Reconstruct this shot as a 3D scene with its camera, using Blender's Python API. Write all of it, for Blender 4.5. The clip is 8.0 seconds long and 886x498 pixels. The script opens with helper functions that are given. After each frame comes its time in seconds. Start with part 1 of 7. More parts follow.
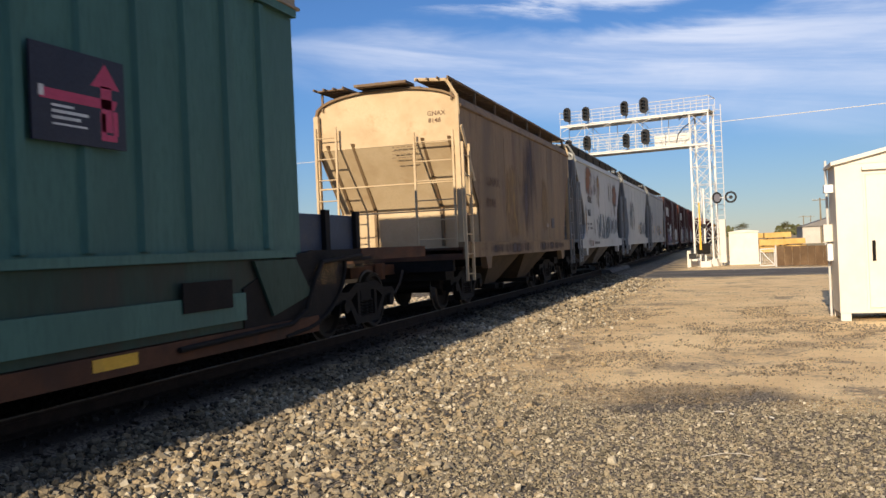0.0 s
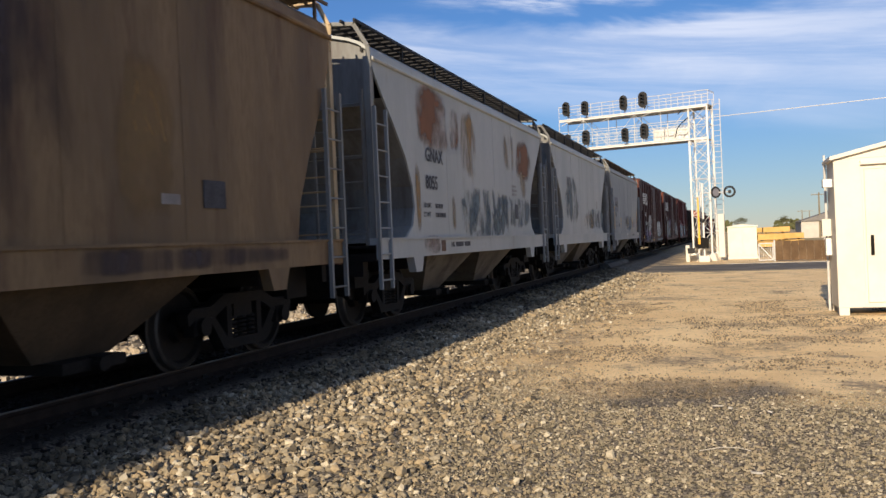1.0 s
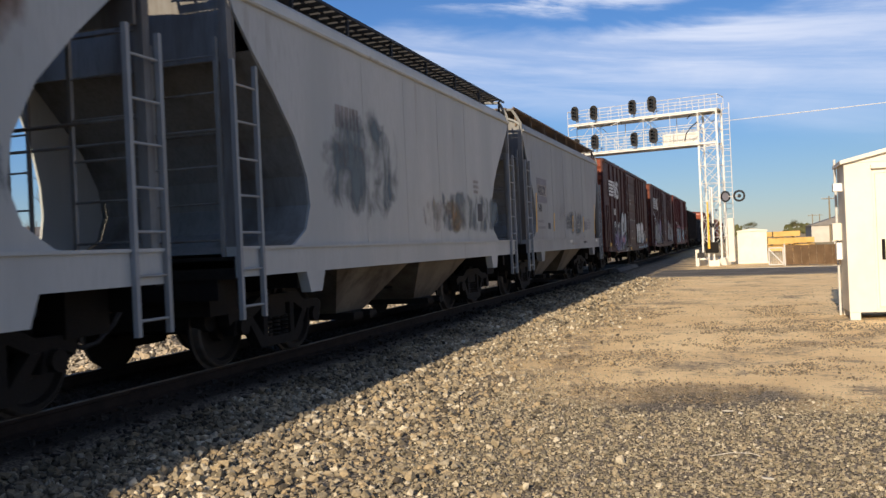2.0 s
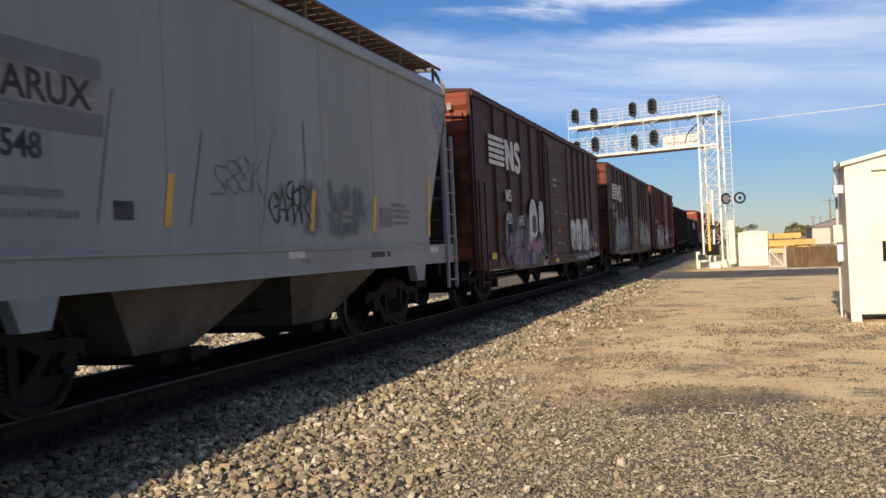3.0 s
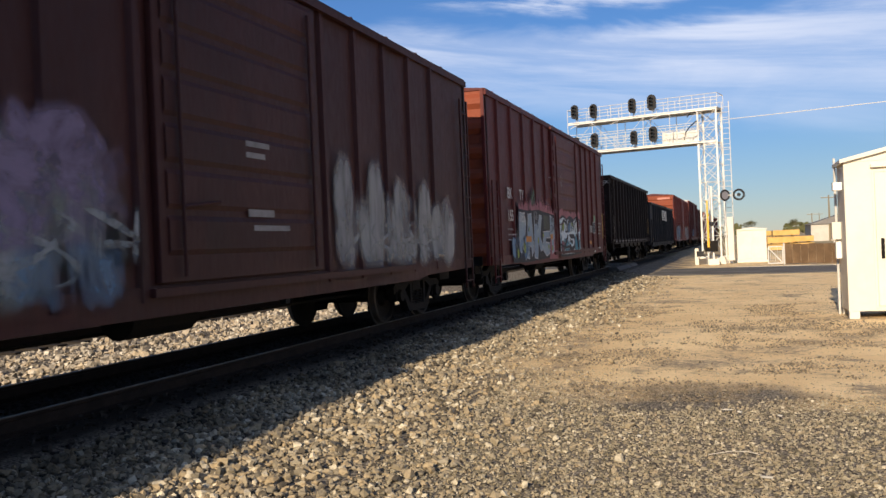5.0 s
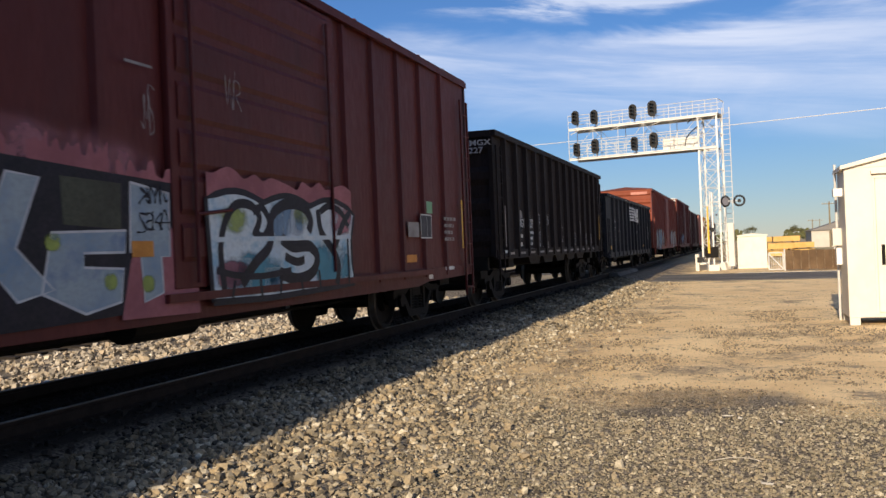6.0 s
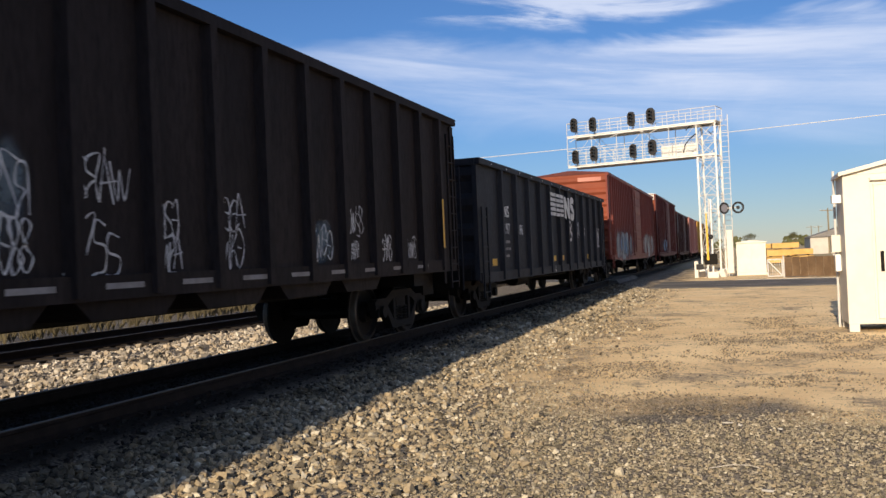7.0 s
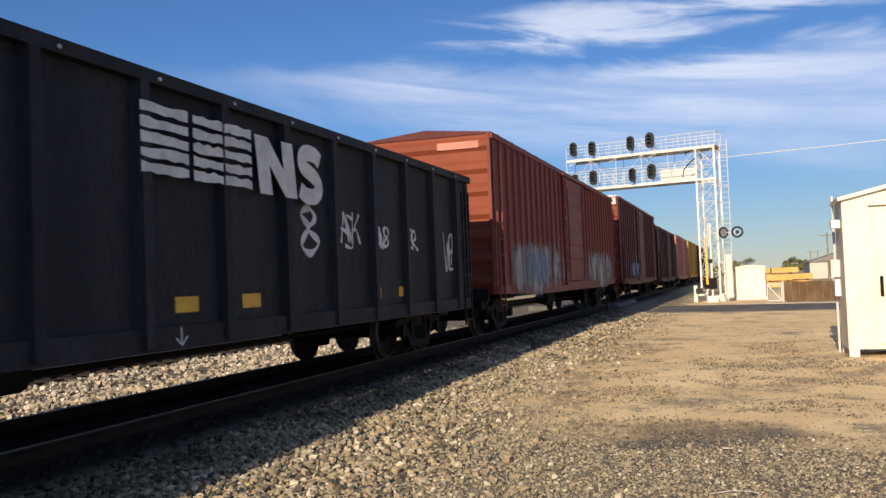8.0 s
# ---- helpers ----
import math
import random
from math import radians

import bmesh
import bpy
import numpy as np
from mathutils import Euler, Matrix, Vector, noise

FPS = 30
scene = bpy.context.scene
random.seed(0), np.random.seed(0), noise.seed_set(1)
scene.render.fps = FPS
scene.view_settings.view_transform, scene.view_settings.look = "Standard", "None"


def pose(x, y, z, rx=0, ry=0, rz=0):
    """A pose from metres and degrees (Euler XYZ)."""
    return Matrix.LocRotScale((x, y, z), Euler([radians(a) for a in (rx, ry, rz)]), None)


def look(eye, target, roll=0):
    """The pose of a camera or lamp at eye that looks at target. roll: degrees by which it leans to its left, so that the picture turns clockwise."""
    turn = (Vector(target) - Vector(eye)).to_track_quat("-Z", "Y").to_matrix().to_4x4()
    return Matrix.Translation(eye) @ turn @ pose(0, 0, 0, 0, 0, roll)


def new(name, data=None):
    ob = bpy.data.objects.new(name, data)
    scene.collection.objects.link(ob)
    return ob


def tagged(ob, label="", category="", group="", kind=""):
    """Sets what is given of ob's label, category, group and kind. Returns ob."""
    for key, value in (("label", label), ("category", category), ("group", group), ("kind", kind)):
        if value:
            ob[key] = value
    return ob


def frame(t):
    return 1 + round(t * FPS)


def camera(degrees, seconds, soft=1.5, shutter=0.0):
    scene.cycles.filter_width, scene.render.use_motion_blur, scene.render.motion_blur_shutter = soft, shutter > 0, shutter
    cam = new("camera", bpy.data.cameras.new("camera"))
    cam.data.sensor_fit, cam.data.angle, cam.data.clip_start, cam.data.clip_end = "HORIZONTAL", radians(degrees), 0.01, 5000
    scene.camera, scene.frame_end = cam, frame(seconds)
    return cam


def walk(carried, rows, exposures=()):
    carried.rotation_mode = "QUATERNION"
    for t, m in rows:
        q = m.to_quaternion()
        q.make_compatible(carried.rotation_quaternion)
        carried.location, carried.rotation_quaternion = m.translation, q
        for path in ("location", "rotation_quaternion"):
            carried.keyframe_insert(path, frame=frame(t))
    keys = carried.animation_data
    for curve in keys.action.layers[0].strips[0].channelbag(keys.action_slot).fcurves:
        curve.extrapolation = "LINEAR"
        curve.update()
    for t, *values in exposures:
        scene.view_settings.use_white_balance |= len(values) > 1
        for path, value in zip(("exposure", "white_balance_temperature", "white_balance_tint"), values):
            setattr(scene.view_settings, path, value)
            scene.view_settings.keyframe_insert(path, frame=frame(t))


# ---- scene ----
cam = camera(52.6, 8.0, shutter=0.06)
EYE = (0.0, 0.0, 1.25)
TURNS = ((0, 18.065, -0.037, 2.504), (0.5, 17.827, -0.434, 2.572), (1, 17.988, -0.396, 2.491), (1.5, 18.421, -0.248, 2.411),
         (3, 18.6, 0.105, 2.681), (3.5, 18.599, -0.005, 2.684), (4, 18.779, -0.218, 2.609), (4.5, 18.562, -0.262, 2.541),
         (6, 18.554, 0.163, 2.34), (6.5, 18.596, 0.355, 2.543), (7, 18.498, 0.647, 2.487), (7.5, 18.152, 0.981, 2.299), (8, 18.455, 2.126, 2.239))
walk(cam, [(t, pose(*EYE, 90 + pitch, roll, yaw)) for t, yaw, pitch, roll in TURNS])

# ---- light: low sun from behind, almost along the track ----
SUN_EL, SUN_AZ = 20.0, 3.8
sun = new("sun", bpy.data.lights.new("sun", "SUN"))
sun.data.energy, sun.data.angle, sun.data.color = 5.0, radians(0.5), (1.0, 0.82, 0.60)
sun.matrix_world = look((0, 0, 40), (math.sin(radians(SUN_AZ)), math.cos(radians(SUN_AZ)), 40 - math.tan(radians(SUN_EL))))
scene.view_settings.exposure = 0.38


def node(tree, kind, **values):
    n = tree.nodes.new(kind)
    for key, value in values.items():
        n.inputs[key.replace("_", " ")].default_value = value
    return n


world = bpy.data.worlds.new("world")
scene.world = world
world.use_nodes = True
wt = world.node_tree
wt.nodes.clear()
sky = wt.nodes.new("ShaderNodeTexSky")
sky.sky_type, sky.sun_disc = "NISHITA", False
sky.sun_elevation, sky.sun_rotation = radians(SUN_EL), radians(180 - SUN_AZ)
sky.air_density, sky.dust_density, sky.ozone_density = 1.0, 0.0, 3.0
w_out = wt.nodes.new("ShaderNodeOutputWorld")
w_bg = node(wt, "ShaderNodeBackground", Strength=0.060)
w_co = wt.nodes.new("ShaderNodeTexCoord")
w_sep = wt.nodes.new("ShaderNodeSeparateXYZ")
wt.links.new(w_co.outputs["Generated"], w_sep.inputs[0])
# thin cirrus on a high sheet: the way up is divided out so that the streaks flatten towards the horizon
w_up = wt.nodes.new("ShaderNodeMath")
w_up.operation = "ADD"
w_up.inputs[1].default_value = 0.10
wt.links.new(w_sep.outputs["Z"], w_up.inputs[0])
w_dx, w_dy = wt.nodes.new("ShaderNodeMath"), wt.nodes.new("ShaderNodeMath")
for n, axis in ((w_dx, "X"), (w_dy, "Y")):
    n.operation = "DIVIDE"
    wt.links.new(w_sep.outputs[axis], n.inputs[0])
    wt.links.new(w_up.outputs[0], n.inputs[1])
w_cmb = wt.nodes.new("ShaderNodeCombineXYZ")
wt.links.new(w_dx.outputs[0], w_cmb.inputs[0])
wt.links.new(w_dy.outputs[0], w_cmb.inputs[1])
w_map = wt.nodes.new("ShaderNodeMapping")
w_map.inputs["Rotation"].default_value = (0, 0, radians(-8))
w_map.inputs["Scale"].default_value = (0.30, 1.0, 1.0)
w_map.inputs["Location"].default_value = (2.1, 1.75, 0.0)
wt.links.new(w_cmb.outputs[0], w_map.inputs[0])
w_n1 = node(wt, "ShaderNodeTexNoise", Scale=0.42, Detail=7.0, Roughness=0.5, Distortion=0.35)
w_n2 = node(wt, "ShaderNodeTexNoise", Scale=2.6, Detail=7.0, Roughness=0.6, Distortion=0.8)
for n in (w_n1, w_n2):
    wt.links.new(w_map.outputs[0], n.inputs["Vector"])
w_r1 = wt.nodes.new("ShaderNodeMapRange")
w_r1.inputs["From Min"].default_value, w_r1.inputs["From Max"].default_value = 0.44, 0.63
wt.links.new(w_n1.outputs["Fac"], w_r1.inputs["Value"])
w_r2 = wt.nodes.new("ShaderNodeMapRange")
w_r2.inputs["From Min"].default_value, w_r2.inputs["From Max"].default_value = 0.12, 0.62
wt.links.new(w_n2.outputs["Fac"], w_r2.inputs["Value"])
w_mul = wt.nodes.new("ShaderNodeMath")
w_mul.operation = "MULTIPLY"
wt.links.new(w_r1.outputs[0], w_mul.inputs[0])
wt.links.new(w_r2.outputs[0], w_mul.inputs[1])


def w_math(op, a, b=0.0):
    n = wt.nodes.new("ShaderNodeMath")
    n.operation = op
    for k, v in enumerate((a, b)):
        if isinstance(v, float):
            n.inputs[k].default_value = v
        else:
            wt.links.new(v, n.inputs[k])
    return n.outputs[0]


def w_range(src, a, b, lo=0.0, hi=1.0):
    n = wt.nodes.new("ShaderNodeMapRange")
    n.interpolation_type = "SMOOTHSTEP"
    n.inputs["From Min"].default_value, n.inputs["From Max"].default_value = a, b
    n.inputs["To Min"].default_value, n.inputs["To Max"].default_value = lo, hi
    wt.links.new(src, n.inputs["Value"])
    return n.outputs[0]


def w_noise(sx, sz, size, detail, rough, distortion, seed):
    """Noise over the way round (sx) and the way up (sz) of the sky."""
    c = wt.nodes.new("ShaderNodeCombineXYZ")
    wt.links.new(w_math("MULTIPLY", w_a, sx), c.inputs[0])
    wt.links.new(w_math("ADD", w_math("MULTIPLY", w_e, sz), w_math("MULTIPLY", w_a, 0.12 * sz)), c.inputs[1])
    c.inputs[2].default_value = seed
    n = node(wt, "ShaderNodeTexNoise", Scale=size, Detail=detail, Roughness=rough, Distortion=distortion)
    wt.links.new(c.outputs[0], n.inputs["Vector"])
    return n.outputs["Fac"]


w_h = w_math("SQRT", w_math("ADD", w_math("MULTIPLY", w_sep.outputs["X"], w_sep.outputs["X"]), w_math("MULTIPLY", w_sep.outputs["Y"], w_sep.outputs["Y"])))
w_a = w_math("DIVIDE", w_sep.outputs["X"], w_h)
w_e = w_math("DIVIDE", w_sep.outputs["Z"], w_h)
# a long cirrus sheet low in the sky, thinning downwards, with a few loose streaks over it
w_warp = w_math("MULTIPLY", w_math("SUBTRACT", w_noise(1.0, 3.0, 5.0, 5.0, 0.55, 0.6, 1.7), 0.5), 0.085)
w_lift = w_math("ADD", w_e, w_warp)
w_low = w_range(w_math("ADD", w_lift, w_math("MULTIPLY", w_a, 0.15)), 0.090, 0.205)
w_high = w_range(w_lift, 0.252, 0.222)
w_side = w_math("MULTIPLY", w_range(w_a, -0.66, -0.30), w_range(w_a, -0.05, 0.16, 1.0, 0.72))
w_streak = w_range(w_noise(1.0, 11.0, 2.6, 9.0, 0.62, 0.5, 4.3), 0.30, 0.66)
w_sheet = w_math("MULTIPLY", w_math("MULTIPLY", w_low, w_high), w_math("MULTIPLY", w_side, w_math("ADD", w_math("MULTIPLY", w_streak, 0.62), 0.34)))
w_loose = w_math("MULTIPLY", w_math("MULTIPLY", w_range(w_lift, 0.256, 0.275), w_range(w_lift, 0.315, 0.285)), w_math("MULTIPLY", w_range(w_a, -0.42, -0.18), w_range(w_noise(1.0, 8.0, 3.4, 8.0, 0.62, 0.6, 9.1), 0.42, 0.62)))
w_upper = w_math("MULTIPLY", w_mul.outputs[0], w_range(w_e, 0.30, 0.50))
w_cloud = w_math("MULTIPLY", w_math("MINIMUM", w_math("ADD", w_math("ADD", w_sheet, w_math("MULTIPLY", w_loose, 0.8)), w_upper), 1.0), 0.95)
w_mix = wt.nodes.new("ShaderNodeMix")
w_mix.data_type = "RGBA"
w_mix.inputs["B"].default_value = (10.2, 10.9, 12.9, 1)
wt.links.new(w_cloud, w_mix.inputs["Factor"])
w_air = wt.nodes.new("ShaderNodeMix")
w_air.data_type = "RGBA"
w_air.inputs["A"].default_value, w_air.inputs["B"].default_value = (0.66, 0.74, 0.98, 1), (0.60, 0.86, 1.24, 1)
wt.links.new(w_range(w_e, 0.0, 0.22), w_air.inputs["Factor"])
w_tint = wt.nodes.new("ShaderNodeMix")
w_tint.data_type, w_tint.blend_type = "RGBA", "MULTIPLY"
w_tint.inputs["Factor"].default_value = 1.0
wt.links.new(w_air.outputs["Result"], w_tint.inputs["B"])
wt.links.new(sky.outputs[0], w_tint.inputs["A"])
wt.links.new(w_tint.outputs["Result"], w_mix.inputs["A"])
wt.links.new(w_mix.outputs["Result"], w_bg.inputs["Color"])
wt.links.new(w_bg.outputs[0], w_out.inputs["Surface"])


# ---- materials ----
def surface(name, base, other=None, rough=0.7, metal=0.0, scale=3.0, fine=40.0, mix=(0.42, 0.62), bump=0.25, depth=0.01,
            dirt=None, dirt_scale=1.2, dirt_range=(0.55, 0.72), stretch=(1, 1, 1), spread=0.25, emit=0.0, gloss=0.22):
    """A node material: two colours mixed by a large noise, a fine grain in value and relief, and patches of dirt or rust."""
    m = bpy.data.materials.new(name)
    m.use_nodes = True
    t = m.node_tree
    bsdf = t.nodes["Principled BSDF"]
    bsdf.inputs["Metallic"].default_value = metal
    bsdf.inputs["Specular IOR Level"].default_value = gloss
    co = t.nodes.new("ShaderNodeTexCoord")
    mp = t.nodes.new("ShaderNodeMapping")
    mp.inputs["Scale"].default_value = stretch
    t.links.new(co.outputs["Object"], mp.inputs[0])
    info = t.nodes.new("ShaderNodeObjectInfo")
    shift = t.nodes.new("ShaderNodeVectorMath")
    shift.operation = "ADD"
    far = t.nodes.new("ShaderNodeMath")
    far.operation = "MULTIPLY"
    far.inputs[1].default_value = 37.0
    t.links.new(info.outputs["Random"], far.inputs[0])
    t.links.new(mp.outputs[0], shift.inputs[0])
    t.links.new(far.outputs[0], shift.inputs[1])

    def noise_at(size, detail=6.0, roughness=0.6):
        n = node(t, "ShaderNodeTexNoise", Scale=size, Detail=detail, Roughness=roughness)
        t.links.new(shift.outputs[0], n.inputs["Vector"])
        return n.outputs["Fac"]

    def ranged(source, a, b, lo=0.0, hi=1.0):
        r = node(t, "ShaderNodeMapRange")
        r.inputs["From Min"].default_value, r.inputs["From Max"].default_value = a, b
        r.inputs["To Min"].default_value, r.inputs["To Max"].default_value = lo, hi
        t.links.new(source, r.inputs["Value"])
        return r.outputs[0]

    def blend(a, b, factor):
        x = t.nodes.new("ShaderNodeMix")
        x.data_type = "RGBA"
        for key, v in (("A", a), ("B", b)):
            if isinstance(v, tuple):
                x.inputs[key].default_value = (*v, 1)
            else:
                t.links.new(v, x.inputs[key])
        t.links.new(factor, x.inputs["Factor"])
        return x.outputs["Result"]

    other = other or tuple(c * 0.75 for c in base)
    colour = blend(base, other, ranged(noise_at(scale), *mix))
    grain = noise_at(fine, 4.0, 0.7)
    colour = blend(colour, tuple(c * (1 - spread) for c in base), ranged(grain, 0.45, 0.75))
    if dirt:
        colour = blend(colour, dirt, ranged(noise_at(dirt_scale, 8.0, 0.68), *dirt_range))
    t.links.new(colour, bsdf.inputs["Base Color"])
    t.links.new(ranged(grain, 0.3, 0.7, rough - 0.08, min(1.0, rough + 0.1)), bsdf.inputs["Roughness"])
    if bump:
        bp = node(t, "ShaderNodeBump", Strength=bump, Distance=depth)
        t.links.new(grain, bp.inputs["Height"])
        t.links.new(bp.outputs[0], bsdf.inputs["Normal"])
    if emit:
        t.links.new(colour, bsdf.inputs["Emission Color"])
        bsdf.inputs["Emission Strength"].default_value = emit
    return m


STREAK = (1.0, 1.0, 0.18)
M = {
    "steel_dark": surface("dark oily steel", (0.008, 0.0072, 0.0066), (0.014, 0.011, 0.009), 0.8, 0.0, 3, 60, dirt=(0.024, 0.015, 0.011), dirt_range=(0.6, 0.8)),
    "rail": surface("rail steel", (0.028, 0.020, 0.016), (0.018, 0.013, 0.011), 0.8, 0.0, 6, 60, gloss=0.1),
    "railhead": surface("dulled rail head", (0.13, 0.115, 0.10), (0.085, 0.075, 0.066), 0.5, 0.5, 6, 80, bump=0.05, dirt=(0.12, 0.09, 0.07), dirt_scale=3.0, dirt_range=(0.5, 0.65)),
    "tie": surface("creosoted wood", (0.022, 0.018, 0.015), (0.035, 0.028, 0.022), 0.9, scale=4, fine=50, stretch=(0.2, 1, 1), bump=0.5),
    "white_paint": surface("white shed paint", (0.70, 0.665, 0.58), (0.64, 0.60, 0.52), 0.5, scale=2, fine=30, bump=0.06, dirt=(0.55, 0.47, 0.36), dirt_range=(0.66, 0.85), spread=0.06),
    "galv": surface("bright galvanised steel", (0.72, 0.71, 0.68), (0.60, 0.59, 0.56), 0.42, 0.25, 5, 60, bump=0.08, spread=0.1),
    "black": surface("matt black paint", (0.018, 0.018, 0.02), (0.03, 0.03, 0.032), 0.6, scale=3, fine=40, bump=0.1),
    "asphalt": surface("worn asphalt", (0.10, 0.095, 0.09), (0.16, 0.15, 0.135), 0.9, scale=0.6, fine=30, bump=0.5, depth=0.006),
}

M["glass_dark"] = surface("dark window glass", (0.02, 0.025, 0.03), (0.03, 0.035, 0.04), 0.1, scale=2, fine=20, bump=0)

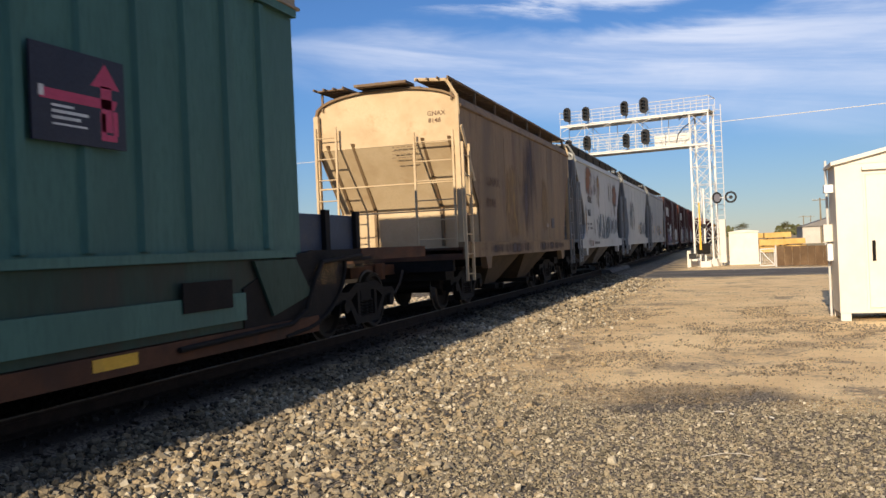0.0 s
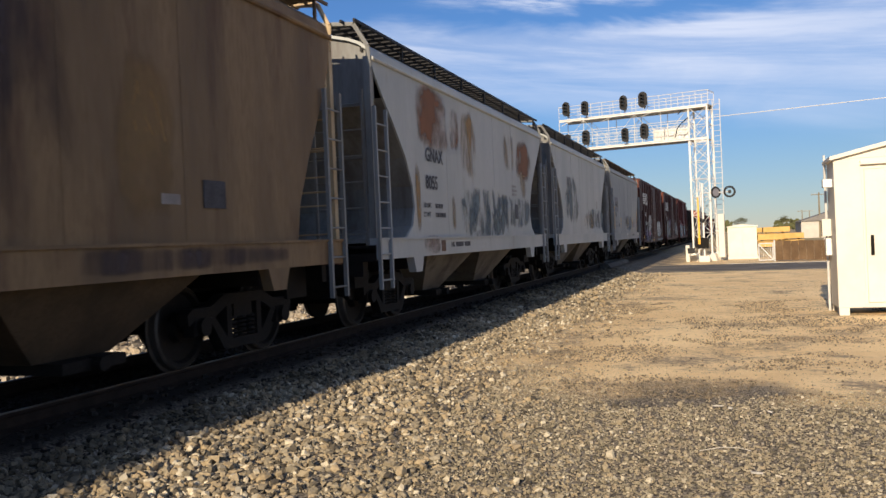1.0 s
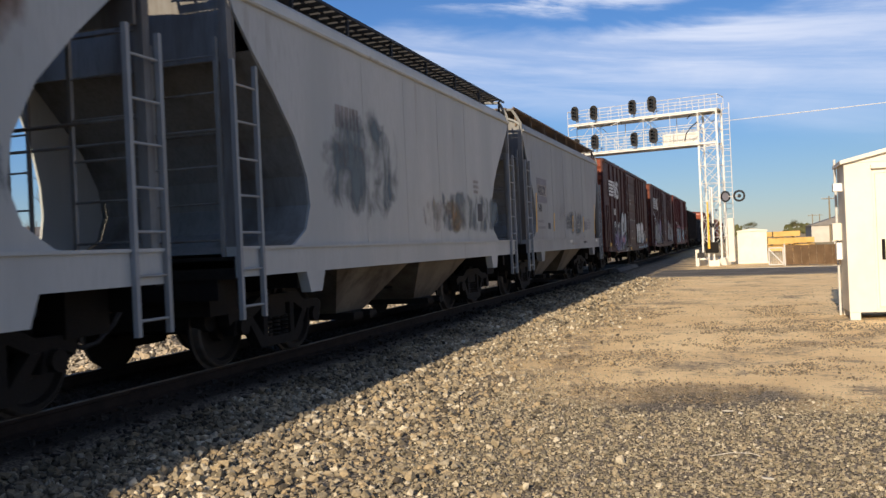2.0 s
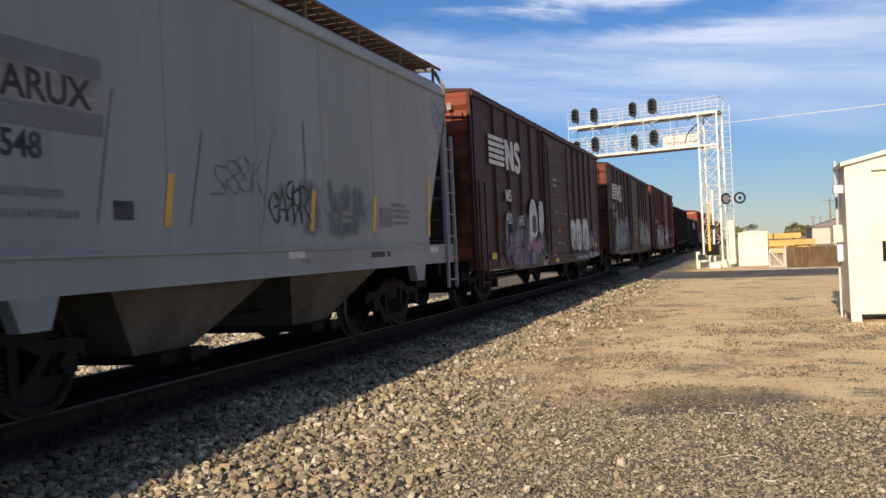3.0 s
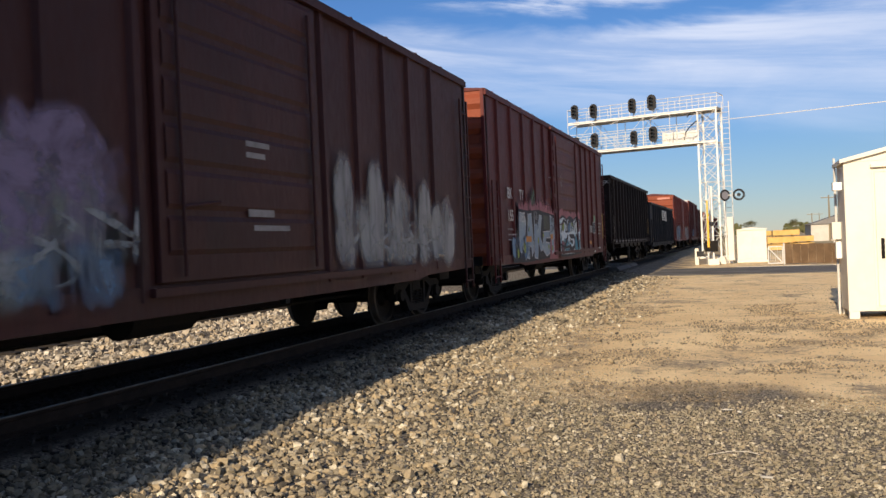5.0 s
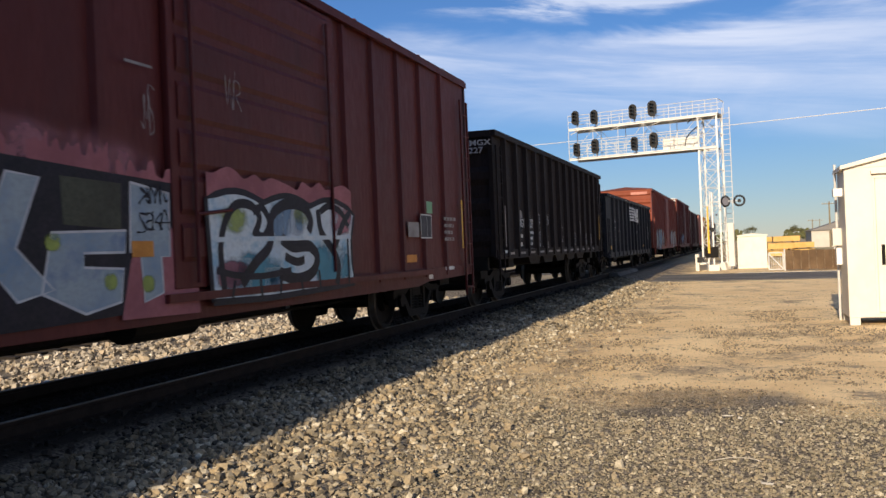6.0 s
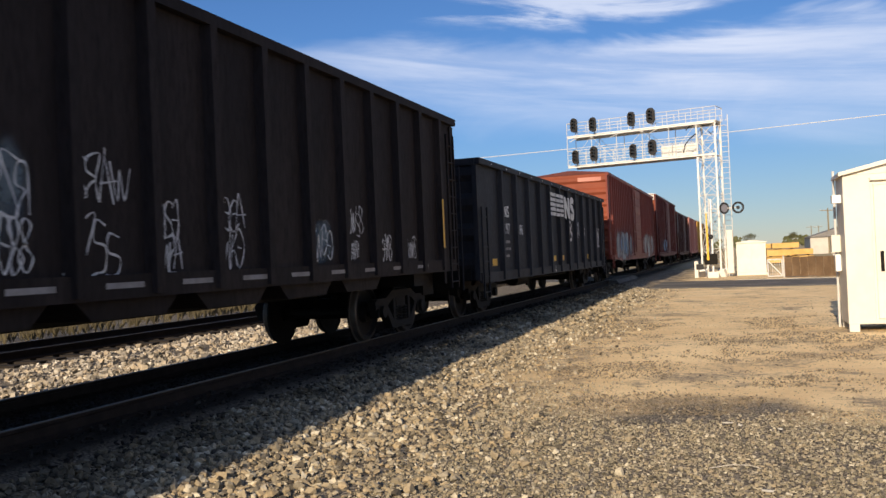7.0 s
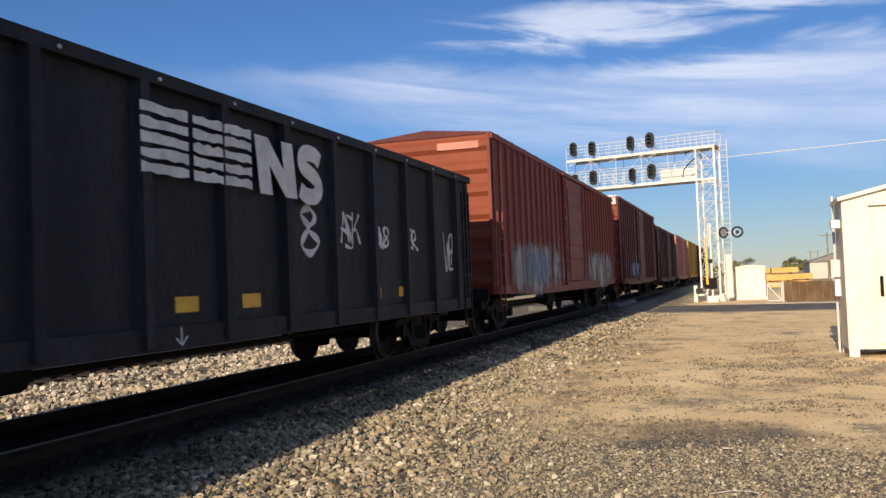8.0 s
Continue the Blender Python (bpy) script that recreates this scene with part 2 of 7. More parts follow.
M.update({
    # one tan in two tones: shade painted into the sides, sunlight into the ends
    "tan": surface("faded tan car paint with shade in its colour", (0.225, 0.150, 0.080), (0.135, 0.092, 0.055), 0.65, scale=0.9, fine=25, stretch=STREAK, bump=0.12, dirt=(0.085, 0.045, 0.028), dirt_scale=2.2, dirt_range=(0.52, 0.74)),
    "tan_sunlit": surface("tan car paint with sunlight in its colour", (0.55, 0.43, 0.27), (0.46, 0.34, 0.20), 0.65, scale=1.4, fine=25, bump=0.1, dirt=(0.40, 0.24, 0.12), dirt_scale=1.6, dirt_range=(0.6, 0.8), spread=0.12),
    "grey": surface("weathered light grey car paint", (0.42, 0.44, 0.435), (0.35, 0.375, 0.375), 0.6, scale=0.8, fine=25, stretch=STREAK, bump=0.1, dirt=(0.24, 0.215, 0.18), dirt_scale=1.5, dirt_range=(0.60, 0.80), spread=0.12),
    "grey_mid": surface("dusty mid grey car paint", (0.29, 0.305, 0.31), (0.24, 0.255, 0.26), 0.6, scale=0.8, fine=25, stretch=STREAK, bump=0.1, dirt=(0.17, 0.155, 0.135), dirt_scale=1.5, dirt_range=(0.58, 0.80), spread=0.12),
    "grey_dark": surface("dark grey car paint with darker streaks", (0.24, 0.245, 0.24), (0.17, 0.17, 0.165), 0.7, scale=1.2, fine=25, stretch=STREAK, dirt=(0.09, 0.07, 0.05), dirt_range=(0.5, 0.75)),
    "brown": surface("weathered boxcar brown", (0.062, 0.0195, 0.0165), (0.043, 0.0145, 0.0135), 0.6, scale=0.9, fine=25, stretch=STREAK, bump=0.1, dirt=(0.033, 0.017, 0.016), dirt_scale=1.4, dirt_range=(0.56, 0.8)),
    # boxcar end colour, lighter than the sides to paint the sun in
    "sunlit_orange": surface("orange end paint with sunlight in its colour", (0.235, 0.060, 0.030), (0.19, 0.050, 0.026), 0.65, scale=1.1, fine=25, bump=0.1, dirt=(0.17, 0.055, 0.03), dirt_range=(0.58, 0.8), spread=0.15),
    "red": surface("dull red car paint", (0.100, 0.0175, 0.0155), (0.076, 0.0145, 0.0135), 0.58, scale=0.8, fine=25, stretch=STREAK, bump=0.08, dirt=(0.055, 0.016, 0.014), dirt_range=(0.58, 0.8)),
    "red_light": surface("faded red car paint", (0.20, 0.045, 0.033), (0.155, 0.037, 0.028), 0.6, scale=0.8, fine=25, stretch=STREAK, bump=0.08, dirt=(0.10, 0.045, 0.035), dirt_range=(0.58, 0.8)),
    "coal": surface("sooty black car paint", (0.0180, 0.0142, 0.0140), (0.028, 0.022, 0.021), 0.7, gloss=0.1, scale=0.9, fine=30, stretch=STREAK, dirt=(0.024, 0.018, 0.015), dirt_scale=1.6, dirt_range=(0.6, 0.85)),
    "coal_blue": surface("faded black car paint", (0.0195, 0.0207, 0.0250), (0.032, 0.034, 0.040), 0.65, gloss=0.12, scale=0.9, fine=30, stretch=STREAK, dirt=(0.045, 0.040, 0.036), dirt_range=(0.56, 0.80)),
    "green": surface("teal green container paint", (0.058, 0.150, 0.126), (0.046, 0.120, 0.102), 0.55, scale=0.8, fine=25, stretch=STREAK, bump=0.08, dirt=(0.05, 0.10, 0.08), dirt_range=(0.6, 0.8)),
    "green_dark": surface("grimy green paint", (0.03, 0.065, 0.048), (0.022, 0.042, 0.032), 0.65, scale=1.2, fine=25, stretch=STREAK, dirt=(0.05, 0.04, 0.03), dirt_range=(0.5, 0.75)),
    "rusty": surface("rusted steel", (0.105, 0.048, 0.026), (0.062, 0.033, 0.021), 0.85, scale=2, fine=40, bump=0.4, dirt=(0.045, 0.033, 0.027), dirt_range=(0.5, 0.7)),
    "grate": surface("rusty tan grating", (0.22, 0.16, 0.10), (0.15, 0.10, 0.065), 0.75, 0.2, 4, 40),
    "beige": surface("beige lid paint", (0.33, 0.27, 0.19), (0.27, 0.22, 0.15), 0.6, scale=1.5, fine=30),
    "yellow": surface("yellow paint", (0.72, 0.42, 0.05), (0.60, 0.34, 0.04), 0.5, scale=3, fine=40, bump=0.05, dirt=(0.35, 0.22, 0.06), dirt_range=(0.6, 0.8)),
    "letter_white": surface("worn white lettering", (0.66, 0.66, 0.64), (0.50, 0.50, 0.48), 0.6, scale=4, fine=40, bump=0, dirt=(0.28, 0.24, 0.22), dirt_scale=5, dirt_range=(0.60, 0.75)),
    "letter_black": surface("worn dark lettering", (0.035, 0.035, 0.045), (0.07, 0.07, 0.08), 0.6, scale=4, fine=40, bump=0),
    "letter_rust": surface("rust-brown lettering", (0.09, 0.045, 0.028), (0.13, 0.07, 0.04), 0.6, scale=4, fine=40, bump=0),
    "bay_dark": surface("dark grey bay paint with darker patches", (0.17, 0.155, 0.13), (0.10, 0.09, 0.075), 0.75, scale=1.2, fine=25, dirt=(0.03, 0.022, 0.017), dirt_scale=0.9, dirt_range=(0.52, 0.72)),
    "letter_pale": surface("faint pale lettering", (0.30, 0.28, 0.27), (0.2, 0.18, 0.17), 0.6, scale=4, fine=40, bump=0),
    "plate_grey": surface("slate grey patch paint", (0.19, 0.19, 0.22), (0.16, 0.16, 0.185), 0.6, scale=3, fine=40, bump=0.05),
    "pink": surface("magenta sign paint", (0.52, 0.06, 0.13), (0.44, 0.05, 0.11), 0.5, scale=3, fine=40, bump=0),
    "navy": surface("dark blue sign paint", (0.018, 0.02, 0.035), (0.025, 0.026, 0.04), 0.45, scale=3, fine=40, bump=0),
    "blue_box": surface("dark blue box paint", (0.035, 0.05, 0.085), (0.03, 0.04, 0.06), 0.5, scale=2, fine=30, dirt=(0.06, 0.06, 0.065)),
    "spray_white": surface("white spray paint", (0.62, 0.62, 0.62), (0.45, 0.45, 0.48), 0.6, scale=3, fine=30, bump=0),
    "spray_rose": surface("faded rose spray paint", (0.36, 0.125, 0.14), (0.26, 0.085, 0.10), 0.6, scale=2.4, fine=20, bump=0),
    "spray_pale": surface("pale pink and blue spray paint", (0.62, 0.68, 0.70), (0.50, 0.60, 0.66), 0.6, scale=2.2, fine=20, bump=0, mix=(0.45, 0.6), dirt=(0.22, 0.42, 0.55), dirt_scale=2.5, dirt_range=(0.55, 0.7)),
    "spray_steel": surface("silver and steel blue spray paint", (0.33, 0.39, 0.42), (0.17, 0.26, 0.37), 0.6, scale=1.6, fine=20, bump=0, mix=(0.4, 0.65), dirt=(0.10, 0.16, 0.30), dirt_scale=1.8, dirt_range=(0.55, 0.75)),
    "spray_chalk": surface("worn white spray paint", (0.60, 0.62, 0.62), (0.36, 0.38, 0.38), 0.65, scale=1.8, fine=25, bump=0, mix=(0.4, 0.65), dirt=(0.12, 0.10, 0.08), dirt_scale=3.0, dirt_range=(0.58, 0.74)),
    "spray_moss": surface("faded moss green spray paint", (0.05, 0.05, 0.035), (0.07, 0.075, 0.05), 0.6, scale=3, fine=30, bump=0),
    "spray_dark": surface("black spray paint", (0.012, 0.012, 0.017), (0.022, 0.019, 0.030), 0.6, scale=3, fine=30, bump=0),
    "spray_dim": surface("weathered grey-violet spray paint", (0.36, 0.34, 0.38), (0.24, 0.21, 0.25), 0.65, scale=2.5, fine=30, bump=0, dirt=(0.12, 0.08, 0.08), dirt_scale=2.5, dirt_range=(0.5, 0.7)),
    "orange": surface("orange spray paint", (0.62, 0.26, 0.05), (0.5, 0.2, 0.04), 0.6, scale=3, fine=30, bump=0),
    "green_tag": surface("green card", (0.22, 0.45, 0.26), (0.18, 0.38, 0.22), 0.6, scale=3, fine=30, bump=0),
    "car_yellow": surface("yellow boxcar paint", (0.62, 0.36, 0.06), (0.52, 0.29, 0.05), 0.6, scale=0.9, fine=25, stretch=STREAK, dirt=(0.25, 0.15, 0.06)),
    "car_pink": surface("chalky red car paint", (0.50, 0.22, 0.17), (0.42, 0.17, 0.13), 0.6, scale=0.9, fine=25, stretch=STREAK),
})


def haze(name, colour, size=2.2, cover=0.5, stretch=(1, 1, 1)):
    """A thin, patchy coat of spray paint, rust or painted shade that fades out towards its edges."""
    m = bpy.data.materials.new(name)
    m.use_nodes = True
    t = m.node_tree
    bsdf = t.nodes["Principled BSDF"]
    bsdf.inputs["Roughness"].default_value = 0.75
    co = t.nodes.new("ShaderNodeTexCoord")
    mp = t.nodes.new("ShaderNodeMapping")
    mp.inputs["Scale"].default_value = stretch
    t.links.new(co.outputs["Object"], mp.inputs[0])
    n = node(t, "ShaderNodeTexNoise", Scale=size, Detail=8.0, Roughness=0.62, Distortion=0.45)
    t.links.new(mp.outputs[0], n.inputs["Vector"])
    n2 = node(t, "ShaderNodeTexNoise", Scale=size * 2.3, Detail=4.0)
    t.links.new(mp.outputs[0], n2.inputs["Vector"])
    mix = t.nodes.new("ShaderNodeMix")
    mix.data_type = "RGBA"
    mix.inputs["A"].default_value, mix.inputs["B"].default_value = (*colour, 1), (*[c * 0.55 for c in colour], 1)
    t.links.new(n2.outputs["Fac"], mix.inputs["Factor"])
    t.links.new(mix.outputs["Result"], bsdf.inputs["Base Color"])
    sep = t.nodes.new("ShaderNodeSeparateXYZ")
    t.links.new(co.outputs["Generated"], sep.inputs[0])
    squares = []
    for axis in ("Y", "Z"):
        a = t.nodes.new("ShaderNodeMath")
        a.operation = "SUBTRACT"
        a.inputs[1].default_value = 0.5
        t.links.new(sep.outputs[axis], a.inputs[0])
        b = t.nodes.new("ShaderNodeMath")
        b.operation = "ABSOLUTE"
        t.links.new(a.outputs[0], b.inputs[0])
        c = t.nodes.new("ShaderNodeMath")
        c.operation = "POWER"
        c.inputs[1].default_value = 2.6
        t.links.new(b.outputs[0], c.inputs[0])
        squares.append(c.outputs[0])
    total = t.nodes.new("ShaderNodeMath")
    t.links.new(squares[0], total.inputs[0])
    t.links.new(squares[1], total.inputs[1])
    f = node(t, "ShaderNodeMapRange")
    f.interpolation_type = "SMOOTHSTEP"
    f.inputs["From Min"].default_value, f.inputs["From Max"].default_value = 0.16, 0.02
    t.links.new(total.outputs[0], f.inputs["Value"])
    edge = f.outputs[0]
    d = t.nodes.new("ShaderNodeMath")
    d.operation = "MULTIPLY_ADD"
    d.inputs[1].default_value = 0.38
    t.links.new(edge, d.inputs[0])
    wide = node(t, "ShaderNodeMapRange")
    wide.inputs["From Min"].default_value, wide.inputs["From Max"].default_value = 0.22, 0.78
    t.links.new(n.outputs["Fac"], wide.inputs["Value"])
    t.links.new(wide.outputs[0], d.inputs[2])
    r = t.nodes.new("ShaderNodeMapRange")
    r.inputs["From Min"].default_value, r.inputs["From Max"].default_value = 0.93 - 0.5 * cover, 1.34 - 0.5 * cover
    t.links.new(d.outputs[0], r.inputs["Value"])
    r.inputs["To Max"].default_value = 0.88
    rim = node(t, "ShaderNodeMapRange")
    rim.interpolation_type = "SMOOTHSTEP"
    rim.inputs["From Min"].default_value, rim.inputs["From Max"].default_value = 0.165, 0.07
    t.links.new(total.outputs[0], rim.inputs["Value"])
    last = t.nodes.new("ShaderNodeMath")
    last.operation = "MULTIPLY"
    t.links.new(r.outputs[0], last.inputs[0])
    t.links.new(rim.outputs[0], last.inputs[1])
    t.links.new(last.outputs[0], bsdf.inputs["Alpha"])
    return m


M.update({
    # brown end tone raised to carry the sunlight in its colour
    "sunlit_brown": surface("brown end paint with sunlight in its colour", (0.165, 0.046, 0.025), (0.12, 0.036, 0.021), 0.65, scale=1.1, fine=25, bump=0.1, dirt=(0.08, 0.03, 0.02), dirt_range=(0.55, 0.78), spread=0.15),
    "haze_rust": haze("rust bloom", (0.25, 0.10, 0.038), 0.9, 0.60, (1, 1, 0.9)),
    "haze_ochre": haze("ochre rust streak", (0.36, 0.22, 0.08), 1.6, 0.42, (1, 1, 0.35)),
    "haze_slate": haze("slate grey faded spray", (0.14, 0.19, 0.22), 2.0, 0.50, (1, 1, 0.6)),
    "haze_pale": haze("pale chalky spray", (0.42, 0.44, 0.44), 2.0, 0.55, (1, 1, 0.4)),
    "haze_sage": haze("sage green faded spray", (0.30, 0.33, 0.27), 1.5, 0.85, (1, 1, 0.6)),
    "haze_chalk": haze("chalky streaked spray", (0.40, 0.41, 0.41), 1.8, 0.66, (1, 1, 0.3)),
    "haze_moss": haze("moss and teal faded spray", (0.09, 0.13, 0.08), 2.0, 0.9),
    "haze_violet": haze("violet faded spray", (0.30, 0.23, 0.36), 2.0, 0.60),
    "haze_pink": haze("pink overspray", (0.50, 0.20, 0.24), 1.6, 0.9),
    "haze_blue": haze("blue faded spray", (0.20, 0.33, 0.48), 2.0, 0.50, (1, 1, 0.4)),
    "haze_sky": haze("pale blue faded spray", (0.36, 0.45, 0.52), 2.0, 0.9),
    "haze_teal": haze("teal spray", (0.10, 0.34, 0.44), 1.8, 0.85),
    "haze_lime": haze("lime spray", (0.40, 0.48, 0.10), 2.6, 0.75),
    "haze_end_shade": haze("shade painted on car ends", (0.022, 0.016, 0.014), 1.1, 1.15, (1, 1, 0.5)),
    "haze_dark": haze("sooty stain", (0.06, 0.04, 0.045), 1.2, 0.55, (1, 1, 0.25)),
})


# ---- mesh building ----
class Shape:
    """Gathers vertices and faces of one mesh."""

    def __init__(self):
        self.v, self.f = [], []

    def add(self, verts, faces):
        n = len(self.v)
        self.v.extend(verts)
        self.f.extend([tuple(i + n for i in q) for q in faces])
        return self

    def box(self, x0, x1, y0, y1, z0, z1):
        return self.add([(x0, y0, z0), (x1, y0, z0), (x1, y1, z0), (x0, y1, z0), (x0, y0, z1), (x1, y0, z1), (x1, y1, z1), (x0, y1, z1)],
                        [(0, 3, 2, 1), (4, 5, 6, 7), (0, 1, 5, 4), (1, 2, 6, 5), (2, 3, 7, 6), (3, 0, 4, 7)])

    def tube(self, a, b, r, n=8, r2=None):
        a, b = Vector(a), Vector(b)
        r2 = r if r2 is None else r2
        d = (b - a).normalized()
        u = d.orthogonal().normalized()
        w = d.cross(u)
        ring = [(math.cos(2 * math.pi * i / n), math.sin(2 * math.pi * i / n)) for i in range(n)]
        vs = [tuple(a + (u * c + w * s) * r) for c, s in ring] + [tuple(b + (u * c + w * s) * r2) for c, s in ring]
        fs = [(i, (i + 1) % n, n + (i + 1) % n, n + i) for i in range(n)]
        return self.add(vs, fs + [tuple(range(n - 1, -1, -1)), tuple(range(n, 2 * n))])

    def path(self, pts, r, n=6):
        for a, b in zip(pts, pts[1:]):
            self.tube(a, b, r, n)
        return self

    def pipe(self, pts, r, n=6):
        """One unbroken round line through points."""
        pts = [Vector(p) for p in pts]
        rings = []
        for i, p in enumerate(pts):
            d = (pts[min(i + 1, len(pts) - 1)] - pts[max(i - 1, 0)]).normalized()
            u = d.cross(Vector((0, 0, 1))).normalized()
            w = d.cross(u)
            rings += [tuple(p + (u * math.cos(2 * math.pi * k / n) + w * math.sin(2 * math.pi * k / n)) * r) for k in range(n)]
        return self.add(rings, [(i * n + k, i * n + (k + 1) % n, (i + 1) * n + (k + 1) % n, (i + 1) * n + k) for i in range(len(pts) - 1) for k in range(n)])

    def prism(self, pts, lo, hi, axis):
        """A flat outline pushed along an axis; pts are the two other coordinates in the order x, y, z."""
        def at(p, h):
            return (h, p[0], p[1]) if axis == "x" else (p[0], h, p[1]) if axis == "y" else (p[0], p[1], h)
        n = len(pts)
        return self.add([at(p, lo) for p in pts] + [at(p, hi) for p in pts],
                        [(i, (i + 1) % n, n + (i + 1) % n, n + i) for i in range(n)] + [tuple(range(n - 1, -1, -1)), tuple(range(n, 2 * n))])

    def mesh(self, name, material, smooth=False):
        me = bpy.data.meshes.new(name)
        me.from_pydata(self.v, [], self.f)
        bm = bmesh.new()
        bm.from_mesh(me)
        bmesh.ops.recalc_face_normals(bm, faces=bm.faces)
        bm.to_mesh(me)
        bm.free()
        if smooth:
            me.polygons.foreach_set("use_smooth", [True] * len(me.polygons))
        me.materials.append(M[material])
        return me


def part(name, shape, material, parent=None, label="", bevel=0.0, smooth=False, at=None):
    me = shape if isinstance(shape, bpy.types.Mesh) else shape.mesh(name, material, smooth)
    ob = new(name, me)
    if parent:
        ob.parent = parent
    if at is not None:
        ob.matrix_basis = at
    if bevel:
        b = ob.modifiers.new("bevel", "BEVEL")
        b.width, b.segments, b.limit_method, b.angle_limit = bevel, 2, "ANGLE", radians(40)
    return tagged(ob, label) if label else ob


def thing(name, m, label, category, group="", kind=""):
    ob = new(name)
    ob.empty_display_size = 0.2
    ob.matrix_basis = m
    return tagged(ob, label, category, group, kind)


# ---- the ground, the tracks, the road ----
TRACK_X, FAR_TRACK_X, GROUND = -6.55, -12.6, -0.45


def profile(x):
    """Height of the ground across the tracks."""
    pts = ((-2000, -0.9), (-60, -0.75), (-16.5, -0.6), (-15.2, -0.22), (-9.9, -0.22), (-9.5, -0.26), (-8.7, -0.20), (-8.2, -0.168), (-5.2, -0.168), (-4.75, -0.26), (-3.7, GROUND), (0, GROUND), (2000, GROUND))
    for (a, za), (b, zb) in zip(pts, pts[1:]):
        if x <= b:
            return za + (zb - za) * (x - a) / (b - a)
    return GROUND


def ground_height(x, y):
    z = profile(x)
    if -14 < x < 25 and -20 < y < 70:
        z += 0.022 * noise.noise((x * 0.5, y * 0.5, 0)) + 0.005 * noise.noise((x * 2.1, y * 2.1, 3))
    return z


def ground_material():
    m = bpy.data.materials.new("gravel and dry dirt")
    m.use_nodes = True
    t = m.node_tree
    bsdf = t.nodes["Principled BSDF"]
    bsdf.inputs["Roughness"].default_value = 0.95
    bsdf.inputs["Specular IOR Level"].default_value = 0.15
    co = t.nodes.new("ShaderNodeTexCoord")
    sep = t.nodes.new("ShaderNodeSeparateXYZ")
    t.links.new(co.outputs["Object"], sep.inputs[0])

    def fac(size, detail=6.0, rough=0.6, out="Fac"):
        n = node(t, "ShaderNodeTexNoise", Scale=size, Detail=detail, Roughness=rough)
        t.links.new(co.outputs["Object"], n.inputs["Vector"])
        return n.outputs[out]

    def rng(src, a, b, lo=0.0, hi=1.0):
        r = node(t, "ShaderNodeMapRange")
        r.inputs["From Min"].default_value, r.inputs["From Max"].default_value = a, b
        r.inputs["To Min"].default_value, r.inputs["To Max"].default_value = lo, hi
        t.links.new(src, r.inputs["Value"])
        return r.outputs[0]

    def mth(op, a, b):
        n = t.nodes.new("ShaderNodeMath")
        n.operation = op
        for i, v in enumerate((a, b)):
            if isinstance(v, float):
                n.inputs[i].default_value = v
            else:
                t.links.new(v, n.inputs[i])
        return n.outputs[0]

    def blend(a, b, f):
        x = t.nodes.new("ShaderNodeMix")
        x.data_type = "RGBA"
        for key, v in (("A", a), ("B", b)):
            if isinstance(v, tuple):
                x.inputs[key].default_value = (*v, 1)
            else:
                t.links.new(v, x.inputs[key])
        t.links.new(f, x.inputs["Factor"])
        return x.outputs["Result"]

    vor = node(t, "ShaderNodeTexVoronoi", Scale=46.0)
    t.links.new(co.outputs["Object"], vor.inputs["Vector"])
    vor2 = node(t, "ShaderNodeTexVoronoi", Scale=95.0)
    t.links.new(co.outputs["Object"], vor2.inputs["Vector"])
    value = t.nodes.new("ShaderNodeRGBToBW")
    t.links.new(vor.outputs["Color"], value.inputs[0])
    gravel = blend((0.135, 0.115, 0.088), (0.34, 0.295, 0.23), rng(value.outputs[0], 0.2, 0.8))
    gravel = blend(gravel, (0.05, 0.042, 0.035), rng(vor.outputs["Distance"], 0.45, 0.75))
    dirt = blend((0.88, 0.67, 0.38), (0.76, 0.555, 0.30), rng(fac(0.7), 0.4, 0.62))
    dirt = blend(dirt, (0.42, 0.31, 0.20), rng(fac(14.0, 6.0, 0.75), 0.56, 0.76))
    dirt = blend(dirt, (0.33, 0.265, 0.185), rng(fac(1.6, 8.0, 0.75), 0.55, 0.66))
    dirt = blend(dirt, (0.24, 0.195, 0.145), rng(mth("ADD", mth("MULTIPLY", fac(0.55, 5.0, 0.6), 0.6), mth("MULTIPLY", fac(9.0, 6.0, 0.8), 0.4)), 0.53, 0.62))
    # dirt opens out to the side of the ballast and past the gravel on which the camera stands
    wob = mth("MULTIPLY", mth("SUBTRACT", fac(0.55, 8.0, 0.65), 0.5), 6.0)
    side = rng(mth("ADD", sep.outputs["X"], wob), -3.9, -2.6)
    ahead = rng(mth("ADD", mth("ADD", sep.outputs["Y"], mth("MULTIPLY", sep.outputs["X"], 0.25)), wob), 9.0, 10.2)
    colour = blend(gravel, dirt, mth("MULTIPLY", mth("MULTIPLY", side, ahead), 0.92))
    # oily track bed, darkened further to paint in the shade under the train
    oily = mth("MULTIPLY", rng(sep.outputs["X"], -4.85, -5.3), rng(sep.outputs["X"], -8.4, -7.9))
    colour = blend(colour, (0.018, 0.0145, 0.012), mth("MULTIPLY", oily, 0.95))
    second = mth("MULTIPLY", rng(sep.outputs["X"], -11.3, -11.7), rng(sep.outputs["X"], -13.9, -13.5))
    colour = blend(colour, (0.035, 0.029, 0.024), mth("MULTIPLY", second, 0.9))
    far = rng(sep.outputs["Y"], 62.0, 90.0)
    colour = blend(colour, blend((0.42, 0.33, 0.21), (0.30, 0.26, 0.15), rng(fac(0.05), 0.4, 0.6)), far)
    t.links.new(colour, bsdf.inputs["Base Color"])
    bp = node(t, "ShaderNodeBump", Strength=0.55, Distance=0.012)
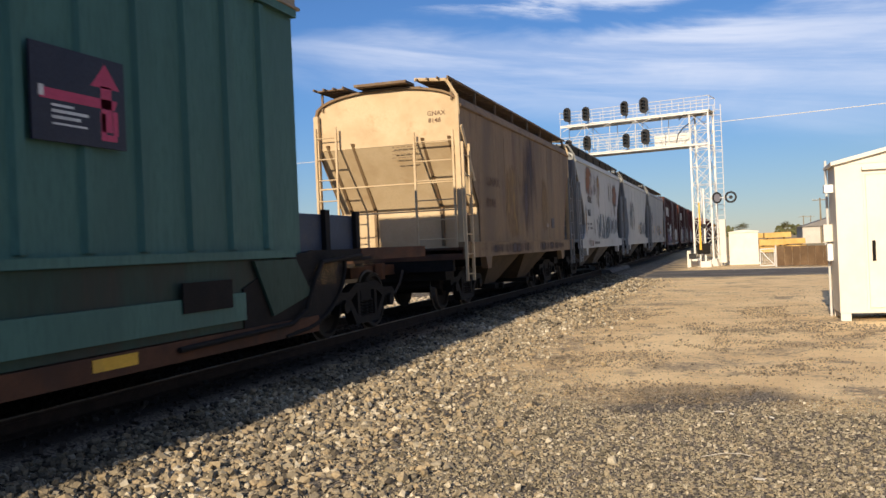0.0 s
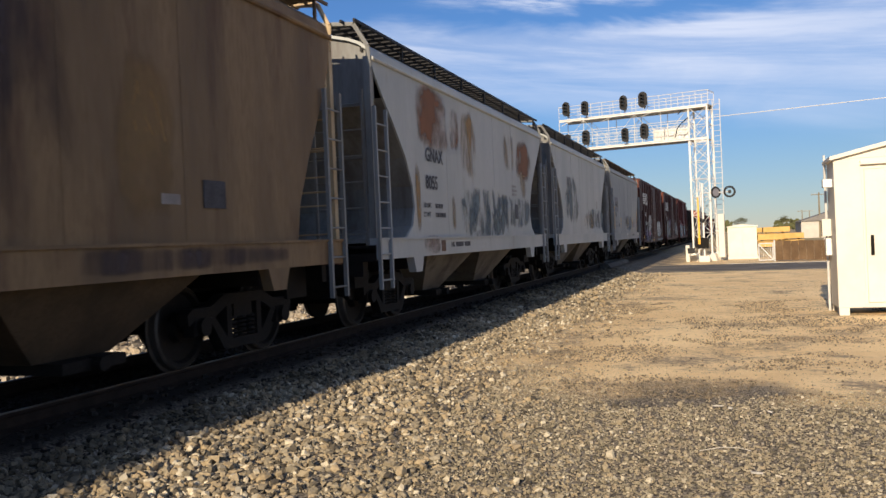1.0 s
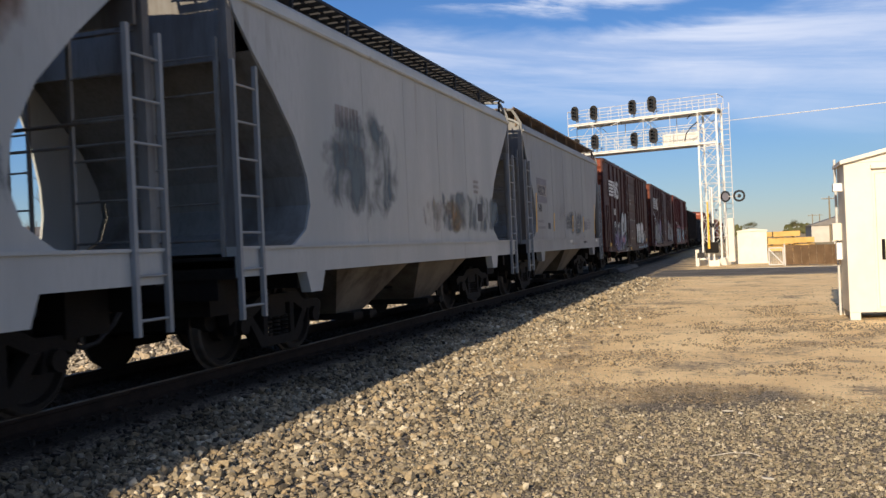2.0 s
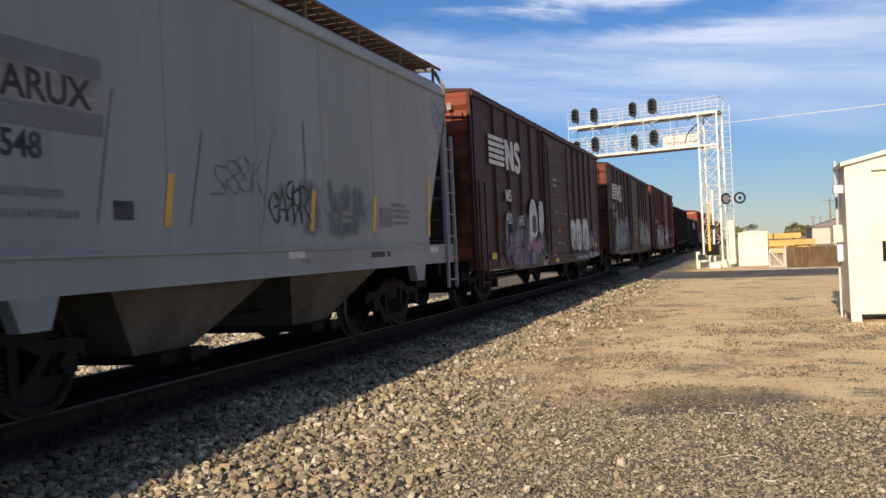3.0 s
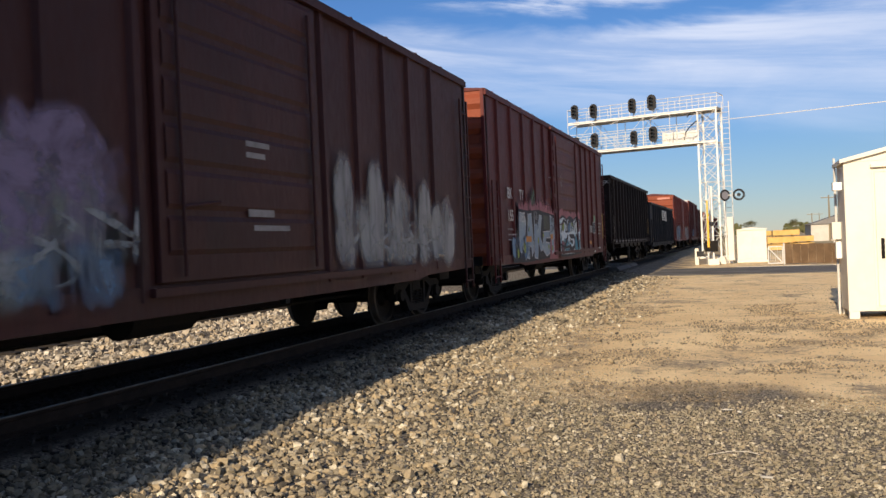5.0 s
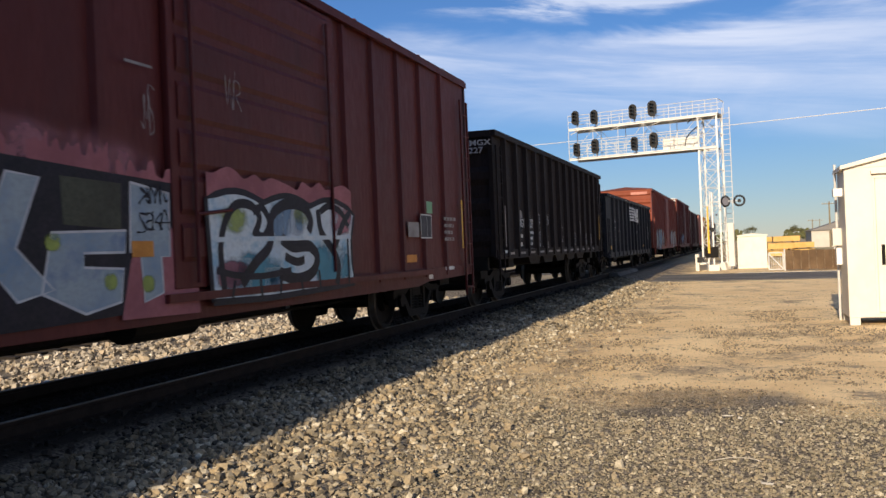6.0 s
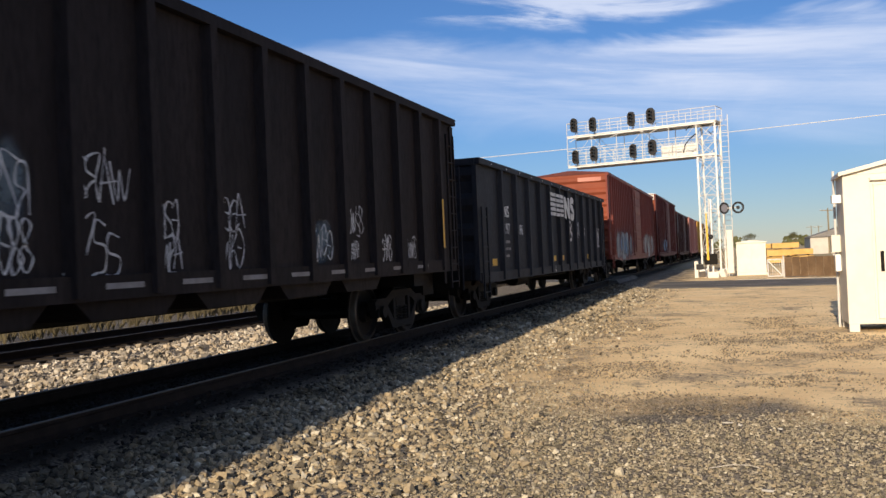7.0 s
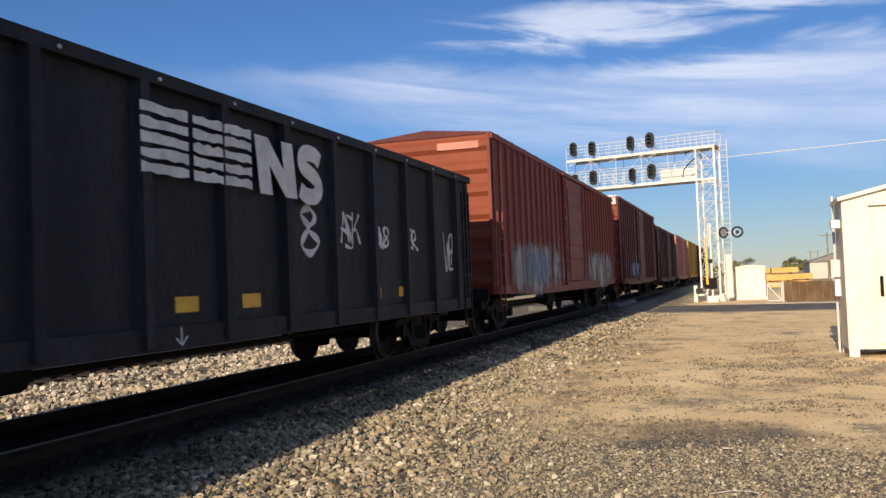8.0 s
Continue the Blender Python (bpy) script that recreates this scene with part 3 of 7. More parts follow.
    hgt = mth("ADD", mth("MULTIPLY", vor.outputs["Distance"], -0.8), mth("ADD", mth("MULTIPLY", vor2.outputs["Distance"], -0.35), fac(7.0, 7.0, 0.7)))
    t.links.new(hgt, bp.inputs["Height"])
    t.links.new(bp.outputs[0], bsdf.inputs["Normal"])
    return m


M["ground"] = ground_material()
M["plaster"] = surface("pale building plaster", (0.55, 0.52, 0.46), (0.48, 0.45, 0.40), 0.85, scale=0.8, fine=20, bump=0.1)


def build_ground():
    def steps(marks):
        out = []
        for a, b, d in marks:
            n = max(1, round((b - a) / d))
            out += [a + (b - a) * i / n for i in range(n)]
        return out + [marks[-1][1]]
    xs = steps(((-1800, -60, 200), (-60, -17, 8), (-17, -15, 0.5), (-15, -10, 1.0), (-10, -8.0, 0.2), (-8.0, -5.4, 0.65), (-5.4, 6, 0.2), (6, 26, 1.2), (26, 60, 8), (60, 1800, 200)))
    ys = steps(((-400, -20, 40), (-20, 3, 2), (3, 26, 0.2), (26, 70, 1.2), (70, 200, 26), (200, 3000, 200)))
    s = Shape()
    s.v = [(x, y, ground_height(x, y)) for y in ys for x in xs]
    w = len(xs)
    s.f = [(j * w + i, j * w + i + 1, (j + 1) * w + i + 1, (j + 1) * w + i) for j in range(len(ys) - 1) for i in range(w - 1)]
    ob = part("ground", s, "ground", smooth=True)
    tagged(ob, "dry tan dirt and grey gravel beside the tracks", "ground", kind="structure")


build_ground()


def rail_track(x, label):
    """A pair of rails on timber ties; the rail tops lie at height zero."""
    line = thing("railway_track", pose(x, 0, 0), label, "railway track", kind="structure")
    for side in (-1, 1):
        c = side * 0.7525
        web = [(c - 0.07, -0.17), (c + 0.07, -0.17), (c + 0.07, -0.155), (c + 0.012, -0.13), (c + 0.012, -0.045), (c + 0.035, -0.035), (c + 0.035, -0.008), (c - 0.035, -0.008), (c - 0.035, -0.035), (c - 0.012, -0.045), (c - 0.012, -0.13), (c - 0.07, -0.155)]
        rail = part("rail", Shape().prism(web, -150, 600, "y"), "rail", line)
        part("rail_head", Shape().box(c - 0.024, c + 0.024, -150, 600, -0.008, 0.0), "railhead", rail, "polished steel running surface")
    tie = Shape().box(-1.3, 1.3, -0.115, 0.115, -0.30, -0.175).mesh("tie", "tie")
    for i in range(130):
        part("tie", tie, "tie", line, at=pose(random.uniform(-0.03, 0.03), -6 + i * 0.52, random.uniform(-0.008, 0.004), 0, 0, random.uniform(-1, 1)))
    far = Shape()
    for i in range(450):
        far.box(-1.3, 1.3, 62.2 + i * 0.52 - 0.115, 62.2 + i * 0.52 + 0.115, -0.30, -0.175)
    tagged(part("far_ties", far, "tie", line), kind="stuff")
    return line


rail_track(TRACK_X, "near railway track on dark timber ties and ballast")
rail_track(FAR_TRACK_X, "second railway track beyond the train on pale ballast")

ROAD = (39.0, 46.3)
SKEW = math.tan(radians(-11.0))


def skewed(s, pivot=0.0):
    """Leans a flat shape so that it crosses the track at the road's angle."""
    s.v = [(x, y + (x - pivot) * SKEW, z) for x, y, z in s.v]
    return s


s = Shape()
s.box(-4.95, 70, ROAD[0], ROAD[1], -0.6, -0.405)
s.prism([(-5.35, -0.5), (-4.95, -0.5), (-4.95, -0.405), (-5.35, -0.03)], ROAD[0], ROAD[1], "y")
s.box(-9.5, -7.85, ROAD[0], ROAD[1], -0.5, -0.03)
s.box(-60, -13.9, ROAD[0], ROAD[1], -0.9, -0.06)
tagged(part("road", skewed(s), "asphalt"), "worn grey asphalt road over the level crossing", "road", kind="structure")
crossing = thing("crossing_panel", pose(TRACK_X, ROAD[0] - TRACK_X * -SKEW, 0), "dark crossing panels set between and beside the rails", "crossing panel", kind="structure")
for x0, x1 in ((-0.66, -0.02), (0.02, 0.66), (0.82, 1.2), (-1.2, -0.82)):
    for i in range(4):
        part("panel", skewed(Shape().box(x0, x1, i * 1.83 + 0.02, i * 1.83 + 1.81, -0.17, -0.012)), "asphalt", crossing, bevel=0.01)
tagged(part("kerb", skewed(Shape().box(-0.3, 60, 46.45, 46.6, -0.5, -0.395)), "plaster"), "pale concrete kerb along the road", "kerb", kind="structure")


# ---- loose stones ----
def stones(name, label, material, count, where, sizes, seed, ico=True):
    """Broken stones as one mesh: jittered solids with flat facets."""
    r = np.random.default_rng(seed)
    if ico:
        p = (1 + 5 ** 0.5) / 2
        base = np.array([(-1, p, 0), (1, p, 0), (-1, -p, 0), (1, -p, 0), (0, -1, p), (0, 1, p), (0, -1, -p), (0, 1, -p), (p, 0, -1), (p, 0, 1), (-p, 0, -1), (-p, 0, 1)]) / 1.9
        tri = np.array([(0, 11, 5), (0, 5, 1), (0, 1, 7), (0, 7, 10), (0, 10, 11), (1, 5, 9), (5, 11, 4), (11, 10, 2), (10, 7, 6), (7, 1, 8), (3, 9, 4), (3, 4, 2), (3, 2, 6), (3, 6, 8), (3, 8, 9), (4, 9, 5), (2, 4, 11), (6, 2, 10), (8, 6, 7), (9, 8, 1)])
    else:
        base = np.array([(-1, -1, -1), (1, -1, -1), (1, 1, -1), (-1, 1, -1), (-1, -1, 1), (1, -1, 1), (1, 1, 1), (-1, 1, 1)]) * 0.62
        tri = np.array([(0, 2, 1), (0, 3, 2), (4, 5, 6), (4, 6, 7), (0, 1, 5), (0, 5, 4), (1, 2, 6), (1, 6, 5), (2, 3, 7), (2, 7, 6), (3, 0, 4), (3, 4, 7)])
    x, y = where(r, count)
    n, k = len(x), len(base)
    z = np.array([ground_height(a, b) for a, b in zip(x, y)])
    size = r.uniform(sizes[0], sizes[1], n) * r.choice([0.45, 0.7, 1.0, 1.0, 1.35], n) * 0.5
    v = base[None] + r.normal(0, 0.25, (n, k, 3))
    v = v * (size[:, None, None] * np.stack([r.uniform(0.8, 1.4, n), r.uniform(0.7, 1.1, n), r.uniform(0.6, 1.05, n)], 1)[:, None])
    a, b = r.uniform(0, 6.28, n), r.normal(0, 0.4, n)
    ca, sa, cb, sb = np.cos(a)[:, None], np.sin(a)[:, None], np.cos(b)[:, None], np.sin(b)[:, None]
    vx, vy, vz = v[..., 0], v[..., 1] * cb - v[..., 2] * sb, v[..., 1] * sb + v[..., 2] * cb
    v = np.stack([vx * ca - vy * sa + x[:, None], vx * sa + vy * ca + y[:, None], vz + (z + size * r.uniform(-0.3, 0.95, n))[:, None]], 2)
    faces = (tri[None] + (np.arange(n) * k)[:, None, None]).reshape(-1, 3)
    me = bpy.data.meshes.new(name)
    me.vertices.add(n * k)
    me.vertices.foreach_set("co", v.reshape(-1).astype(np.float32))
    me.loops.add(faces.size)
    me.loops.foreach_set("vertex_index", faces.reshape(-1).astype(np.int32))
    me.polygons.add(len(faces))
    me.polygons.foreach_set("loop_start", np.arange(0, faces.size, 3, dtype=np.int32))
    me.polygons.foreach_set("use_smooth", np.zeros(len(faces), dtype=bool))
    me.update(calc_edges=True)
    me.materials.append(M[material])
    return tagged(new(name, me), label, "gravel", kind="stuff")


def stone_material(name, dark, mid, light, warm, darkened=False):
    m = bpy.data.materials.new(name)
    m.use_nodes = True
    t = m.node_tree
    bsdf = t.nodes["Principled BSDF"]
    bsdf.inputs["Roughness"].default_value = 0.88
    bsdf.inputs["Specular IOR Level"].default_value = 0.25
    geo = t.nodes.new("ShaderNodeNewGeometry")
    ramp = t.nodes.new("ShaderNodeValToRGB")
    stops = ((0.0, dark), (0.3, mid), (0.55, warm), (0.8, mid), (1.0, light))
    while len(ramp.color_ramp.elements) < len(stops):
        ramp.color_ramp.elements.new(0.5)
    for e, (at, c) in zip(ramp.color_ramp.elements, stops):
        e.position, e.color = at, (*c, 1)
    t.links.new(geo.outputs["Random Per Island"], ramp.inputs[0])
    co = t.nodes.new("ShaderNodeTexCoord")
    n = node(t, "ShaderNodeTexNoise", Scale=45.0, Detail=6.0, Roughness=0.7)
    t.links.new(co.outputs["Object"], n.inputs["Vector"])
    mix = t.nodes.new("ShaderNodeMix")
    mix.data_type, mix.blend_type = "RGBA", "MULTIPLY"
    mix.inputs["Factor"].default_value = 0.7
    r = node(t, "ShaderNodeMapRange")
    r.inputs["From Min"].default_value, r.inputs["From Max"].default_value, r.inputs["To Min"].default_value, r.inputs["To Max"].default_value = 0.3, 0.7, 0.55, 1.25
    t.links.new(n.outputs["Fac"], r.inputs["Value"])
    t.links.new(ramp.outputs[0], mix.inputs["A"])
    t.links.new(r.outputs[0], mix.inputs["B"])
    # shade beside the rails, painted into the stones, fades out across the shoulder
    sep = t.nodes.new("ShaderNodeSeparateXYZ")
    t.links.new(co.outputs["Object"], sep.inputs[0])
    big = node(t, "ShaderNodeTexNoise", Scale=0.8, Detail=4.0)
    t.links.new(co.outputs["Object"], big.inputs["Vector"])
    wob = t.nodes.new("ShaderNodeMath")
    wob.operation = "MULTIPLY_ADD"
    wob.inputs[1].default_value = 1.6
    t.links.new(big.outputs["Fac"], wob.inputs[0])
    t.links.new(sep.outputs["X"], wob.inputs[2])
    rail_shade = node(t, "ShaderNodeMapRange")
    rail_shade.inputs["From Min"].default_value, rail_shade.inputs["From Max"].default_value = -4.25, -3.45
    rail_shade.inputs["To Min"].default_value, rail_shade.inputs["To Max"].default_value = 0.28, 1.0
    t.links.new(wob.outputs[0], rail_shade.inputs["Value"])
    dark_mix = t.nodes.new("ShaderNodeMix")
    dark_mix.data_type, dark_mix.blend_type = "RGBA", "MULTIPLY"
    dark_mix.inputs["Factor"].default_value = 1.0 if darkened else 0.0
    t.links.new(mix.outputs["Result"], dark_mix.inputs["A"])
    t.links.new(rail_shade.outputs[0], dark_mix.inputs["B"])
    t.links.new(dark_mix.outputs["Result"], bsdf.inputs["Base Color"])
    bp = node(t, "ShaderNodeBump", Strength=0.4, Distance=0.006)
    t.links.new(n.outputs["Fac"], bp.inputs["Height"])
    t.links.new(bp.outputs[0], bsdf.inputs["Normal"])
    return m


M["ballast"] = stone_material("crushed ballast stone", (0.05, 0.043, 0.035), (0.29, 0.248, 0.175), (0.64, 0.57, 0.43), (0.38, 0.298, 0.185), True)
M["ballast_far"] = stone_material("sunlit ballast stone", (0.12, 0.11, 0.10), (0.40, 0.355, 0.29), (0.72, 0.66, 0.56), (0.46, 0.375, 0.27))
# oily stones round the ties, with the train's shade painted in too
M["ballast_dark"] = stone_material("oily ballast stone with shade in its colour", (0.010, 0.009, 0.008), (0.024, 0.020, 0.017), (0.05, 0.043, 0.036), (0.03, 0.023, 0.018))
M["fines_dark"] = stone_material("dark fine gravel", (0.07, 0.06, 0.045), (0.17, 0.14, 0.10), (0.33, 0.285, 0.215), (0.22, 0.17, 0.115))
M["fines"] = stone_material("fine gravel", (0.085, 0.075, 0.055), (0.29, 0.255, 0.18), (0.56, 0.50, 0.38), (0.33, 0.27, 0.18))


def strip(x0, x1, y0, y1, taper=0.0):
    """Points over a strip, thicker towards its near end."""
    return lambda r, n: (r.uniform(x0, x1, n), y0 + (y1 - y0) * r.uniform(0, 1, n) ** (1 + taper))


def thinning(r, n):
    """Stones that thin out from the ballast shoulder towards the dirt."""
    y = 3.5 + 18 * r.uniform(0, 1, n) ** 1.25
    return -5.0 + np.abs(r.normal(0, 1, n)) * (0.8 + 0.8 * np.exp(-((y - 3.5) / 6.5) ** 2)), y


def grit(r, n):
    x, y = r.uniform(-2.8, 5.5, n), 5.2 + 7.5 * r.uniform(0, 1, n) ** 1.2
    keep = y + 0.25 * x + np.array([2.2 * (noise.noise((a * 0.55, b * 0.55, 5))) for a, b in zip(x, y)]) < 9.9 + r.normal(0, 0.4, n)
    return x[keep], y[keep]


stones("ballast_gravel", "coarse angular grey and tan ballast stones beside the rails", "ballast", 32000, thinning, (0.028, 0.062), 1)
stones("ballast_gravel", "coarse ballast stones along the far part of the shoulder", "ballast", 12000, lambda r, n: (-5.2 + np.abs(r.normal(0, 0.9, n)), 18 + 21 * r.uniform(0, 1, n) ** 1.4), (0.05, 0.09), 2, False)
stones("fine_gravel", "fine grey gravel where the dirt is covered", "fines", 84000, grit, (0.011, 0.029), 3, False)
def clumps(r, n):
    x, y = r.uniform(-3.5, 6, n), 9.5 + 13 * r.uniform(0, 1, n) ** 1.2
    keep = np.array([noise.noise((a * 0.55, b * 0.5, 9)) + 0.45 * noise.noise((a * 1.9, b * 1.5, 4)) for a, b in zip(x, y)]) > 0.04 + r.normal(0, 0.06, n)
    return x[keep], y[keep]


stones("fine_gravel", "dark gravel lying in thin drifts over the dirt", "fines_dark", 64000, clumps, (0.012, 0.028), 8, False)
stones("fine_gravel", "scattered small stones lying on dry tan dirt", "fines_dark", 7000, strip(-3.5, 6, 10, 30, 0.6), (0.010, 0.026), 4, False)
stones("ballast_gravel", "sunlit ballast stones between the two tracks", "ballast_far", 9000, strip(-11.2, -7.6, 2, 26, 0.3), (0.05, 0.09), 5, False)
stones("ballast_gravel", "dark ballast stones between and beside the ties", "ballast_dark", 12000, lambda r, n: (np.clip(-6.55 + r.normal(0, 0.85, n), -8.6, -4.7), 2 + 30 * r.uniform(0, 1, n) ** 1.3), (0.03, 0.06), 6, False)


tagged(part("twig", Shape().path([(-0.32, 7.12, -0.43), (-0.15, 7.15, -0.405), (-0.02, 7.17, -0.41), (0.06, 7.16, -0.43)], 0.003, 5), "plaster"), "thin pale dry twig lying on the gravel", "twig")
for x, y, a in ((-0.22, 8.95, 0.05), (-0.1, 8.85, 0.03), (0.08, 6.5, 0.045), (0.25, 8.7, 0.03), (-0.9, 7.7, 0.03)):
    tagged(part("paper_scrap", Shape().prism([(-a, -a * 0.5), (a * 0.3, -a * 0.8), (a, 0.1 * a), (a * 0.2, a * 0.7), (-a * 0.7, a * 0.5)], 0.0, 0.012, "z"), "plaster", at=pose(x, y, -0.43, 8, 5, a * 3000)), "small pale scrap lying on the gravel", "scrap", "scraps on the gravel")


# ---- signal gantry at the crossing ----
def build_gantry():
    top = thing("signal_gantry", pose(-2.22, 53.5, GROUND, 0, 0, -12.5), "white galvanised lattice signal gantry reaching over the tracks", "signal gantry")
    W, D, H = 1.05, 1.2, 8.95
    for x in (0.0, W):
        for y in (0.0, D):
            part("footing", Shape().prism([(x - 0.3, 0.0), (x + 0.3, 0.0), (x + 0.2, 0.42), (x - 0.2, 0.42)], y - 0.28, y + 0.28, "y"), "white_paint", top, "pale concrete footing", bevel=0.03)
            part("base_plate", Shape().box(x - 0.17, x + 0.17, y - 0.17, y + 0.17, 0.42, 0.45), "galv", top)
            part("leg", Shape().box(x - 0.05, x + 0.05, y - 0.05, y - 0.035, 0.45, H).box(x - 0.05, x - 0.035, y - 0.035, y + 0.05, 0.45, H), "galv", top, "angle steel tower leg")
    n = 8
    for i in range(n):
        z0, z1 = 0.6 + i * (H - 0.7) / n, 0.6 + (i + 1) * (H - 0.7) / n
        for y in (0, D):
            for a, b in (((0, y, z0), (W, y, z1)), ((W, y, z0), (0, y, z1)), ((0, y, z1), (W, y, z1))):
                part("brace", Shape().tube(a, b, 0.019, 6), "galv", top)
        for x in (0, W):
            part("brace", Shape().tube((x, 0, z0 if i % 2 else z1), (x, D, z1 if i % 2 else z0), 0.019, 6), "galv", top)
            part("brace", Shape().tube((x, 0, z1), (x, D, z1), 0.019, 6), "galv", top)
    x_end = -7.95
    for z, tall, right in ((8.95, 0.78, W + 0.1), (7.12, 0.9, 0.0)):
        part("walkway", Shape().box(x_end, right, -0.1, D + 0.1, z - 0.04, z), "galv", top, "steel grating walkway")
        for y in (-0.1, D + 0.1):
            part("beam", Shape().box(x_end, W, y - 0.05, y + 0.05, z - 0.16, z - 0.145).box(x_end, W, y - 0.008, y + 0.008, z - 0.145, z - 0.06).box(x_end, W, y - 0.05, y + 0.05, z - 0.06, z - 0.042), "galv", top, "rolled steel beam")
            m = 13
            for i in range(m + 1):
                x = x_end + (right - x_end) * i / m
                part("railing_post", Shape().tube((x, y, z), (x, y, z + tall), 0.017, 6), "galv", top)
            for h in (0.33, 0.66, tall) if tall > 0.8 else (0.4, tall):
                part("railing", Shape().tube((x_end, y, z + h), (right, y, z + h), 0.019, 6), "galv", top)
        for x in (x_end, right):
            part("railing", Shape().tube((x, -0.1, z + tall), (x, D + 0.1, z + tall), 0.019, 6), "galv", top)
    m = 5
    for i in range(m + 1):
        x0, x1 = x_end - x_end * i / m, x_end - x_end * (i + 1) / m
        for y in (-0.1, D + 0.1):
            part("truss_bar", Shape().tube((x0, y, 7.05), (x0, y, 8.8), 0.022, 6), "galv", top)
            if i < m:
                part("truss_bar", Shape().tube((x0, y, 8.8 if i % 2 else 7.05), (x1, y, 7.05 if i % 2 else 8.8), 0.014, 6), "galv", top)
    for x in (-7.2, -4.6, -2.2):
        part("deck_bracket", Shape().tube((x, -0.1, 8.8), (x - 0.5, -0.35, 8.55), 0.02, 6), "galv", top)
    part("sign_panel", Shape().box(-2.5, -0.4, D + 0.14, D + 0.16, 7.2, 7.9), "galv", top, "pale panel on the lower railing")
    part("guide_cable", Shape().path([(-0.75, -0.17, 7.2), (-0.65, -0.18, 7.65), (-0.35, -0.18, 8.0), (0.0, -0.17, 8.25)], 0.03), "black", top, "black drooping cable")
    part("guide_cable", Shape().path([(-0.55, -0.2, 8.5), (-0.35, -0.2, 8.7), (-0.05, -0.17, 8.75)], 0.03), "black", top, "black drooping cable")
    for zx, z, wide in ((-7.32, 8.93, 0.24), (-6.1, 8.85, 0.24), (-3.68, 8.9, 0.24), (-2.5, 8.95, 0.27), (-7.3, 6.98, 0.22), (-6.1, 7.08, 0.25), (-3.65, 7.0, 0.22), (-2.48, 7.1, 0.26)):
        head = part("signal_head", Shape().box(zx - 0.12, zx + 0.12, -0.45, -0.2, z + 0.2, z + 0.98), "black", top, "black colour-light signal head", bevel=0.02)
        rim = [(zx + wide * math.cos(a), z + 0.6 + (0.2 if math.sin(a) > 0 else -0.2) + wide * math.sin(a)) for a in [2 * math.pi * (i + 0.5) / 20 for i in range(20)]]
        part("background", Shape().prism(rim, -0.49, -0.46, "y"), "black", head)
        part("bracket", Shape().box(zx - 0.04, zx + 0.04, -0.2, -0.12, z + 0.1, z + 1.0), "galv", head)
        for dz in (0.1, 0.3, 0.5):
            hood = [(zx + 0.11 * math.cos(a), z + 0.3 + dz + 0.11 * math.sin(a)) for a in [math.pi * i / 8 for i in range(9)]] + [(zx + 0.09 * math.cos(a), z + 0.3 + dz + 0.09 * math.sin(a)) for a in [math.pi * (8 - i) / 8 for i in range(9)]]
            part("hood", Shape().prism(hood, -0.72, -0.49, "y"), "black", head)
            part("lens", Shape().tube((zx, -0.50, z + 0.3 + dz), (zx, -0.49, z + 0.3 + dz), 0.085, 12), "glass_dark", head, "dark unlit lens")
    lad = Shape()
    for x in (1.32, 1.72):
        lad.tube((x, 0.2, 0.3), (x, 0.2, H + 0.25), 0.026, 6)
    for i in range(29):
        lad.tube((1.32, 0.2, 0.5 + i * 0.3), (1.72, 0.2, 0.5 + i * 0.3), 0.015, 6)
    part("ladder", lad, "galv", top, "white access ladder")
    for z in (2.2, 4.4, 6.6, 8.6):
        for x in (1.32, 1.72):
            part("ladder_bracket", Shape().tube((W, 0.0, z), (x, 0.2, z), 0.018, 6), "galv", top)
    part("cabinet", Shape().box(1.42, 1.76, -0.05, 0.15, 0.2, 2.65), "white_paint", top, "tall white junction cabinet", bevel=0.02)
    part("conduit", Shape().tube((0.5, -0.08, 0.3), (0.5, -0.08, 4.5), 0.03, 8), "galv", top)
    part("marker_post", Shape().box(-0.32, -0.12, -0.55, -0.4, 0.0, 0.95), "white_paint", top, "short white post at the footing")


build_gantry()


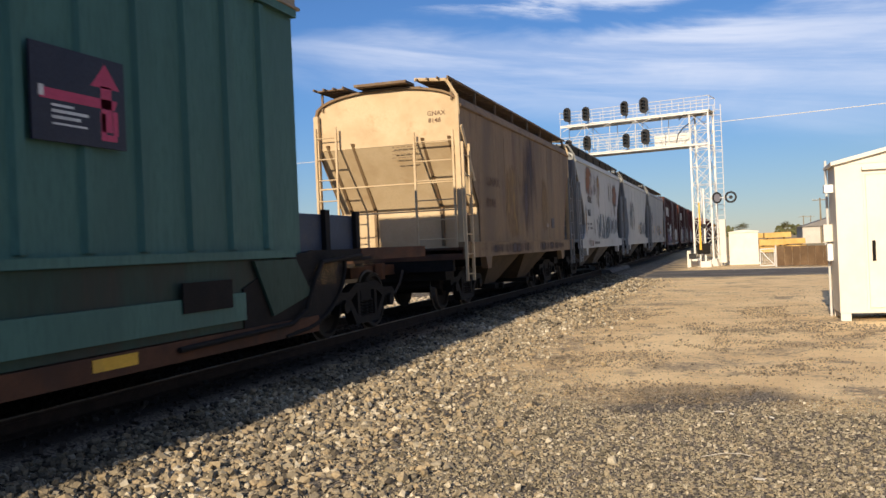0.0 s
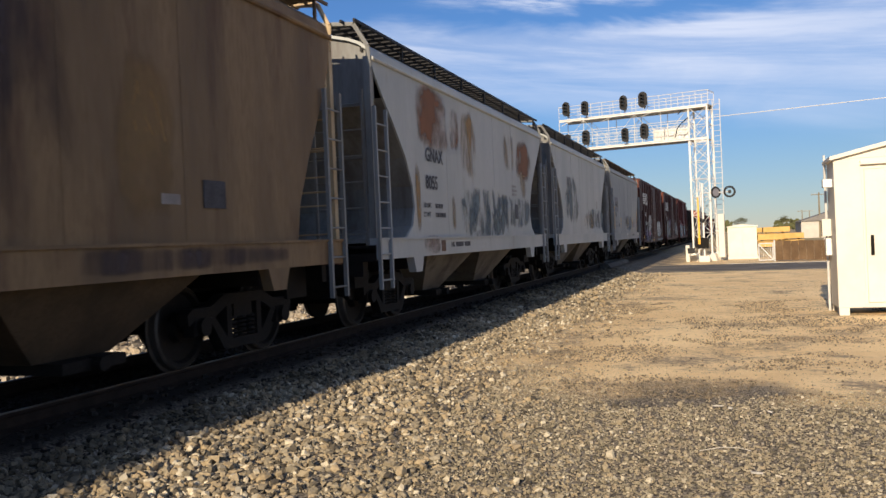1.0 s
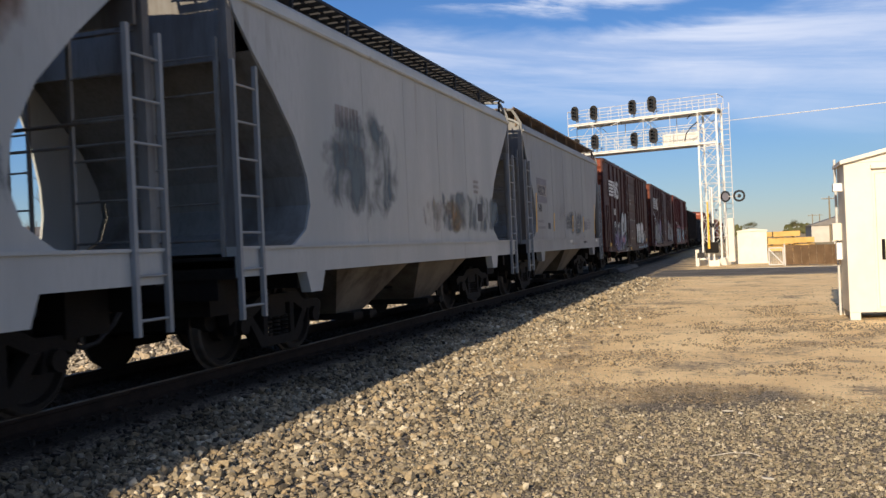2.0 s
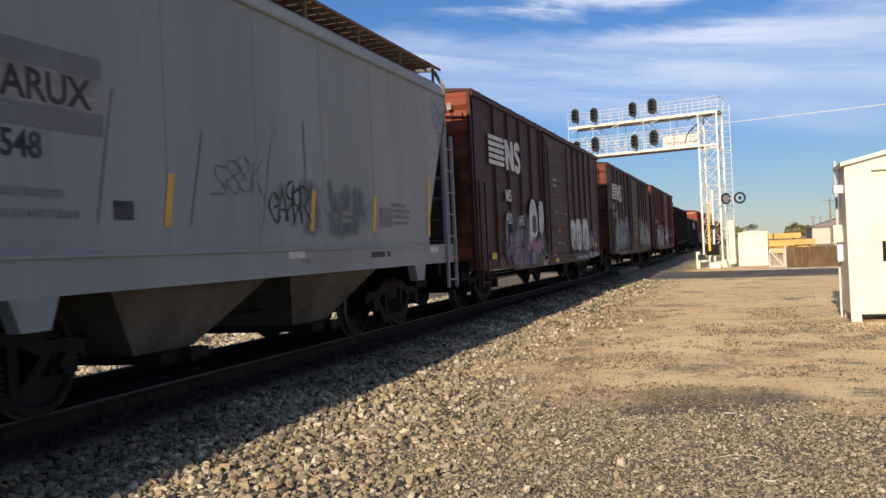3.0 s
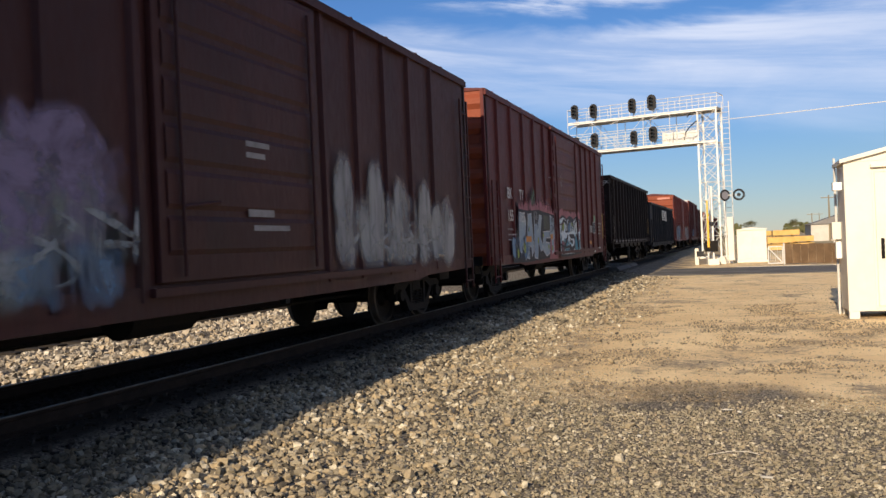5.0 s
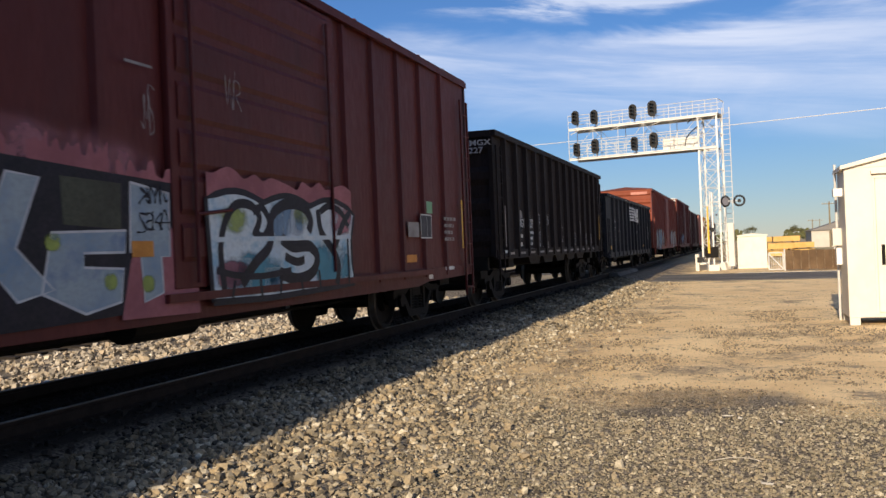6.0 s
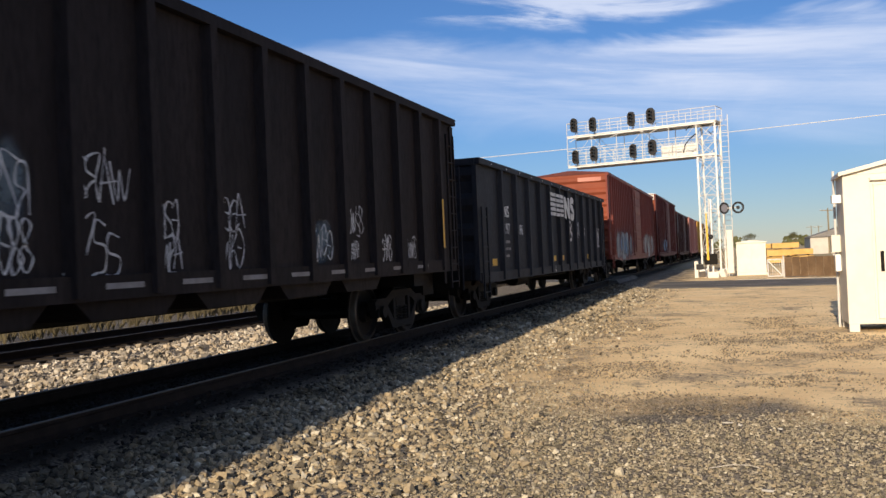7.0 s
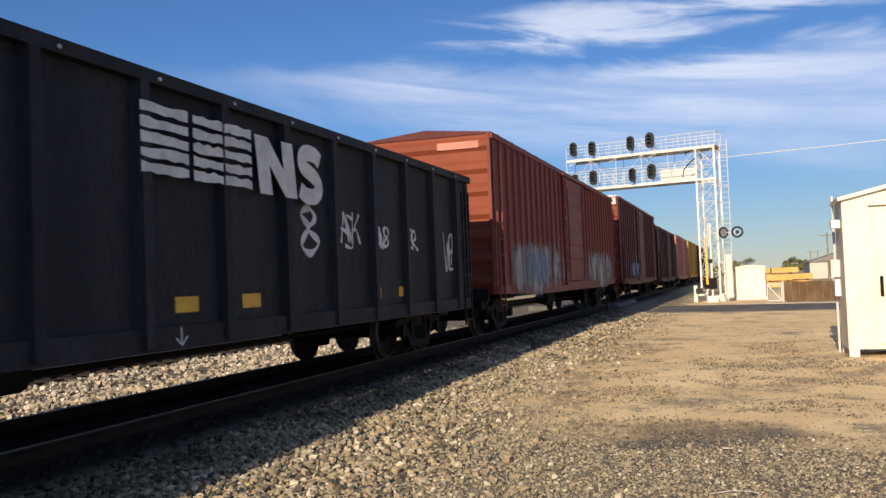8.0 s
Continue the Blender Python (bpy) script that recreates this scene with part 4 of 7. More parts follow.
def build_crossing_signal():
    top = thing("crossing_signal", pose(-1.6, 52.2, GROUND), "level crossing flasher mast with two round black lamp discs", "crossing signal")
    part("base", Shape().box(-0.3, 0.3, -0.3, 0.3, 0, 0.35), "white_paint", top, bevel=0.03)
    part("mast", Shape().tube((0, 0, 0.35), (0, 0, 4.4), 0.06, 12), "galv", top, smooth=False)
    part("crossarm", Shape().tube((-0.1, -0.1, 3.84), (1.5, -0.1, 3.84), 0.03, 8), "galv", top)
    for x, turn in ((0.72, 38), (1.46, 0)):
        lamp = part("lamp", Shape().tube((0, 0, 0), (0, 0.16, 0), 0.10, 16), "black", top, at=pose(x, -0.22, 3.84, 0, 0, turn))
        ring = Shape()
        n, m = 28, 6
        ring.add([((0.27 + 0.055 * math.cos(2 * math.pi * k / m)) * math.cos(2 * math.pi * i / n), -0.02 + 0.055 * math.sin(2 * math.pi * k / m), (0.27 + 0.055 * math.cos(2 * math.pi * k / m)) * math.sin(2 * math.pi * i / n)) for i in range(n) for k in range(m)],
                 [(i * m + k, i * m + (k + 1) % m, (i + 1) % n * m + (k + 1) % m, (i + 1) % n * m + k) for i in range(n) for k in range(m)])
        part("background", ring, "black", lamp, "round black disc rim")
        if turn:
            part("face", Shape().tube((0, -0.035, 0), (0, -0.01, 0), 0.235, 20), "plate_grey", lamp, "grey disc face")
    part("bell", Shape().tube((-0.05, -0.1, 2.3), (-0.05, -0.25, 2.3), 0.13, 14, 0.06), "black", top)
    mech = part("gate_mechanism", Shape().box(-0.45, 0.25, -0.25, 0.25, 0.75, 1.35), "steel_dark", top, "dark gate motor housing", bevel=0.03)
    part("counterweight", Shape().box(-0.9, -0.5, -0.3, -0.2, 0.5, 0.8), "black", mech)
    arm = Shape()
    arm.prism([(-0.05, 1.0), (0.07, 1.0), (0.05, 3.6), (-0.03, 3.6)], -0.36, -0.32, "y")
    part("gate_arm", arm, "yellow", top, "raised crossing gate arm", at=pose(-0.25, 0, 0))


build_crossing_signal()


# ---- equipment sheds ----
def build_shed():
    top = thing("equipment_shed", pose(1.83, 18.4, GROUND), "white metal signal equipment shed with a door and low gable roof", "shed")
    W, D, H = 2.9, 1.3, 2.95
    for x, y in ((0.1, 0.1), (W - 0.1, 0.1), (0.1, D - 0.1), (W - 0.1, D - 0.1)):
        part("foot", Shape().box(x - 0.09, x + 0.09, y - 0.09, y + 0.09, 0, 0.16), "white_paint", top)
    part("wall", Shape().box(0, W, 0, D, 0.14, H), "white_paint", top, "white sheet steel walls", bevel=0.015)
    gable = [(-0.07, H - 0.02), (W / 2, H + 0.32), (W + 0.07, H - 0.02), (W + 0.07, H + 0.05), (W / 2, H + 0.40), (-0.07, H + 0.05)]
    part("roof", Shape().prism(gable, -0.1, D + 0.1, "y"), "white_paint", top, "shallow white gable roof")
    part("gable", Shape().prism([(0, H), (W, H), (W / 2, H + 0.32)], 0.0, D, "y"), "white_paint", top)
    part("vent_hood", Shape().box(0.46, 1.5, -0.09, -0.002, H - 0.13, H - 0.07), "white_paint", top)
    door = part("door", Shape().box(0.52, 1.45, -0.035, -0.003, 0.24, H - 0.22), "white_paint", top, "white steel door", bevel=0.008)
    part("handle", Shape().tube((0.62, -0.08, 1.2), (0.62, -0.08, 1.42), 0.014, 8).box(0.59, 0.65, -0.05, -0.035, 1.12, 1.5), "steel_dark", door, "dark door handle")
    frame_bits = Shape()
    frame_bits.box(0.475, 0.512, -0.02, -0.002, 0.2, H - 0.18).box(1.458, 1.495, -0.02, -0.002, 0.2, H - 0.18).box(0.514, 1.456, -0.02, -0.002, H - 0.215, H - 0.18)
    part("door_frame", frame_bits, "white_paint", top)
    part("meter_box", Shape().box(-0.17, -0.003, 0.75, 1.0, 1.5, 1.84), "white_paint", top, "grey meter box", bevel=0.01)
    part("switch_box", Shape().box(-0.11, -0.003, 0.8, 1.0, 1.12, 1.46), "galv", top, "small grey switch box", bevel=0.01)
    part("conduit", Shape().tube((-0.05, 1.15, 0.0), (-0.05, 1.15, 3.12), 0.025, 8), "galv", top)
    part("lamp", Shape().box(-0.16, -0.003, 0.35, 0.6, 2.45, 2.6), "galv", top)


build_shed()


def build_hut(x, y, w, d, h, label):
    top = thing("equipment_cabinet", pose(x, y, GROUND), label, "cabinet")
    part("base", Shape().box(-0.05, w + 0.05, -0.05, d + 0.05, 0, 0.12), "white_paint", top)
    part("body", Shape().box(0, w, 0, d, 0.12, h), "white_paint", top, bevel=0.015)
    part("roof", Shape().prism([(-0.06, h + 0.002), (w + 0.06, h + 0.002), (w + 0.06, h + 0.06), (w / 2, h + 0.16), (-0.06, h + 0.06)], -0.06, d + 0.06, "y"), "white_paint", top)
    part("door", Shape().box(0.1, w * 0.48, -0.025, -0.003, 0.2, h - 0.15), "white_paint", top, bevel=0.006)
    part("door", Shape().box(w * 0.52, w - 0.1, -0.025, -0.003, 0.2, h - 0.15), "white_paint", top, bevel=0.006)


build_hut(-0.36, 55.0, 1.62, 1.5, 1.86, "white metal cabinet beyond the level crossing")


# ---- the train ----
SPEED, WHEEL = 17.7, 0.457
moving, spinning = [], []
NEAR = Matrix(((0, 0, 1, 0), (1, 0, 0, 0), (0, 1, 0, 0), (0, 0, 0, 1)))
END = Matrix(((1, 0, 0, 0), (0, 0, -1, 0), (0, 1, 0, 0), (0, 0, 0, 1)))


def lettering(words, size, at, material, parent, face=NEAR, name="lettering", wide=1.0):
    curve = bpy.data.curves.new("text", "FONT")
    curve.body, curve.size, curve.extrude = words, size * 1.38, 0.001
    curve.resolution_u, curve.offset = 3, size * (0.03 if material == "letter_black" else 0.008)
    tmp = bpy.data.objects.new("text", curve)
    me = bpy.data.meshes.new_from_object(tmp)
    bpy.data.objects.remove(tmp)
    bpy.data.curves.remove(curve)
    at = Matrix.Translation(at) @ face @ Matrix.Diagonal((wide, 1, 1, 1))
    # one piece for each character
    home = list(range(len(me.vertices)))

    def root(k):
        while home[k] != k:
            home[k] = home[home[k]]
            k = home[k]
        return k

    for e in me.edges:
        a, b = root(e.vertices[0]), root(e.vertices[1])
        if a != b:
            home[a] = b
    pieces = {}
    for p in me.polygons:
        pieces.setdefault(root(p.vertices[0]), []).append(tuple(p.vertices))
    for faces in pieces.values():
        used = sorted({k for f in faces for k in f})
        place = {k: i for i, k in enumerate(used)}
        glyph = Shape().add([tuple(me.vertices[k].co) for k in used], [tuple(place[k] for k in f) for f in faces])
        part(name, glyph, material, parent, at=at)
    bpy.data.meshes.remove(me)


def bars(rows, at, material, parent, face=NEAR, name="lettering"):
    """Small print as plain bars: rows of (across, up, width, height)."""
    groups = [[row] for row in rows] if len(rows) <= 6 else [rows]
    for group in groups:
        s = Shape()
        for a, b, w, h in group:
            s.add([(a, b, 0.001), (a + w, b, 0.001), (a + w, b + h, 0.001), (a, b + h, 0.001)], [(0, 1, 2, 3)])
        ob = part(name, s, material, parent, at=Matrix.Translation(at) @ face)
        if len(group) > 1:
            tagged(ob, kind="stuff")


def small_print(seed, w, n, h=0.06, gap=0.1):
    r = random.Random(seed)
    rows = []
    for i in range(n):
        x = 0.0
        while x < w * r.uniform(0.6, 1.0):
            b = r.uniform(0.05, 0.16)
            rows.append((x, -i * gap, b, h))
            x += b + 0.03
    return rows


GLYPHS = (
    ([(0.2, 0.0), (0.25, 0.5), (0.2, 1.0), (0.75, 0.95), (0.8, 0.6), (0.3, 0.5), (0.6, 0.3), (1.0, 0.0)],),
    ([(0.0, 0.9), (0.2, 0.05), (0.45, 0.8), (0.65, 0.0), (1.0, 1.0)],),
    ([(0.85, 0.9), (0.3, 1.0), (0.2, 0.65), (0.7, 0.45), (0.75, 0.1), (0.1, 0.05)],),
    ([(0.5, 0.5), (0.15, 0.8), (0.5, 1.0), (0.85, 0.78), (0.5, 0.5), (0.1, 0.2), (0.5, 0.0), (0.9, 0.25), (0.5, 0.5)],),
    ([(0.15, 0.0), (0.2, 0.95)], [(0.85, 0.95), (0.22, 0.45), (0.55, 0.4), (0.95, 0.0)]),
    ([(0.0, 0.0), (0.4, 1.0), (0.55, 0.9), (0.85, 0.0)], [(0.1, 0.4), (0.95, 0.45)]),
    ([(0.05, 0.0), (0.15, 0.85), (0.4, 0.3), (0.6, 0.9), (0.7, 0.1), (1.0, 0.2)],),
    ([(0.9, 0.8), (0.45, 1.0), (0.1, 0.5), (0.45, 0.0), (0.9, 0.2)], [(0.3, 0.5), (0.8, 0.55)]),
    ([(0.1, 0.95), (0.9, 1.0), (0.15, 0.05), (1.0, 0.0)],),
)


def smooth_line(pts, n=5):
    """A rounded line through points."""
    out = []
    for i in range(len(pts) - 1):
        p0, p1, p2, p3 = pts[max(i - 1, 0)], pts[i], pts[i + 1], pts[min(i + 2, len(pts) - 1)]
        for k in range(n):
            u = k / n
            out.append(tuple(0.5 * (2 * b + (c - a) * u + (2 * a - 5 * b + 4 * c - d) * u * u + (3 * b - a - 3 * c + d) * u ** 3) for a, b, c, d in zip(p0, p1, p2, p3)))
    return out + [tuple(pts[-1])]


def scrawl(seed, w, h, count, width, at, material, parent, name="graffiti", glyph=None):
    """A quickly sprayed tag: letter-like strokes side by side, each a flat ribbon."""
    r = random.Random(seed)
    step = w / count
    for k in range(count):
        s = Shape()
        high, lift, lean = h * r.uniform(0.75, 1.0), h * r.uniform(0.0, 0.18), r.uniform(-0.05, 0.25)
        flip = glyph is None and r.random() < 0.6
        for stroke in (r.choice(GLYPHS) if glyph is None else GLYPHS[glyph]):
            pts = smooth_line([(step * (k + 1.5 * ((1 - a if flip else a) + r.uniform(-0.12, 0.12)) + lean * b * 0.5), lift + high * (b + r.uniform(-0.05, 0.05))) for a, b in stroke])
            n = len(pts)
            left, right = [], []
            for i, (x, y) in enumerate(pts):
                dx, dy = pts[min(i + 1, n - 1)][0] - pts[max(i - 1, 0)][0], pts[min(i + 1, n - 1)][1] - pts[max(i - 1, 0)][1]
                d = math.hypot(dx, dy) or 1.0
                half = width * 0.5 * (0.8 + 0.35 * math.sin(i * 0.9 + k))
                left.append((x - dy / d * half, y + dx / d * half, 0.0012 + 0.0002 * k))
                right.append((x + dy / d * half, y - dx / d * half, 0.0012 + 0.0002 * k))
            s.add(left + right, [(i, i + 1, n + i + 1, n + i) for i in range(n - 1)])
        part(name, s, material, parent, at=Matrix.Translation(at) @ NEAR)


def ribbon(pts, width, at, material, parent, name="graffiti"):
    """One brushed line of even width through points on the side."""
    left, right = [], []
    n = len(pts)
    for i, (x, y) in enumerate(pts):
        dx, dy = pts[min(i + 1, n - 1)][0] - pts[max(i - 1, 0)][0], pts[min(i + 1, n - 1)][1] - pts[max(i - 1, 0)][1]
        d = math.hypot(dx, dy) or 1.0
        left.append((x - dy / d * width / 2, y + dx / d * width / 2, 0))
        right.append((x + dy / d * width / 2, y - dx / d * width / 2, 0))
    s = Shape().add(left + right, [(i, i + 1, n + i + 1, n + i) for i in range(n - 1)])
    part(name, s, material, parent, at=Matrix.Translation(at) @ NEAR)


def painted_shapes(car):
    """Five tall angular painted forms with pale edges on the dark ground."""
    forms = (
        (2.40, 0.95, [(0.0, 0.22), (0.06, 1.0), (0.60, 0.97), (0.80, 0.80), (0.62, 0.52), (0.36, 0.46), (0.95, 0.12), (0.62, 0.0), (0.30, 0.36), (0.28, 0.14)]),
        (3.15, 0.95, [(0.0, 0.05), (0.22, 0.96), (0.62, 1.0), (0.82, 0.20), (0.56, 0.06), (0.50, 0.28), (0.32, 0.30), (0.26, 0.02)]),
        (3.95, 1.15, [(0.0, 0.04), (0.10, 1.0), (0.38, 1.0), (0.42, 0.62), (0.60, 0.98), (0.88, 0.96), (0.66, 0.50), (0.98, 0.22), (0.66, 0.16), (0.44, 0.38), (0.34, 0.0)]),
        (4.95, 1.15, [(0.0, 0.20), (0.10, 0.60), (0.86, 0.62), (0.84, 0.46), (0.40, 0.46), (0.40, 0.36), (0.82, 0.34), (0.78, 0.10), (0.40, 0.04)]),
        (5.95, 0.80, [(0.08, 0.98), (0.76, 0.92), (0.74, 0.42), (0.58, 0.42), (0.60, 0.14), (0.26, 0.08), (0.22, 0.44), (0.04, 0.46)]))
    for k, (y, wide, outline) in enumerate(forms):
        pts = [(a * wide, b * 1.16) for a, b in outline]
        at = Matrix.Translation((1.5622 + 0.0004 * k, y, 0.82)) @ NEAR
        part("graffiti", Shape().add([(a, b, 0) for a, b in pts], [tuple(range(len(pts)))]), "spray_steel", car, at=at)
        ribbon(pts + pts[:1], 0.022, (1.5646 + 0.0004 * k, y, 0.82), "spray_white", car)
    part("graffiti", Shape().prism([(5.2, 1.58), (5.88, 1.55), (5.9, 1.94), (5.18, 1.96)], 1.5622, 1.5628, "x"), "spray_moss", car)
    patch(3.75, 4.3, 2.1, 2.65, 1.5624, "haze_moss", car, "graffiti")


def door_piece(car):
    """Rounded painted forms, white to blue and rose, with black outlines on the door."""
    y0, z0, wide, high = 7.15, 0.82, 3.35, 1.12
    edge = [(0.0, 0.02), (0.33, 0.0), (0.66, 0.02), (1.0, 0.05)] + [(1.02 - 0.04 * math.sin(math.pi * i / 3), 0.05 + 0.27 * i) for i in range(1, 4)]
    for hump in range(3):
        edge += [(0.97 - hump * 0.33 - 0.33 * i / 6, 0.93 + 0.09 * math.sin(math.pi * i / 6)) for i in range(7)]
    pts = [(a * wide, b * high) for a, b in edge]
    part("graffiti", Shape().add([(a, b, 0) for a, b in pts], [tuple(range(len(pts)))]), "spray_pale", car, at=Matrix.Translation((1.6125, y0, z0)) @ NEAR)
    ribbon(pts + pts[:1], 0.07, (1.6135, y0, z0), "spray_dark", car)
    for a, b, c, d, m in ((0.0, 0.45, 0.0, 0.5, "haze_teal"), (0.3, 0.62, 0.5, 1.05, "haze_blue"), (0.62, 1.0, 0.0, 0.6, "haze_teal"), (0.78, 1.02, 0.6, 1.05, "haze_pink"), (0.04, 0.22, 0.6, 0.9, "haze_lime"), (0.5, 0.66, 0.7, 0.95, "haze_lime"), (0.0, 0.22, 0.1, 0.4, "haze_pink"), (0.3, 0.5, 0.02, 0.3, "haze_blue")):
        patch(y0 + a * wide, y0 + b * wide, z0 + c * high, z0 + d * high, 1.6131, m, car, "graffiti")
    strokes = (
        (0.10, [(0.06, 0.12), (0.05, 0.55), (0.12, 0.86), (0.22, 0.90), (0.28, 0.78), (0.24, 0.60)]),
        (0.09, [(0.24, 0.84), (0.30, 0.88), (0.34, 0.74), (0.30, 0.60), (0.24, 0.66)]),
        (0.13, [(0.16, 0.16), (0.24, 0.34), (0.34, 0.52), (0.36, 0.80), (0.46, 0.93), (0.58, 0.92), (0.64, 0.78), (0.62, 0.66)]),
        (0.14, [(0.42, 0.58), (0.50, 0.50), (0.62, 0.50), (0.68, 0.38), (0.64, 0.22), (0.52, 0.16), (0.40, 0.24)]),
        (0.10, [(0.44, 0.40), (0.52, 0.34), (0.58, 0.36)]),
        (0.12, [(0.70, 0.90), (0.72, 0.66), (0.80, 0.48), (0.86, 0.30), (0.84, 0.06)]),
        (0.11, [(0.98, 0.90), (0.90, 0.72), (0.84, 0.50)]),
        (0.09, [(0.72, 0.88), (0.80, 0.95), (0.90, 0.88), (0.96, 0.72)]),
        (0.07, [(0.02, 0.30), (0.14, 0.24), (0.30, 0.22), (0.48, 0.26)]),
        (0.05, [(0.10, 0.02), (0.12, 0.20)]), (0.05, [(0.28, 0.02), (0.27, 0.20)]), (0.05, [(0.40, 0.02), (0.41, 0.22)]), (0.05, [(0.56, 0.03), (0.55, 0.18)]), (0.05, [(0.70, 0.03), (0.69, 0.24)]), (0.05, [(0.95, 0.06), (0.95, 0.60)]))
    for k, (thick, line) in enumerate(strokes):
        ribbon([(a * wide, b * high) for a, b in smooth_line(line, 6)], thick, (1.6142 + 0.0002 * k, y0, z0), "spray_dark", car)
    ribbon([(0.02 * wide, 0.57 * high), (0.98 * wide, 0.60 * high)], 0.05, (1.6180, y0, z0), "spray_pale", car)


def patch(y0, y1, z0, z1, x, material, parent, name="stain"):
    me = Shape().add([(x, y0, z0), (x, y1, z0), (x, y1, z1), (x, y0, z1)], [(0, 1, 2, 3)])
    return part(name, me, material, parent)


def wheelset_mesh():
    s = Shape()
    for side in (-1, 1):
        rings = [(0.66, 0.12), (0.70, 0.40), (0.685, 0.495), (0.715, 0.497), (0.722, WHEEL + 0.006), (0.80, WHEEL), (0.82, WHEEL - 0.02), (0.82, 0.39), (0.77, 0.36), (0.74, 0.17), (0.83, 0.15), (0.83, 0.06)]
        n = 28
        vs = [(side * x, r * math.cos(2 * math.pi * i / n), r * math.sin(2 * math.pi * i / n)) for x, r in rings for i in range(n)]
        s.add(vs, [(j * n + i, j * n + (i + 1) % n, (j + 1) * n + (i + 1) % n, (j + 1) * n + i) for j in range(len(rings) - 1) for i in range(n)])
    s.tube((-1.02, 0, 0), (1.02, 0, 0), 0.075, 12)
    me = s.mesh("wheelset", "wheel")
    me.materials.append(M["railhead"])
    for p in me.polygons:
        r = math.hypot(p.center.y, p.center.z)
        if r > WHEEL - 0.035 and 0.71 < abs(p.center.x) < 0.83:
            p.material_index = 1
    return me


M["wheel"] = surface("worn wheel steel", (0.013, 0.0105, 0.009), (0.009, 0.0075, 0.0065), 0.7, 0.0, 6, 60, bump=0.1)
WHEELSET = wheelset_mesh()


def frame_mesh():
    s = Shape()
    for side in (-1, 1):
        a, b = side * 0.93, side * 1.07
        lo, hi = min(a, b), max(a, b)
        s.prism([(-1.15, 0.60), (-1.05, 0.66), (-0.7, 0.66), (-0.42, 0.78), (0.42, 0.78), (0.7, 0.66), (1.05, 0.66), (1.15, 0.60), (1.13, 0.48), (0.98, 0.55), (0.62, 0.54), (0.36, 0.66), (-0.36, 0.66), (-0.62, 0.54), (-0.98, 0.55), (-1.13, 0.48)], lo, hi, "x")
        s.prism([(-0.75, 0.54), (-0.62, 0.54), (-0.36, 0.27), (0.36, 0.27), (0.62, 0.54), (0.75, 0.54), (0.45, 0.16), (-0.45, 0.16)], lo, hi, "x")
        for y in (-0.33, 0.33):
            s.box(lo, hi, y - 0.05, y + 0.05, 0.27, 0.68)
        for y in (-0.2, 0.0, 0.2):
            for i in range(5):
                s.tube((side * 1.0, y, 0.28 + i * 0.05), (side * 1.0, y, 0.31 + i * 0.05), 0.075, 10)
        for y in (-0.89, 0.89):
            s.tube((side * 0.9, y, WHEEL), (side * 1.13, y, WHEEL), 0.10, 12)
            s.prism([(y - 0.16, 0.36), (y - 0.11, 0.58), (y + 0.11, 0.58), (y + 0.16, 0.36), (y + 0.11, 0.36), (y, 0.44), (y - 0.11, 0.36)], lo, hi, "x")
    s.box(-1.05, 1.05, -0.2, 0.2, 0.50, 0.66)
    s.tube((0, 0, 0.64), (0, 0, 0.80), 0.22, 16)
    for y in (-0.38, 0.38):
        s.box(-0.85, 0.85, y - 0.05, y + 0.05, 0.33, 0.42)
    return s.mesh("truck", "steel_dark")


TRUCK = frame_mesh()


def trucks(car, length, inset=1.75, spin=True):
    for y in (inset, length - inset):
        t = part("truck", TRUCK, "steel_dark", car, "cast steel wheel truck", at=pose(0, y, 0))
        for dy in (-0.89, 0.89):
            w = part("wheelset", WHEELSET, "wheel", t, "pair of steel wheels on an axle", at=pose(0, dy, WHEEL))
            if spin:
                spinning.append((w, dy))


COUPLER = Shape().box(-0.09, 0.09, -0.75, 0.4, 0.78, 0.98).prism([(-0.2, -0.95), (0.12, -1.0), (0.16, -0.7), (0.10, -0.62), (-0.14, -0.62), (-0.22, -0.75)], 0.72, 1.02, "z").mesh("coupler", "rusty")
END_SILL = Shape().box(-1.32, 1.32, 0.03, 0.16, 0.80, 1.08).box(-1.1, 1.1, 0.2, 0.75, 0.62, 1.02).tube((-0.9, 0.5, 0.55), (0.9, 0.5, 0.55), 0.12, 10).mesh("end_sill", "steel_dark")
HOSE = Shape().path([(0.35, -0.2, 0.85), (0.38, -0.45, 0.62), (0.36, -0.7, 0.45), (0.3, -0.85, 0.42), (0.2, -0.95, 0.5)], 0.025, 8).mesh("air_hose", "black")


def running_gear(car, length, inset=1.75, spin=True, gap=0.9):
    trucks(car, length, inset, spin)
    for y, turn in ((0, 0), (length, 180)):
        part("coupler", COUPLER, "rusty", car, "rusty knuckle coupler", at=pose(0, y, 0, 0, 0, turn))
        part("air_hose", HOSE, "black", car, "hanging black air hose", at=pose(0, y, 0, 0, 0, turn))
        part("end_sill", END_SILL, "steel_dark", car, "dark end sill and brake gear", at=pose(0, y, 0, 0, 0, turn))


def ladder(car, x, y0, y1, z0, z1, rungs, material, name="ladder", stile=0.017):
    def side_bar(y):
        return Shape().box(x - stile, x + stile, y - stile, y + stile, z0, z1)
    base = part(name, side_bar(y0), material, car)
    part("stile", side_bar(y1), material, base)
    for i in range(rungs):
        z = z0 + (z1 - z0) * (i + 0.35) / rungs
        part("rung", Shape().tube((x, y0, z), (x, y1, z), 0.014, 6), material, base)
    return base


